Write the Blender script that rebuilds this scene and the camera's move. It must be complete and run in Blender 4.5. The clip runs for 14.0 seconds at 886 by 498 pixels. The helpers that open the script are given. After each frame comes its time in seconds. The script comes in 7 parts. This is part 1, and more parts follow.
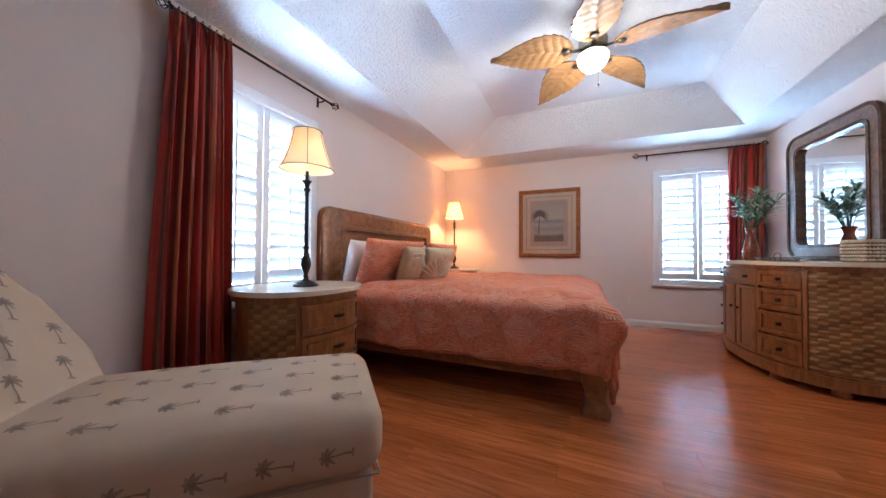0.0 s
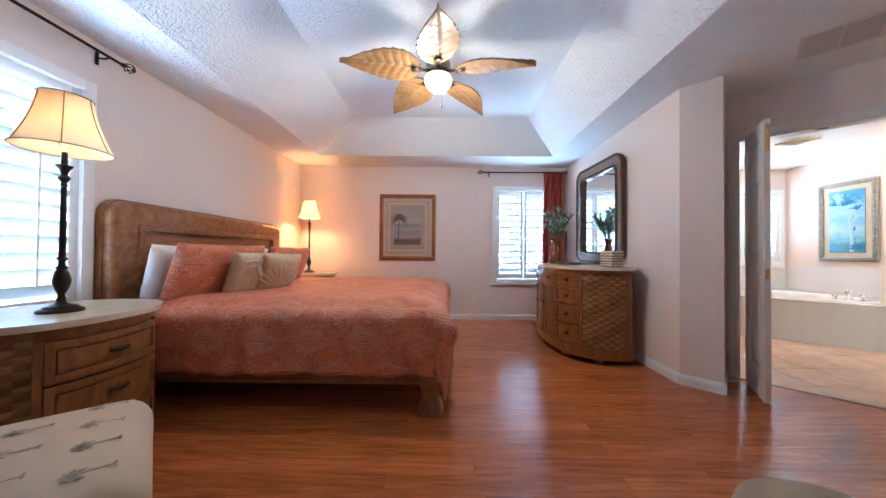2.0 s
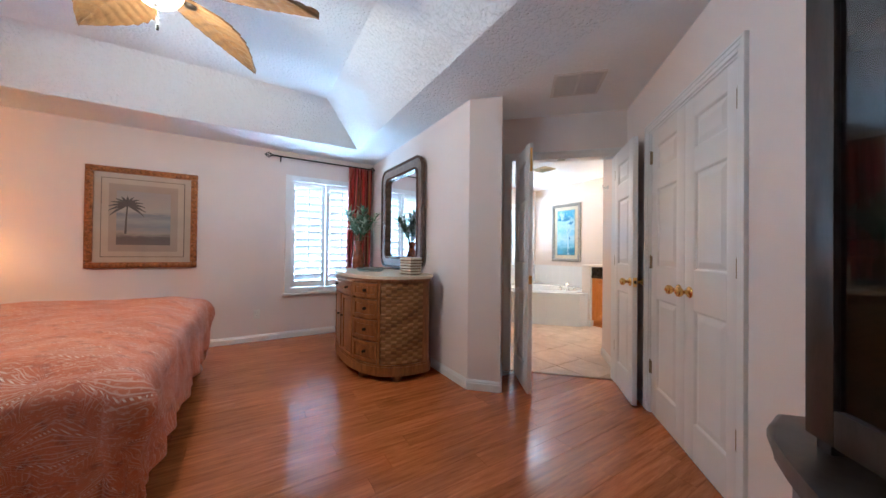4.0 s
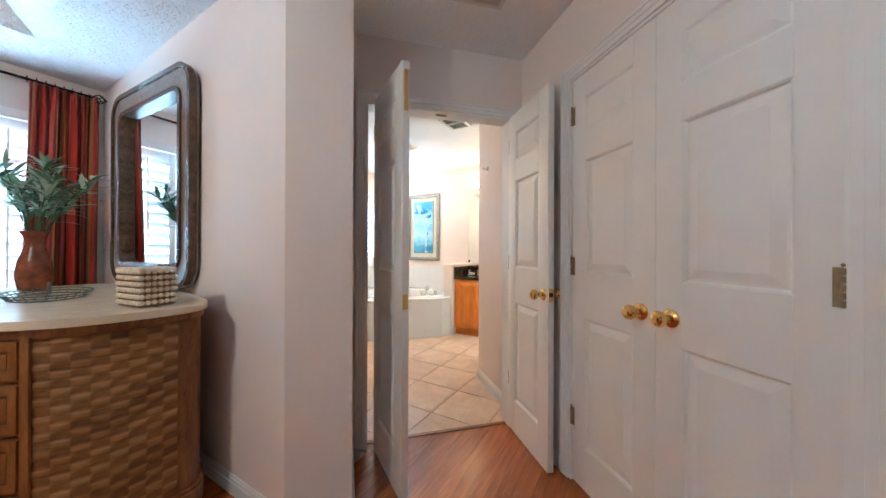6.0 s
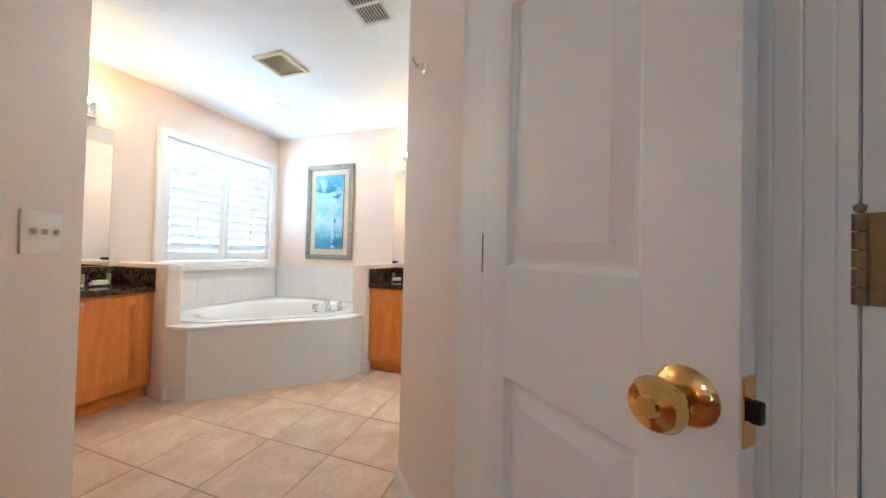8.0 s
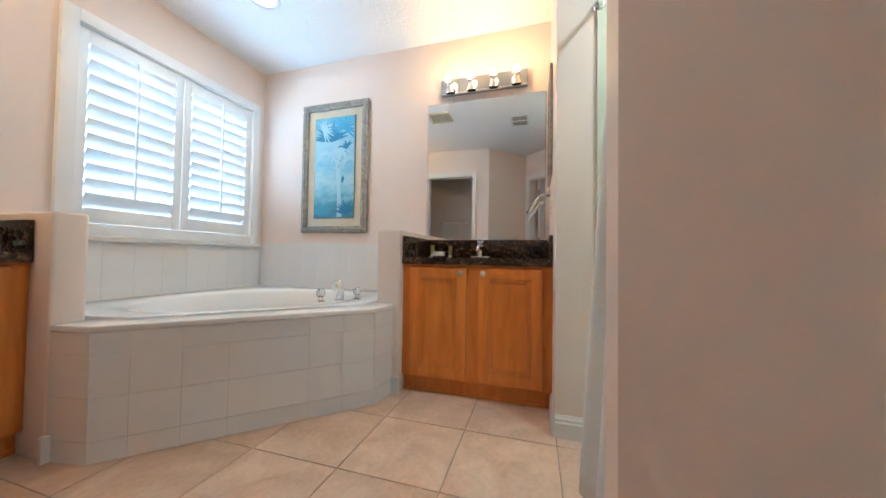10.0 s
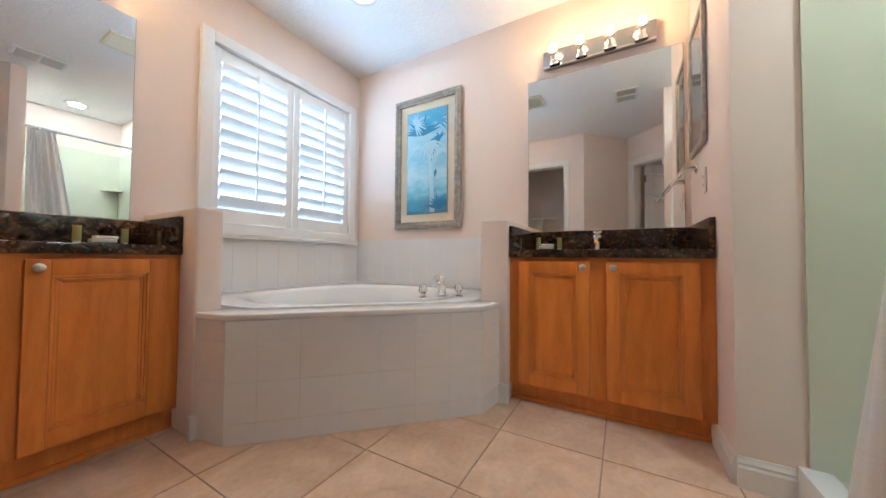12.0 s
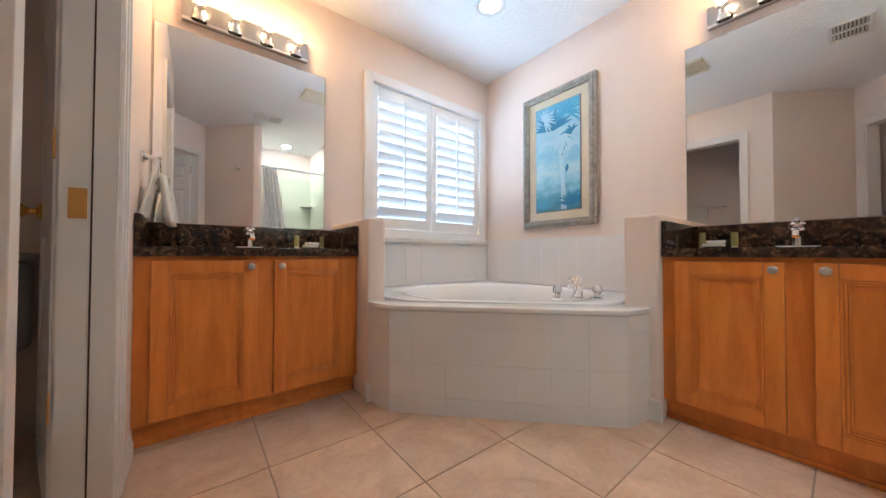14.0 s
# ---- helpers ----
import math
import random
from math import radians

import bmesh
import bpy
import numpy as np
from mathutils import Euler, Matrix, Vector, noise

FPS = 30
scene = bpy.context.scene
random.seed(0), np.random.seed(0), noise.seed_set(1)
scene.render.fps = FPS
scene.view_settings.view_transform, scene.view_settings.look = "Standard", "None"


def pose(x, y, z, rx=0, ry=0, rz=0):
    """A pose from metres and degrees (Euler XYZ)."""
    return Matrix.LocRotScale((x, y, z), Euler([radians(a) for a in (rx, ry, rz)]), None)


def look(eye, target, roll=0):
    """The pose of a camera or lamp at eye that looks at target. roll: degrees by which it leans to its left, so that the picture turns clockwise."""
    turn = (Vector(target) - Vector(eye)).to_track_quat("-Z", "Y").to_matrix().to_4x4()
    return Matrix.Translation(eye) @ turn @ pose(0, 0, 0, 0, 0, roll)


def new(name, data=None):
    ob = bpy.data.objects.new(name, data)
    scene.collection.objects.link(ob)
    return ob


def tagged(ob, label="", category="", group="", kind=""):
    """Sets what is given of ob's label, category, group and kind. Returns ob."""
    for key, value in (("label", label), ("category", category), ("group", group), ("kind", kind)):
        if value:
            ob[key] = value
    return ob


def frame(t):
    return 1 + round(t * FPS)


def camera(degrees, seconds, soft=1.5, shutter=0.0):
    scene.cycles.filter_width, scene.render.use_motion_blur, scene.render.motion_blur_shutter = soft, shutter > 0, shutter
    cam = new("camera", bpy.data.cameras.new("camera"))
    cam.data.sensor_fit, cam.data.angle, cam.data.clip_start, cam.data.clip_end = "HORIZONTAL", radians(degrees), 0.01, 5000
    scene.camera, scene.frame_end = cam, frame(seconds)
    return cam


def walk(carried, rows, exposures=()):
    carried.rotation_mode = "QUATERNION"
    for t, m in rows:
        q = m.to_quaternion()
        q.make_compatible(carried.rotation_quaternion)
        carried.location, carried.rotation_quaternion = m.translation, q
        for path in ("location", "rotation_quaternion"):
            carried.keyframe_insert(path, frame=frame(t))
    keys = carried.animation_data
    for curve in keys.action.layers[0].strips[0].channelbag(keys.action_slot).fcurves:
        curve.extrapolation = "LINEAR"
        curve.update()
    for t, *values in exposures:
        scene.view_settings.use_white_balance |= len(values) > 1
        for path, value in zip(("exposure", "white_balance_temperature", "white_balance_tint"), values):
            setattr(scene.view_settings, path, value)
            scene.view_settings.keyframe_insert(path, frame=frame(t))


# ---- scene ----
cam = camera(109.4, 14.0)
PATH = [
    (0, (1.048, 1.149, 0.972), (0.251, 2.983, 1.009), 0.3),
    (0.5, (1.072, 1.188, 1.016), (0.432, 3.082, 1.047), 0.5),
    (1, (1.11, 1.212, 1.019), (0.67, 3.163, 1.052), 0.6),
    (1.5, (1.172, 1.206, 1.041), (0.933, 3.192, 1.07), 0.5),
    (2, (1.223, 1.208, 1.057), (1.208, 3.208, 1.083), 0.5),
    (2.5, (1.313, 1.275, 1.061), (1.542, 3.262, 1.088), 0.6),
    (3, (1.432, 1.374, 1.097), (1.935, 3.31, 1.124), 0.7),
    (3.2, (1.464, 1.414, 1.113), (2.081, 3.316, 1.136), 0.8),
    (5.3, (1.962, 2.298, 1.162), (3.512, 3.561, 1.173), 0.5),
    (5.5, (2.058, 2.399, 1.163), (3.66, 3.596, 1.172), 0.7),
    (6, (2.366, 2.577, 1.172), (4.087, 3.596, 1.175), 0.2),
    (6.5, (2.707, 2.694, 1.171), (4.502, 3.576, 1.179), 0.1),
    (7, (3.066, 2.825, 1.145), (4.913, 3.592, 1.162), 1.5),
    (7.5, (3.373, 2.945, 1.13), (5.256, 3.618, 1.155), 1.2),
    (8, (3.661, 3.12, 1.085), (5.56, 3.748, 1.116), 1.4),
    (10.3, (4.496, 3.943, 0.776), (6.414, 4.508, 0.825), 0.8),
    (10.5, (4.523, 3.967, 0.764), (6.437, 4.543, 0.817), 0.6),
    (11, (4.536, 4.057, 0.765), (6.442, 4.661, 0.825), 0.8),
    (11.5, (4.548, 4.094, 0.767), (6.392, 4.867, 0.817), 0.5),
    (12, (4.542, 4.132, 0.758), (6.279, 5.122, 0.812), 0.4),
    (12.5, (4.524, 4.15, 0.765), (6.134, 5.336, 0.811), 0.3),
    (13, (4.501, 4.154, 0.759), (5.983, 5.496, 0.806), 0.2),
    (13.5, (4.487, 4.151, 0.762), (5.846, 5.618, 0.803), 0.2),
    (14, (4.463, 4.127, 0.771), (5.694, 5.703, 0.806), 0.1),
]
EXPOSURES = [(0.0, 0.85, 5000, 4), (1.5, 0.85, 4950, 2), (3.0, 0.85, 4880, -1), (5.5, 0.98, 4850, -5), (6.5, 1.10, 5050, -8), (7.5, 0.86, 4600, -9), (8.2, 0.68, 4700, -8), (10.5, 0.15, 4750, -5), (12.5, 0.12, 4950, 0), (14.0, 0.16, 5000, 1)]
walk(cam, [(t, look(eye, target, roll)) for t, eye, target, roll in PATH], EXPOSURES)

# ---- light ----
world = bpy.data.worlds.new("sky")
scene.world = world
world.use_nodes = True
wn = world.node_tree
sky = wn.nodes.new("ShaderNodeTexSky")
sky.sky_type = 'NISHITA'
sky.sun_disc = False
sky.sun_elevation = radians(55)
sky.sun_rotation = radians(150)
wn.links.new(sky.outputs[0], wn.nodes["Background"].inputs[0])
wn.nodes["Background"].inputs[1].default_value = 0.12


def lamp(name, kind, m, energy, color, **more):
    data = bpy.data.lights.new(name, kind)
    data.energy, data.color = energy, color
    if kind == 'AREA':
        data.shape = 'RECTANGLE'
        data.size, data.size_y = more["size"]
    elif kind == 'SUN':
        data.angle = radians(more["angle"])
    else:
        data.shadow_soft_size = more["soft"]
    ob = new(name, data)
    ob.matrix_world = m
    return ob


DAY = (0.68, 0.85, 1.0)
WARM = (1.0, 0.62, 0.30)
lamp("sun", 'SUN', look((6, -8, 14), (0, 0, 0)), 2.0, (1, 0.95, 0.88), angle=3)
lamp("window_light", 'AREA', look((-1.42, 2.74, 1.38), (0, 2.74, 1.38)), 120, DAY, size=(1.1, 1.6))
lamp("window_light", 'AREA', look((2.47, 6.56, 1.36), (2.47, 0, 1.36)), 120, DAY, size=(1.1, 1.6))
lamp("window_light", 'AREA', look((6.03, 6.58, 1.5), (6.03, 0, 1.5)), 62, (0.76, 0.89, 1.0), size=(1.3, 1.3))


# ---- materials ----
class Nodes:
    """A small builder for one node material."""

    def __init__(self, name, rough=0.5, metal=0.0, spec=0.5):
        self.m = bpy.data.materials.new(name)
        self.m.use_nodes = True
        self.t = self.m.node_tree
        self.b = self.t.nodes["Principled BSDF"]
        self.b.inputs["Roughness"].default_value = rough
        self.b.inputs["Metallic"].default_value = metal
        self.b.inputs["Specular IOR Level"].default_value = spec
        self.pos = self.t.nodes.new("ShaderNodeTexCoord").outputs["Object"]

    def node(self, kind, **inputs):
        n = self.t.nodes.new("ShaderNode" + kind)
        for k, v in inputs.items():
            self.put(n.inputs[k.replace("_", " ")], v)
        return n

    def put(self, socket, v):
        if isinstance(v, bpy.types.NodeSocket):
            self.t.links.new(v, socket)
        else:
            socket.default_value = v

    def scaled(self, sx, sy, sz):
        n = self.node("Mapping", Vector=self.pos)
        n.inputs["Scale"].default_value = (sx, sy, sz)
        return n.outputs[0]

    def noise(self, scale, detail=3.0, vec=None, distortion=0.0):
        return self.node("TexNoise", Vector=vec or self.pos, Scale=scale, Detail=detail, Distortion=distortion).outputs["Fac"]

    def ramp(self, fac, *stops):
        n = self.node("ValToRGB", Fac=fac)
        e = n.color_ramp.elements
        while len(e) < len(stops):
            e.new(0.5)
        for el, (p, c) in zip(e, stops):
            el.position, el.color = p, (*c, 1)
        return n.outputs["Color"]

    def math(self, op, a, b=0.0):
        n = self.t.nodes.new("ShaderNodeMath")
        n.operation = op
        self.put(n.inputs[0], a)
        self.put(n.inputs[1], b)
        return n.outputs[0]

    def mix(self, fac, a, b, kind='MIX'):
        n = self.t.nodes.new("ShaderNodeMix")
        n.data_type, n.blend_type = 'RGBA', kind
        for sock, v in ((n.inputs[0], fac), (n.inputs[6], a), (n.inputs[7], b)):
            self.put(sock, (*v, 1) if isinstance(v, tuple) and len(v) == 3 else v)
        return n.outputs[2]

    def color(self, c):
        self.put(self.b.inputs["Base Color"], (*c, 1) if isinstance(c, tuple) else c)
        return self

    def rough(self, c):
        self.put(self.b.inputs["Roughness"], c)
        return self

    def bump(self, height, strength=0.3, dist=0.01):
        n = self.node("Bump", Height=height, Strength=strength, Distance=dist)
        self.put(self.b.inputs["Normal"], n.outputs[0])
        return self


def plain(name, c, rough=0.5, metal=0.0, vary=0.06, scale=6.0, bump=0.05, fine=90.0):
    n = Nodes(name, rough, metal)
    a = tuple(max(0.0, x * (1 - vary)) for x in c)
    b = tuple(min(1.0, x * (1 + vary)) for x in c)
    n.color(n.ramp(n.noise(scale, 4), (0.3, a), (0.7, b)))
    if bump:
        n.bump(n.noise(fine, 3), bump, 0.004)
    return n.m


def wall_paint(name, c):
    n = Nodes(name, 0.55)
    a = tuple(x * 0.97 for x in c)
    n.color(n.ramp(n.noise(1.3, 4), (0.35, a), (0.65, c)))
    h = n.math('ADD', n.noise(55, 3), n.math('MULTIPLY', n.noise(160, 2), 0.5))
    n.bump(h, 0.14, 0.004)
    return n.m


def knockdown(name, c, relief=0.75):
    """Ceiling with flattened splatter texture."""
    n = Nodes(name, 0.75)
    n.color(n.ramp(n.noise(1.5, 3), (0.3, tuple(x * 0.96 for x in c)), (0.7, c)))
    blot = n.node("TexVoronoi", Vector=n.pos, Scale=46.0)
    blot.feature = 'SMOOTH_F1'
    h = n.ramp(n.math('ADD', n.noise(42, 4, distortion=0.6), n.math('MULTIPLY', blot.outputs["Distance"], 0.35)),
               (0.42, (0, 0, 0)), (0.70, (1, 1, 1)))
    n.bump(h, relief, 0.012)
    return n.m


def wood(name, dark, light, rough=0.35, along=(1, 14, 14), scale=2.2, bump=0.06, random=False):
    n = Nodes(name, rough)
    vec = n.scaled(*along)
    if random:
        off = n.node("ObjectInfo").outputs["Random"]
        v = n.t.nodes.new("ShaderNodeVectorMath")
        v.operation = 'ADD'
        n.put(v.inputs[0], vec)
        n.put(v.inputs[1], n.node("CombineXYZ", X=n.math('MULTIPLY', off, 37.0), Y=n.math('MULTIPLY', off, 53.0)).outputs[0])
        vec = v.outputs[0]
    g = n.noise(scale, 6, vec, 0.8)
    f = n.noise(scale * 7, 3, vec)
    c = n.ramp(n.math('ADD', n.math('MULTIPLY', g, 0.75), n.math('MULTIPLY', f, 0.25)), (0.32, dark), (0.68, light))
    if random:
        hs = n.node("HueSaturation", Color=c, Value=n.math('ADD', 0.86, n.math('MULTIPLY', off, 0.26)))
        c = hs.outputs[0]
    n.color(c)
    n.bump(n.math('ADD', n.math('MULTIPLY', f, 0.6), g), bump, 0.003)
    return n.m


PAINT = wall_paint("peach_wall_paint", (0.81, 0.71, 0.66))
PAINT_B = wall_paint("bath_wall_paint", (0.84, 0.725, 0.655))
CEIL = knockdown("knockdown_ceiling", (0.86, 0.86, 0.87))
CEIL_B = knockdown("fine_knockdown_ceiling", (0.86, 0.86, 0.87), 0.28)
TRIM = plain("white_trim_paint", (0.80, 0.78, 0.76), 0.35, vary=0.02, bump=0.03)
DOORP = plain("white_door_paint", (0.80, 0.77, 0.745), 0.38, vary=0.02, bump=0.05, fine=140)
SHUT = plain("white_shutter_paint", (0.88, 0.88, 0.88), 0.4, vary=0.02, bump=0)


def moulded_slat(name):
    """White polymer that lets a little daylight through."""
    n = Nodes(name, 0.4)
    n.color(n.ramp(n.noise(3, 2), (0.3, (0.87, 0.87, 0.87)), (0.7, (0.90, 0.90, 0.90))))
    mx = n.node("MixShader", Fac=0.08)
    n.put(mx.inputs[1], n.b.outputs[0])
    n.put(mx.inputs[2], n.node("BsdfTranslucent", Color=(0.88, 0.92, 0.95, 1)).outputs[0])
    n.put(n.t.nodes["Material Output"].inputs["Surface"], mx.outputs[0])
    return n.m


SLAT = moulded_slat("white_polymer_louver")
LAMI = wood("cherry_laminate", (0.27, 0.068, 0.016), (0.56, 0.170, 0.043), 0.20, (1.2, 16, 16), 2.4, 0.02, True)
GAP = plain("dark_joint", (0.05, 0.02, 0.01), 0.7, bump=0)
BEDWOOD = wood("antique_brown_wood", (0.15, 0.055, 0.018), (0.40, 0.170, 0.062), 0.30, (3, 3, 3), 5, 0.08)
BEDWOOD_X = wood("brown_wood_long_grain", (0.19, 0.070, 0.024), (0.42, 0.180, 0.066), 0.29, (12, 2, 12), 2.5, 0.08)
DRESSWOOD = wood("honey_brown_wood", (0.16, 0.056, 0.015), (0.37, 0.148, 0.043), 0.30, (9, 9, 2), 3, 0.08)
DARKWOOD = wood("espresso_wood", (0.022, 0.016, 0.014), (0.055, 0.04, 0.034), 0.3, (9, 9, 2), 3, 0.05)
OAK = wood("honey_oak", (0.60, 0.180, 0.020), (0.78, 0.285, 0.044), 0.30, (9, 9, 1.2), 2.4, 0.05)
IRON = plain("dark_iron", (0.020, 0.016, 0.014), 0.42, 0.7, bump=0.15, fine=60)
BRONZE = plain("dark_bronze", (0.035, 0.026, 0.020), 0.38, 0.6, bump=0.2, fine=50)
BRASS = plain("polished_brass", (0.78, 0.50, 0.16), 0.14, 1.0, vary=0.03, bump=0)
AGED = plain("aged_brass", (0.30, 0.22, 0.12), 0.42, 0.9, vary=0.2, scale=40, bump=0)
NICKEL = plain("satin_nickel", (0.55, 0.54, 0.52), 0.28, 1.0, vary=0.03, bump=0)
CHROME = plain("chrome", (0.82, 0.83, 0.84), 0.06, 1.0, vary=0.0, bump=0)
BLACK = plain("black_void", (0.012, 0.011, 0.010), 0.6, bump=0)
MIRR = plain("mirror_silver", (0.88, 0.90, 0.90), 0.008, 1.0, vary=0, bump=0)


def glassy(name, tint=(1, 1, 1), rough=0.0, ior=1.45):
    n = Nodes(name, rough)
    n.color(tint)
    n.b.inputs["Transmission Weight"].default_value = 1.0
    n.b.inputs["IOR"].default_value = ior
    return n.m


GLASS = glassy("window_glass")


# ---- mesh helpers ----
def box(bm, x0, x1, y0, y1, z0, z1, bevel=0.0):
    m = Matrix.LocRotScale(((x0 + x1) / 2, (y0 + y1) / 2, (z0 + z1) / 2), None, (abs(x1 - x0), abs(y1 - y0), abs(z1 - z0)))
    made = bmesh.ops.create_cube(bm, size=1, matrix=m)["verts"]
    if bevel:
        edges = list({e for v in made for e in v.link_edges})
        bmesh.ops.bevel(bm, geom=edges, offset=bevel, segments=2, profile=0.6, affect='EDGES', clamp_overlap=True)
    return made


def prism(bm, poly, z0, z1, bevel=0.0):
    """An upright solid on a flat outline."""
    area = sum(a[0] * b[1] - b[0] * a[1] for a, b in zip(poly, poly[1:] + poly[:1]))
    if area < 0:
        poly = poly[::-1]
    lo = [bm.verts.new((x, y, z0)) for x, y in poly]
    hi = [bm.verts.new((x, y, z1)) for x, y in poly]
    n = len(poly)
    faces = [bm.faces.new(lo[::-1]), bm.faces.new(hi)]
    for i in range(n):
        faces.append(bm.faces.new((lo[i], lo[(i + 1) % n], hi[(i + 1) % n], hi[i])))
    if bevel:
        edges = list(faces[1].edges) + list(faces[0].edges)
        bmesh.ops.bevel(bm, geom=edges, offset=bevel, segments=3, profile=0.5, affect='EDGES', clamp_overlap=True)
    return lo + hi


def lathe(bm, profile, seg=24, at=(0, 0, 0), sy=1.0):
    """A solid of revolution; profile: (radius, height) from below to above."""
    rings = []
    for r, z in profile:
        if r < 1e-5:
            rings.append([bm.verts.new((at[0], at[1], at[2] + z))])
        else:
            rings.append([bm.verts.new((at[0] + r * math.cos(2 * math.pi * i / seg), at[1] + sy * r * math.sin(2 * math.pi * i / seg), at[2] + z)) for i in range(seg)])
    for a, b in zip(rings, rings[1:]):
        for i in range(seg):
            j = (i + 1) % seg
            if len(a) == 1 and len(b) == 1:
                continue
            if len(a) == 1:
                bm.faces.new((a[0], b[j], b[i]))
            elif len(b) == 1:
                bm.faces.new((a[i], a[j], b[0]))
            else:
                bm.faces.new((a[i], a[j], b[j], b[i]))
    return [v for r in rings for v in r]


def tube(bm, pts, r, seg=8, closed=False):
    """A round bar along points."""
    pts = [Vector(p) for p in pts]
    rings = []
    n = len(pts)
    up = Vector((0.13, 0.21, 0.97))
    for i, p in enumerate(pts):
        a = pts[(i - 1) % n] if closed or i else p
        b = pts[(i + 1) % n] if closed or i < n - 1 else p
        d = (b - a).normalized()
        s = d.cross(up)
        if s.length < 0.05:
            s = d.cross(Vector((1, 0, 0)))
        s.normalize()
        t = s.cross(d)
        rad = r[i] if isinstance(r, (list, tuple)) else r
        rings.append([bm.verts.new(p + rad * (math.cos(2 * math.pi * k / seg) * s + math.sin(2 * math.pi * k / seg) * t)) for k in range(seg)])
    m = n if closed else n - 1
    for i in range(m):
        a, b = rings[i], rings[(i + 1) % n]
        for k in range(seg):
            bm.faces.new((a[k], a[(k + 1) % seg], b[(k + 1) % seg], b[k]))
    if not closed:
        bm.faces.new(rings[0][::-1])
        bm.faces.new(rings[-1])


def grid(bm, nu, nv, f):
    """A sheet; f(u, v) gives the place for u, v in 0..1."""
    vs = [[bm.verts.new(f(i / nu, j / nv)) for j in range(nv + 1)] for i in range(nu + 1)]
    for i in range(nu):
        for j in range(nv):
            bm.faces.new((vs[i][j], vs[i + 1][j], vs[i + 1][j + 1], vs[i][j + 1]))
    return vs


def ball(bm, at, rx, ry=None, rz=None, u=16, v=10):
    ry, rz = ry or rx, rz or rx
    return bmesh.ops.create_uvsphere(bm, u_segments=u, v_segments=v, radius=1, matrix=Matrix.LocRotScale(at, None, (rx, ry, rz)))["verts"]


def rounded(w, d, r, n=6, cx=0.0, cy=0.0):
    """Outline of a rectangle w by d with rounded corners."""
    out = []
    for k, (sx, sy) in enumerate(((1, 1), (-1, 1), (-1, -1), (1, -1))):
        for i in range(n + 1):
            a = math.pi / 2 * (k + i / n)
            out.append((cx + sx * (w / 2 - r) + r * math.cos(a), cy + sy * (d / 2 - r) + r * math.sin(a)))
    return out


def mesh_of(bm, name, material, smooth=30):
    bmesh.ops.recalc_face_normals(bm, faces=bm.faces[:])
    me = bpy.data.meshes.new(name)
    bm.to_mesh(me)
    bm.free()
    for mt in (material if isinstance(material, (list, tuple)) else [material]):
        me.materials.append(mt)
    if smooth:
        for p in me.polygons:
            p.use_smooth = True
        me.set_sharp_from_angle(angle=radians(smooth))
    return me


def part(name, bm, material, parent=None, label="", m=None, smooth=35):
    """One mesh object, under a thing or part when a parent is given."""
    ob = new(name, bm if isinstance(bm, bpy.types.Mesh) else mesh_of(bm, name, material, smooth))
    if parent:
        ob.parent = parent
    if m is not None:
        ob.matrix_basis = m
    if label:
        ob["label"] = label
    return ob


def thing(name, m, label, category, group=""):
    ob = new(name)
    ob.empty_display_size = 0.1
    ob.matrix_basis = m
    return tagged(ob, label, category, group)


def setting(name, bm, material, label="", smooth=0, m=None):
    ob = part(name, bm, material, None, "", m, smooth)
    return tagged(ob, label, "", "", "structure")


def B(*args, **kw):
    bm = bmesh.new()
    box(bm, *args, **kw)
    return bm


def P(poly, z0, z1, bevel=0.0):
    bm = bmesh.new()
    prism(bm, poly, z0, z1, bevel)
    return bm


def L(profile, seg=24, at=(0, 0, 0), sy=1.0):
    bm = bmesh.new()
    lathe(bm, profile, seg, at, sy)
    return bm


def TB(pts, r, seg=8, closed=False):
    bm = bmesh.new()
    tube(bm, pts, r, seg, closed)
    return bm


# ---- plan ----
XW, YN, XE = -1.11, 6.25, 3.155           # bedroom: headboard wall, picture wall, mirror wall
BX, BY, BW = 6.68, 6.27, 4.265            # bathroom: far wall, window wall, west wall
TOP = 2.44
KL, KR = -0.30, 1.25                      # the passage's two slanting walls, x - y
SUMD = 7.64                               # face of the double-door wall, x + y
R2 = math.sqrt(0.5)


def slant(total, diff):
    return ((total + diff) / 2, (total - diff) / 2)


def wall_with_hole(bm, a, b, c, hole=None, axis="x", z1=TOP):
    """A wall from a to b along an axis, c = (near, far) across it, with one opening (from, to, low, high)."""
    def put(s0, s1, z0, zz):
        if s1 - s0 > 1e-4 and zz - z0 > 1e-4:
            box(bm, *((s0, s1, c[0], c[1]) if axis == "x" else (c[0], c[1], s0, s1)), z0, zz)
    if not hole:
        return put(a, b, 0, z1)
    h0, h1, lo, hi = hole
    put(a, h0, 0, z1)
    put(h1, b, 0, z1)
    put(h0, h1, 0, lo)
    put(h0, h1, hi, z1)


W1 = (2.30, 3.19, 0.66, 2.09)     # window over the nightstand, along y
W2 = (2.03, 2.92, 0.64, 2.08)     # window by the dresser, along x
W3 = (5.455, 6.565, 0.95, 2.06)     # bathroom window, along x

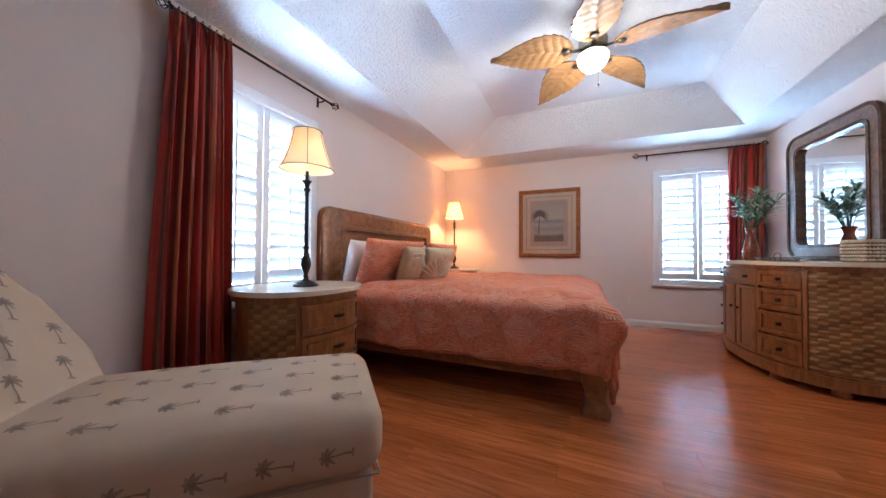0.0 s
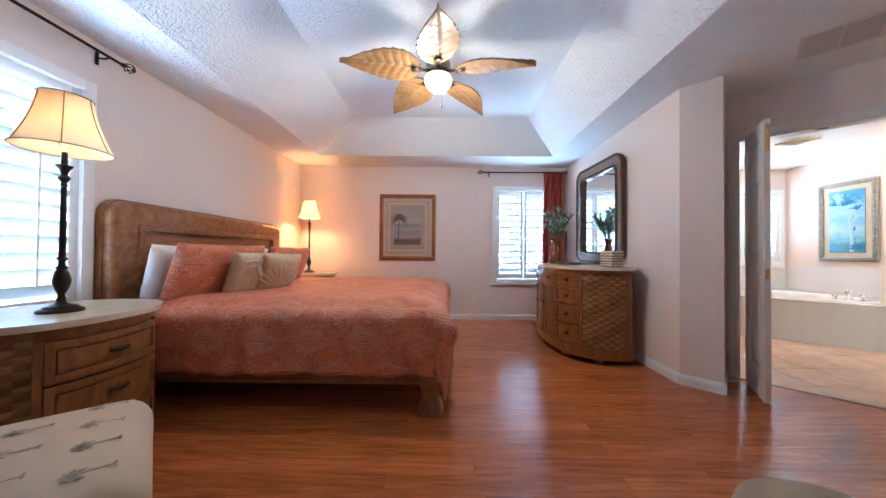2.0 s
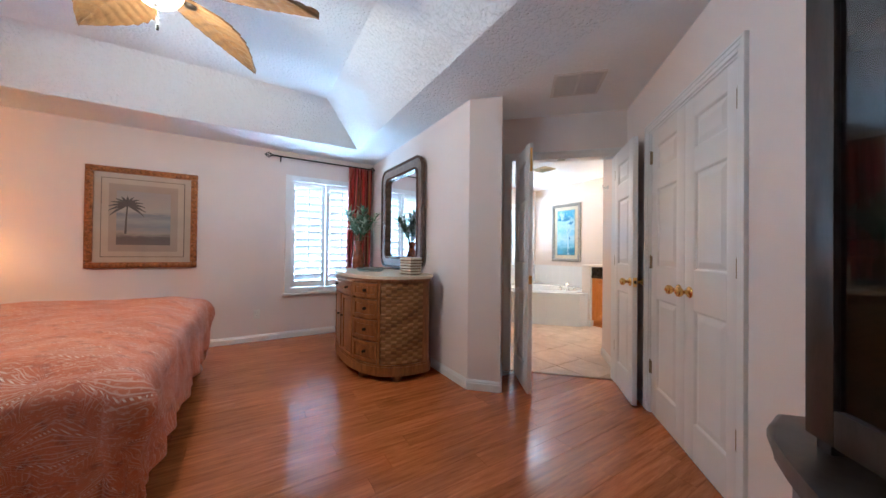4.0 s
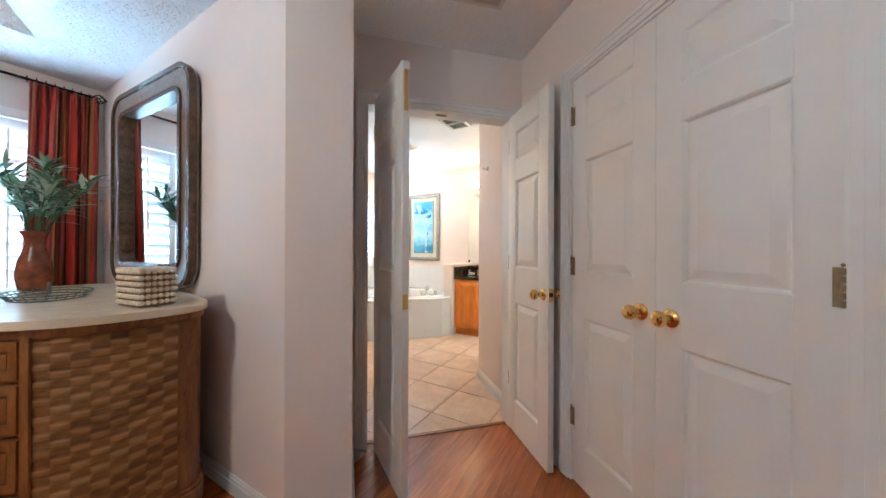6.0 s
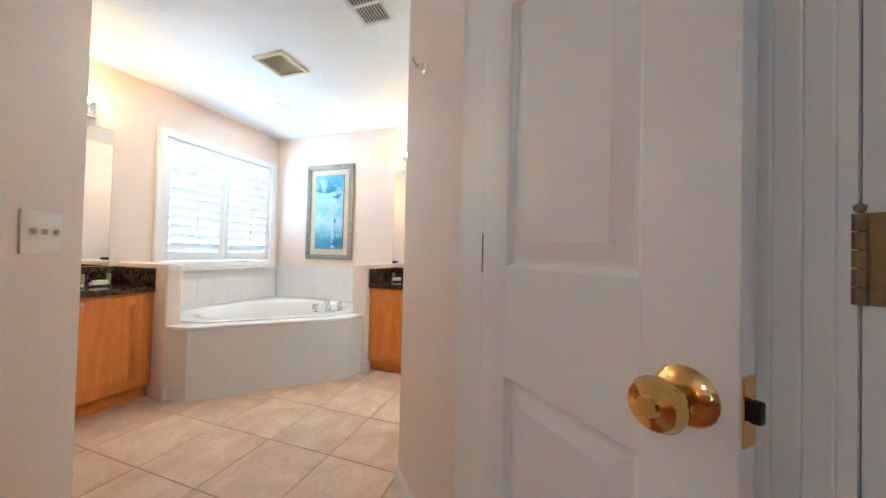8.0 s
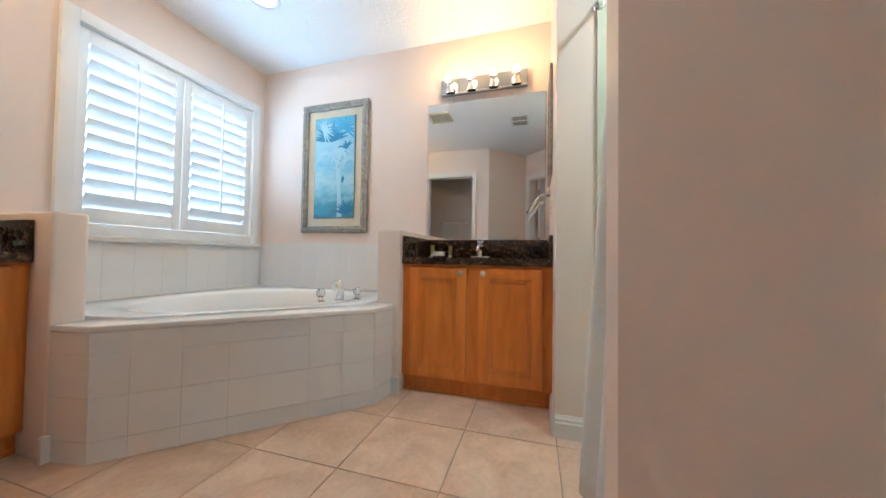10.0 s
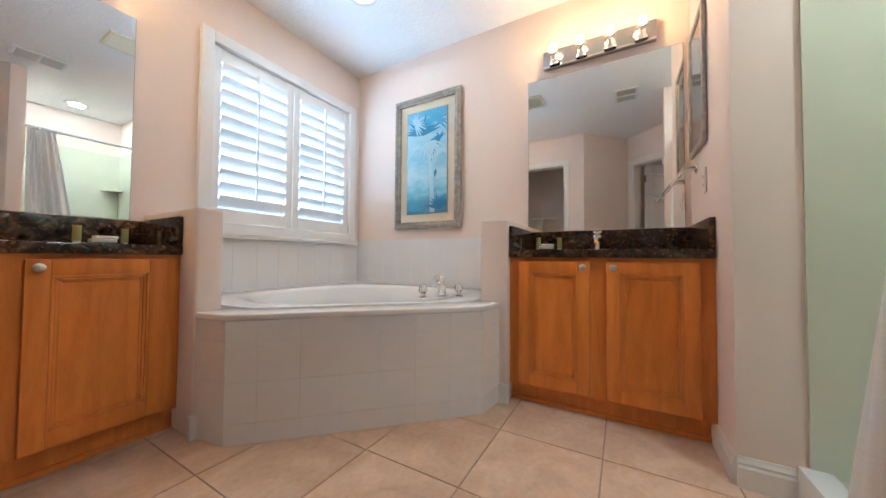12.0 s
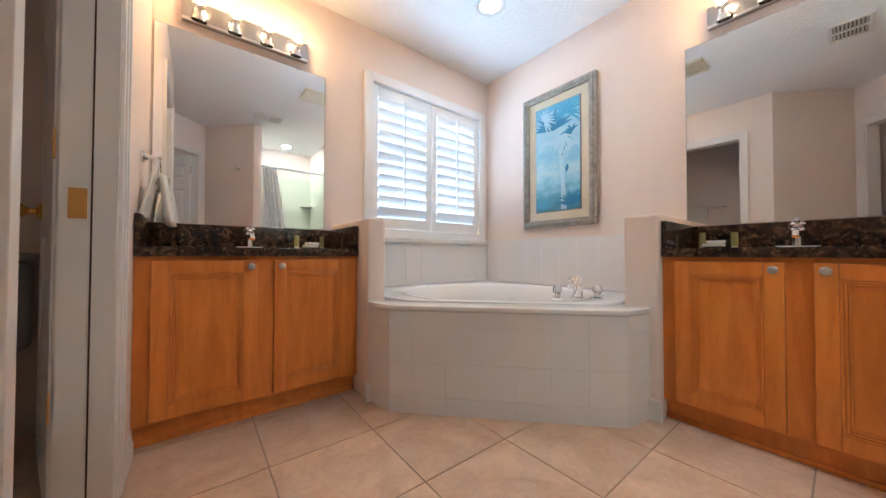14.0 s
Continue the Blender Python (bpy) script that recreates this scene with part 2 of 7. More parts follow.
bm = bmesh.new()
wall_with_hole(bm, -0.22, YN + 0.14, (XW - 0.14, XW), W1, "y")
setting("wall_west", bm, PAINT, "peach painted bedroom wall behind the headboard")
bm = bmesh.new()
wall_with_hole(bm, XW, XE, (YN, YN + 0.14), W2, "x")
setting("wall_north", bm, PAINT, "peach painted bedroom wall with the framed print")
setting("wall_east", P([(XE, YN + 0.14), (XE, 3.81), (3.35, 3.62), slant(SUMD + 0.002, KL), (BW, BW - KL), (BW, 4.72), (BW - 0.12, 4.72), (BW - 0.12, 4.63), (3.39, 3.86), (XE + 0.12, 3.96), (XE + 0.12, YN + 0.14)], 0, TOP),
        PAINT, "peach wall with a slanting corner beside the double doors")
setting("wall_south", B(XW, 2.10, -0.22, -0.10, 0, TOP), PAINT, "peach painted wall")
MC = Matrix.Translation((KR / 2, -KR / 2, 0)) @ pose(0, 0, 0, 0, 0, 45)     # closet wall: x along it, y out into the room
MD = Matrix.Translation((*slant(SUMD, KL), 0)) @ pose(0, 0, 0, 0, 0, -45)   # double-door wall: x along it, y into the bathroom
WD = (KR - KL) * R2
C0, C1 = 3.93, 4.905                                                       # closet opening along its wall
WCOR = SUMD * R2
O0, O1 = 0.075, WD - 0.075                                                 # double-door opening

bm = bmesh.new()
wall_with_hole(bm, 1.90, WCOR, (-0.12, 0.0), (C0, C1, 0.0, 2.05), "x")
setting("wall_closet", bm, PAINT, "peach slanting wall with the closet doors", m=MC)
setting("wall_bath_corner", P([slant(SUMD, KR), (5.01, 3.76), (5.10, 3.76), (5.10, 2.66), (4.98, 2.66), (4.98, 3.55), slant(SUMD - 0.02, KR + 0.17)], 0, TOP), PAINT_B,
        "peach slanting bathroom wall beside the shower")
setting("wall_entry", B(1.97, 2.10, -0.10, 0.80, 0, TOP), PAINT, "peach painted wall")
bm = bmesh.new()
wall_with_hole(bm, 0.0, WD, (0.0, 0.11), (O0, O1, 0.0, 2.05), "x")
setting("wall_double_door", bm, PAINT, "peach wall over the double doors", m=MD)
bm = bmesh.new()
wall_with_hole(bm, 4.72, BY, (BW - 0.12, BW), (4.80, 5.53, 0.0, 2.05), "y")
setting("wall_bath_west", bm, PAINT_B, "peach bathroom wall with the toilet room's doorway")
bm = bmesh.new()
wall_with_hole(bm, XE + 0.12, BX + 0.12, (BY, BY + 0.14), W3, "x")
setting("wall_bath_north", bm, PAINT_B, "peach bathroom wall with the shuttered window")
setting("wall_bath_east", B(BX, BX + 0.12, 3.80, BY, 0, TOP), PAINT_B, "peach bathroom wall with vanity mirror and print")
setting("wall_bath_south", P([(5.97, 3.80), (BX + 0.12, 3.80), (BX + 0.12, 2.66), (5.97, 2.66)], 0, TOP), PAINT_B, "peach bathroom wall beside the vanity")
setting("wall_toilet_room", P([(XE + 0.121, 4.70), (BW - 0.121, 4.70), (BW - 0.121, 4.82), (XE + 0.121, 4.82)], 0, TOP), PAINT_B, "peach toilet room wall")

# ceilings
T0, T1, S0, S1 = -0.58, 2.74, 1.95, 5.66      # tray, lower edge
U0, U1, V0, V1, UZ = -0.01, 2.31, 2.38, 5.40, 2.88
bm = bmesh.new()
box(bm, XW - 0.14, T0, -0.22, YN + 0.14, TOP, TOP + 0.1)
box(bm, T1, XE + 0.12, -0.22, YN + 0.14, TOP, TOP + 0.1)
box(bm, T0, T1, -0.22, S0, TOP, TOP + 0.1)
box(bm, T0, T1, S1, YN + 0.14, TOP, TOP + 0.1)
lo = [(T0, S0), (T1, S0), (T1, S1), (T0, S1)]
up = [(U0, V0), (U1, V0), (U1, V1), (U0, V1)]
for i in range(4):
    j = (i + 1) % 4
    ring = []
    for dz in (0.0, 0.1):
        ring.append([bm.verts.new((*p, z + dz)) for p, z in ((lo[i], TOP), (lo[j], TOP), (up[j], UZ), (up[i], UZ))])
    a, b = ring
    bm.faces.new(a)
    bm.faces.new(b[::-1])
    for k in range(4):
        bm.faces.new((a[k], a[(k + 1) % 4], b[(k + 1) % 4], b[k]))
box(bm, U0 - 0.02, U1 + 0.02, V0 - 0.02, V1 + 0.02, UZ, UZ + 0.1)
setting("ceiling", bm, CEIL, "white textured tray ceiling with sloping sides")
setting("ceiling_bath", B(XE + 0.12, BX + 0.12, -0.22, BY + 0.14, TOP, TOP + 0.1), CEIL_B, "white textured bathroom ceiling")

# floors and ground
setting("floor", B(XW - 0.14, BX + 0.12, -0.22, YN + 0.14, -0.14, -0.012), GAP, "dark underlay below the flooring")
GROUND = plain("pale_paving", (0.42, 0.41, 0.38), 0.9, scale=0.4)
setting("ground", B(-400, 400, -400, 400, -0.5, -0.16), GROUND, "pale ground outside")


def baseboard(p, q, paint=TRIM, h=0.085, name="baseboard"):
    """A moulded skirting from p to q; the room lies to the left."""
    p, q = Vector(p), Vector(q)
    d = (q - p)
    ln = d.length
    bm = bmesh.new()
    prof = [(0, 0), (0.014, 0), (0.014, h * 0.66), (0.010, h * 0.74), (0.0105, h * 0.82), (0.005, h * 0.93), (0.003, h), (0, h)]
    a = [bm.verts.new((0, y, z)) for y, z in prof]
    b = [bm.verts.new((ln, y, z)) for y, z in prof]
    n = len(prof)
    for i in range(n):
        bm.faces.new((a[i], a[(i + 1) % n], b[(i + 1) % n], b[i]))
    bm.faces.new(a)
    bm.faces.new(b[::-1])
    setting(name, bm, paint, "white moulded baseboard", m=Matrix.Translation((p.x, p.y, 0)) @ pose(0, 0, 0, 0, 0, math.degrees(math.atan2(d.y, d.x))))


def s2(total, diff):
    return slant(total, diff)


baseboard((XE, YN), (XW, YN))
baseboard((XW, YN), (XW, -0.10))
baseboard((XE, 3.81), (XE, YN))
baseboard((3.35, 3.62), (XE, 3.81))
baseboard(slant(SUMD, KL), (3.35, 3.62))
baseboard(slant(1.9 / R2, KR), slant((C0 - 0.065) / R2, KR))
baseboard(slant((C1 + 0.065) / R2, KR), slant(SUMD, KR))
baseboard(slant(SUMD + 0.30, KR), (5.01, 3.76))
baseboard((5.01, 3.76), (5.10, 3.76))
baseboard((5.97, 3.66), (5.97, 3.80), h=0.10)
baseboard((5.97, 3.80), (6.26, 3.80), h=0.10)
baseboard((BW, BW - KL), slant(SUMD + 0.30, KL))
baseboard((BW, 4.73), (BW, BW - KL))
baseboard((BW, 5.80), (BW, 5.60))


# ---- windows with plantation shutters ----
def shutter_window(name, m, w, h, pitch, wide, tilt, label, sill=True, bar=True):
    """Origin: the opening's lower corner on the wall's inner face; x along the wall, y outward, z up."""
    root = new(name)
    root.matrix_basis = m
    tagged(root, label, "window", "", "structure")
    bm = bmesh.new()                                       # frame around the opening, proud of the wall
    f, out = 0.055, 0.03
    box(bm, -f, 0.012, -out, 0.06, -f, h + f, bevel=0.004)
    box(bm, w - 0.012, w + f, -out, 0.06, -f, h + f, bevel=0.004)
    box(bm, 0.012, w - 0.012, -out, 0.06, h - 0.012, h + f, bevel=0.004)
    box(bm, 0.012, w - 0.012, -out, 0.06, -f, 0.012, bevel=0.004)
    part("window_frame", bm, SHUT, root)
    bm = bmesh.new()
    t = 0.045
    box(bm, 0, t, 0.085, 0.13, 0, h)
    box(bm, w - t, w, 0.085, 0.13, 0, h)
    box(bm, t, w - t, 0.085, 0.13, 0, t)
    box(bm, t, w - t, 0.085, 0.13, h - t, h)
    box(bm, t, w - t, 0.09, 0.125, h / 2 - 0.02, h / 2 + 0.02)
    part("sash", bm, TRIM, root)
    ob = part("pane", B(t, w - t, 0.105, 0.111, t, h - t), GLASS, root)
    ob.visible_shadow = False
    if sill:
        part("window_sill", B(-0.075, w + 0.075, -0.05, 0.08, -f - 0.03, -f, bevel=0.006), SILL, root, "white marble sill")
    pw = (w - 0.024 - 0.006) / 2
    st, rail = 0.05, 0.085
    lw = pw - 2 * st - 0.004
    bm = bmesh.new()
    n = 10
    pr = [(wide / 2 * math.cos(2 * math.pi * i / n), 0.0055 * math.sin(2 * math.pi * i / n)) for i in range(n)]
    a = [bm.verts.new((0, y, z)) for y, z in pr]
    b = [bm.verts.new((lw, y, z)) for y, z in pr]
    for i in range(n):
        bm.faces.new((a[i], a[(i + 1) % n], b[(i + 1) % n], b[i]))
    bm.faces.new(a)
    bm.faces.new(b[::-1])
    louver = mesh_of(bm, "louver", SLAT, 50)
    y0 = 0.012
    for k in range(2):
        x0 = 0.012 + k * (pw + 0.006)
        bm = bmesh.new()
        z0, z1 = 0.016, h - 0.016
        box(bm, x0, x0 + st, y0 - 0.014, y0 + 0.014, z0, z1, bevel=0.003)
        box(bm, x0 + pw - st, x0 + pw, y0 - 0.014, y0 + 0.014, z0, z1, bevel=0.003)
        box(bm, x0 + st, x0 + pw - st, y0 - 0.013, y0 + 0.013, z0, z0 + rail, bevel=0.003)
        box(bm, x0 + st, x0 + pw - st, y0 - 0.013, y0 + 0.013, z1 - rail, z1, bevel=0.003)
        panel = part("shutter_panel", bm, SHUT, root)
        span = z1 - z0 - 2 * rail
        cnt = int(round(span / pitch))
        p = span / cnt
        for i in range(cnt):
            part("louver", louver, None, panel, m=Matrix.Translation((x0 + st + 0.002, y0, z0 + rail + p * (i + 0.5))) @ pose(0, 0, 0, tilt, 0, 0))
        if bar:
            c = x0 + pw * 0.5
            off = -wide / 2 * math.cos(radians(tilt)) - 0.008
            zb = wide / 2 * math.sin(radians(tilt))
            part("tilt_bar", B(c - 0.006, c + 0.006, y0 + off - 0.006, y0 + off + 0.006, z0 + rail + p * 0.4 - zb, z1 - rail - p * 0.3 - zb, bevel=0.002), SHUT, panel)
    return root


SILL = plain("white_marble", (0.72, 0.70, 0.67), 0.2, vary=0.12, scale=9, bump=0)
shutter_window("window_1", Matrix.Translation((XW, W1[0], W1[2])) @ pose(0, 0, 0, 0, 0, 90), W1[1] - W1[0], W1[3] - W1[2], 0.098, 0.112, -57,
               "white plantation shutters with open louvers over the nightstand")
shutter_window("window_2", pose(W2[0], YN, W2[2]), W2[1] - W2[0], W2[3] - W2[2], 0.098, 0.112, -57, "white plantation shutters with open louvers beside the red curtain")
shutter_window("window_3", pose(W3[0], BY, W3[2]), W3[1] - W3[0], W3[3] - W3[2], 0.083, 0.094, -57, "white plantation shutters over the corner tub")


# ---- doors ----
def knob(parent, m, name="knob", label="polished brass knob"):
    """A round door knob that stands out along -y."""
    bm = bmesh.new()
    lathe(bm, [(0, 0), (0.032, 0), (0.033, 0.004), (0.028, 0.010), (0.013, 0.014), (0.011, 0.030), (0.016, 0.036), (0.026, 0.045), (0.0285, 0.056), (0.024, 0.066), (0.012, 0.070), (0.010, 0.074), (0, 0.074)], 28)
    return part(name, bm, BRASS, parent, label, m @ pose(0, 0, 0, 90, 0, 0), 45)


def hinge(parent, m, material=BRASS):
    bm = bmesh.new()
    box(bm, -0.019, 0.019, -0.002, 0.001, -0.045, 0.045)
    for i in range(5):
        lathe(bm, [(0, 0), (0.0055, 0), (0.0055, 0.0165), (0, 0.0165)], 10, (0, -0.005, -0.045 + i * 0.0182))
    lathe(bm, [(0, 0.0), (0.004, 0.002), (0.005, 0.007), (0, 0.011)], 10, (0, -0.005, 0.045))
    return part("hinge", bm, material, parent, "", m)


def leaf(root, m, w, h=2.03, t=0.035, both=True):
    """A three-panel door leaf; x from the hinge, y through it from 0 to t, z up."""
    mx0, mx1 = 0.088, w - 0.098
    zs = [(0.20, 0.83), (1.05, 1.60), (1.73, 1.91)]
    bm = bmesh.new()
    box(bm, 0, mx0, 0, t, 0, h, bevel=0.002)
    box(bm, mx1, w, 0, t, 0, h, bevel=0.002)
    prev = 0
    for a, b in zs + [(h, h)]:
        box(bm, mx0, mx1, 0, t, prev, a)
        prev = b
    body = part("leaf", bm, DOORP, root, "", m, 30)
    for a, b in zs:
        bm = bmesh.new()
        for face, sg in ((0.0, 1), (t, -1)):
            rings = []
            for g, y in ((0.0, 0.0005), (0.006, 0.004), (0.011, 0.0120), (0.018, 0.0120), (0.048, 0.0035)):
                yy = face + sg * y
                rings.append([bm.verts.new(v) for v in ((mx0 + g, yy, a + g), (mx1 - g, yy, a + g), (mx1 - g, yy, b - g), (mx0 + g, yy, b - g))])
            for r0, r1 in zip(rings, rings[1:]):
                for i in range(4):
                    bm.faces.new((r0[i], r0[(i + 1) % 4], r1[(i + 1) % 4], r1[i]))
            bm.faces.new(rings[-1])
        part("panel", bm, DOORP, body, "", None, 12)
    return body


def casing(m, s0, s1, h, depth, label, name="trim", y_face=0.0, both=True):
    """Jambs and moulded casing for an opening s0..s1 in a wall of that depth behind y_face."""
    bm = bmesh.new()
    j = 0.018
    box(bm, s0, s0 + j, 0, depth, 0, h)
    box(bm, s1 - j, s1, 0, depth, 0, h)
    box(bm, s0 + j, s1 - j, 0, depth, h - j, h)
    for sgn, y in ((-1, 0.0), (1, depth)):
        if sgn > 0 and not both:
            continue
        w = 0.057
        for a, b, o in ((0.0, 0.022, 0.010), (0.022, 0.044, 0.014), (0.044, w, 0.018)):
            ya, yb = (y - o, y) if sgn < 0 else (y, y + o)
            box(bm, s0 - b + 0.006, s0 - a + 0.006, ya, yb, 0, h + b - 0.006, bevel=0.002)
            box(bm, s1 + a - 0.006, s1 + b - 0.006, ya, yb, 0, h + b - 0.006, bevel=0.002)
            box(bm, s0 - a + 0.006, s1 + a - 0.006, ya, yb, h + a - 0.006, h + b - 0.006, bevel=0.002)
    return setting(name, bm, TRIM, label, 0, m)


door_trim = casing(MD, O0, O1, 2.05, 0.11, "white moulded casing round the double doors")
part("strike_plate", B(WD / 2 - 0.035, WD / 2 + 0.035, 0.030, 0.055, 2.0285, 2.0335, bevel=0.001), AGED, door_trim, "aged brass catch plate")
casing(MC @ pose(0, 0, 0, 0, 0, 180), -C1, -C0, 2.05, 0.12, "white moulded casing round the closet doors", both=False)
MW = Matrix.Translation((BW, 0, 0)) @ pose(0, 0, 0, 0, 0, 90)
casing(MW, 4.80, 5.53, 2.05, 0.12, "white moulded casing round the toilet room's doorway")


def swing(name, label, hx, hy, angle, w, knob_side, back_knob=True, flip=False):
    root = new(name)
    root.matrix_basis = pose(hx, hy, 0.010, 0, 0, angle)
    tagged(root, label, "door", "", "structure")
    mm = Matrix.Identity(4) if not flip else Matrix.Diagonal((1, -1, 1, 1))
    body = leaf(root, Matrix.Translation((0, 0 if not flip else -0.035, 0)), w)
    return root, body


# left leaf, swung towards the bedroom
d, body = swing("door_1", "white three-panel door leaf standing open with a brass strike plate", 3.735, 3.855, 239.0, 0.452, 1)
for z in (0.32, 1.08, 1.84):
    hinge(d, Matrix.Translation((0.0, 0.017, z)) @ pose(0, 0, 0, 0, 0, 90), AGED)
part("latch_plate", B(0.452, 0.454, 0.005, 0.030, 0.885, 0.955), BRASS, d, "brass strike plate")
part("flush_bolt", B(0.452, 0.454, 0.008, 0.027, 1.80, 1.99), BRASS, d, "brass flush bolt")
# right leaf
d, body = swing("door_2", "white three-panel door leaf standing open with brass knobs", 4.376, 3.260, 224.5, 0.460, 1)
knob(d, pose(0.414, 0.0, 0.925))
knob(d, pose(0.414, 0.035, 0.925, 0, 0, 180))
part("latch_plate", B(0.460, 0.462, 0.005, 0.030, 0.89, 0.96), BRASS, d)
part("latch_bolt", B(0.462, 0.472, 0.011, 0.024, 0.915, 0.937, bevel=0.003), IRON, d)
for z in (0.32, 1.08, 1.84):
    hinge(d, Matrix.Translation((0.0, 0.017, z)) @ pose(0, 0, 0, 0, 0, 90), AGED)
# closet pair, shut
CW = (C1 - C0 - 0.036 - 0.004) / 2
for k in (0, 1):
    root = new("closet_door")
    root.matrix_basis = MC @ (pose(C0 + 0.019, -0.043, 0.010) if k == 0 else pose(C1 - 0.019, -0.008, 0.010, 0, 0, 180))
    tagged(root, "white three-panel closet door, shut, with a brass knob", "door", "closet doors", "structure")
    leaf(root, Matrix.Identity(4), CW)
    knob(root, pose(CW - 0.06, 0.035, 0.925, 0, 0, 180) if k == 0 else pose(CW - 0.06, 0.0, 0.925))
    for z in (0.32, 1.08, 1.84):
        hinge(root, Matrix.Translation((0.0, 0.036 if k == 0 else -0.001, z)) @ (pose(0, 0, 0, 0, 0, 180) if k == 0 else pose(0, 0, 0)), AGED)

GROUT = plain("grey_beige_grout", (0.40, 0.31, 0.24), 0.85, bump=0.2)


def floor_tile():
    n = Nodes("beige_ceramic", 0.32)
    r = n.node("ObjectInfo").outputs["Random"]
    v = n.t.nodes.new("ShaderNodeVectorMath")
    v.operation = 'ADD'
    n.put(v.inputs[0], n.pos)
    n.put(v.inputs[1], n.node("CombineXYZ", X=n.math('MULTIPLY', r, 31.0), Y=n.math('MULTIPLY', r, 17.0)).outputs[0])
    a = n.noise(6.5, 5, v.outputs[0], 0.6)
    f = n.noise(45, 3, v.outputs[0])
    c = n.ramp(n.math('ADD', n.math('MULTIPLY', a, 0.7), n.math('MULTIPLY', f, 0.3)), (0.33, (0.56, 0.385, 0.265)), (0.66, (0.76, 0.58, 0.44)))
    n.color(n.node("HueSaturation", Color=c, Value=n.math('ADD', 0.93, n.math('MULTIPLY', r, 0.12))).outputs[0])
    n.bump(a, 0.12, 0.004)
    return n.m


FTILE = floor_tile()

# ---- fabrics and other materials ----


def comforter_cloth():
    """Printed paisley: rows of dashed leaf outlines over fine wavy lines, laid along the cloth."""
    n = Nodes("coral_paisley_cloth", 0.50)
    n.b.inputs["Sheen Weight"].default_value = 0.08

    def run(name):
        a = n.node("Attribute")
        a.attribute_name = name
        return a.outputs["Fac"]

    M = n.math
    along, over = run("along"), run("over")
    vec = n.node("CombineXYZ", X=along, Y=over).outputs[0]
    w1 = M('MULTIPLY', M('SUBTRACT', n.noise(6.5, 2, vec), 0.5), 0.11)
    w2 = M('MULTIPLY', M('SUBTRACT', n.noise(16, 2, vec), 0.5), 0.022)
    # leaf cells, every second row shifted by half
    q0 = M('DIVIDE', M('ADD', over, M('MULTIPLY', w1, 0.25)), 0.20)
    row = M('FLOOR', q0)
    q = M('MULTIPLY', M('SUBTRACT', M('FRACT', q0), 0.5), 0.20)
    p0 = M('ADD', M('DIVIDE', M('ADD', along, w2), 0.34), M('MULTIPLY', row, 0.5))
    p = M('MULTIPLY', M('SUBTRACT', M('FRACT', p0), 0.5), 0.34)
    lean_ = M('SUBTRACT', 1.0, M('POWER', M('ABSOLUTE', M('DIVIDE', M('SUBTRACT', p, 0.015), 0.135)), 1.2))
    leaf = M('DIVIDE', M('ABSOLUTE', q), M('MAXIMUM', lean_, 0.02))

    def contour(at, half):
        return n.ramp(M('ABSOLUTE', M('SUBTRACT', leaf, at)), (half * 0.6, (1, 1, 1)), (half, (0, 0, 0)))
    dash = n.ramp(M('SINE', M('MULTIPLY', M('ADD', along, over), 420.0)), (0.20, (0, 0, 0)), (0.40, (1, 1, 1)))
    outer = M('MULTIPLY', contour(0.066, 0.0050), dash)
    rings = M('MAXIMUM', contour(0.052, 0.0026), M('MAXIMUM', contour(0.034, 0.0024), contour(0.014, 0.0030)))
    beyond = M('MAXIMUM', contour(0.086, 0.0030), contour(0.110, 0.0030))
    inside = n.ramp(leaf, (0.070, (1, 1, 1)), (0.075, (0, 0, 0)))
    wave = M('SINE', M('MULTIPLY', M('ADD', M('ADD', M('MULTIPLY', over, 0.7), M('MULTIPLY', M('MINIMUM', leaf, 0.3), 0.3)), M('ADD', w1, w2)), 560.0))
    wavy = n.ramp(wave, (0.62, (0, 0, 0)), (0.92, (1, 1, 1)))
    brk = n.ramp(n.noise(30, 2, vec), (0.38, (0, 0, 0)), (0.54, (1, 1, 1)))
    ground = M('MULTIPLY', wavy, brk)
    specks = n.ramp(n.noise(85, 3, vec), (0.57, (0, 0, 0)), (0.64, (1, 1, 1)))
    lines = M('MAXIMUM', M('MULTIPLY', outer, 0.95), M('MULTIPLY', rings, 0.50))
    lines = M('MAXIMUM', lines, M('MULTIPLY', M('MULTIPLY', beyond, brk), 0.65))
    lines = M('MAXIMUM', lines, M('MULTIPLY', M('MULTIPLY', ground, M('SUBTRACT', 1.0, M('MULTIPLY', inside, 0.6))), 0.36))
    lines = M('MAXIMUM', lines, M('MULTIPLY', specks, 0.30))
    rust = n.ramp(n.noise(19, 3, vec), (0.55, (0, 0, 0)), (0.70, (1, 1, 1)))
    base = n.ramp(n.noise(3.5, 4, vec), (0.3, (0.57, 0.128, 0.042)), (0.7, (0.68, 0.185, 0.068)))
    base = n.mix(M('MULTIPLY', rust, 0.75), base, (0.36, 0.062, 0.020))
    n.color(n.mix(lines, base, (0.95, 0.80, 0.64)))
    n.bump(M('ADD', n.noise(380, 2), M('MULTIPLY', n.noise(13, 4, None, 0.8), 2.4)), 0.45, 0.010)
    return n.m


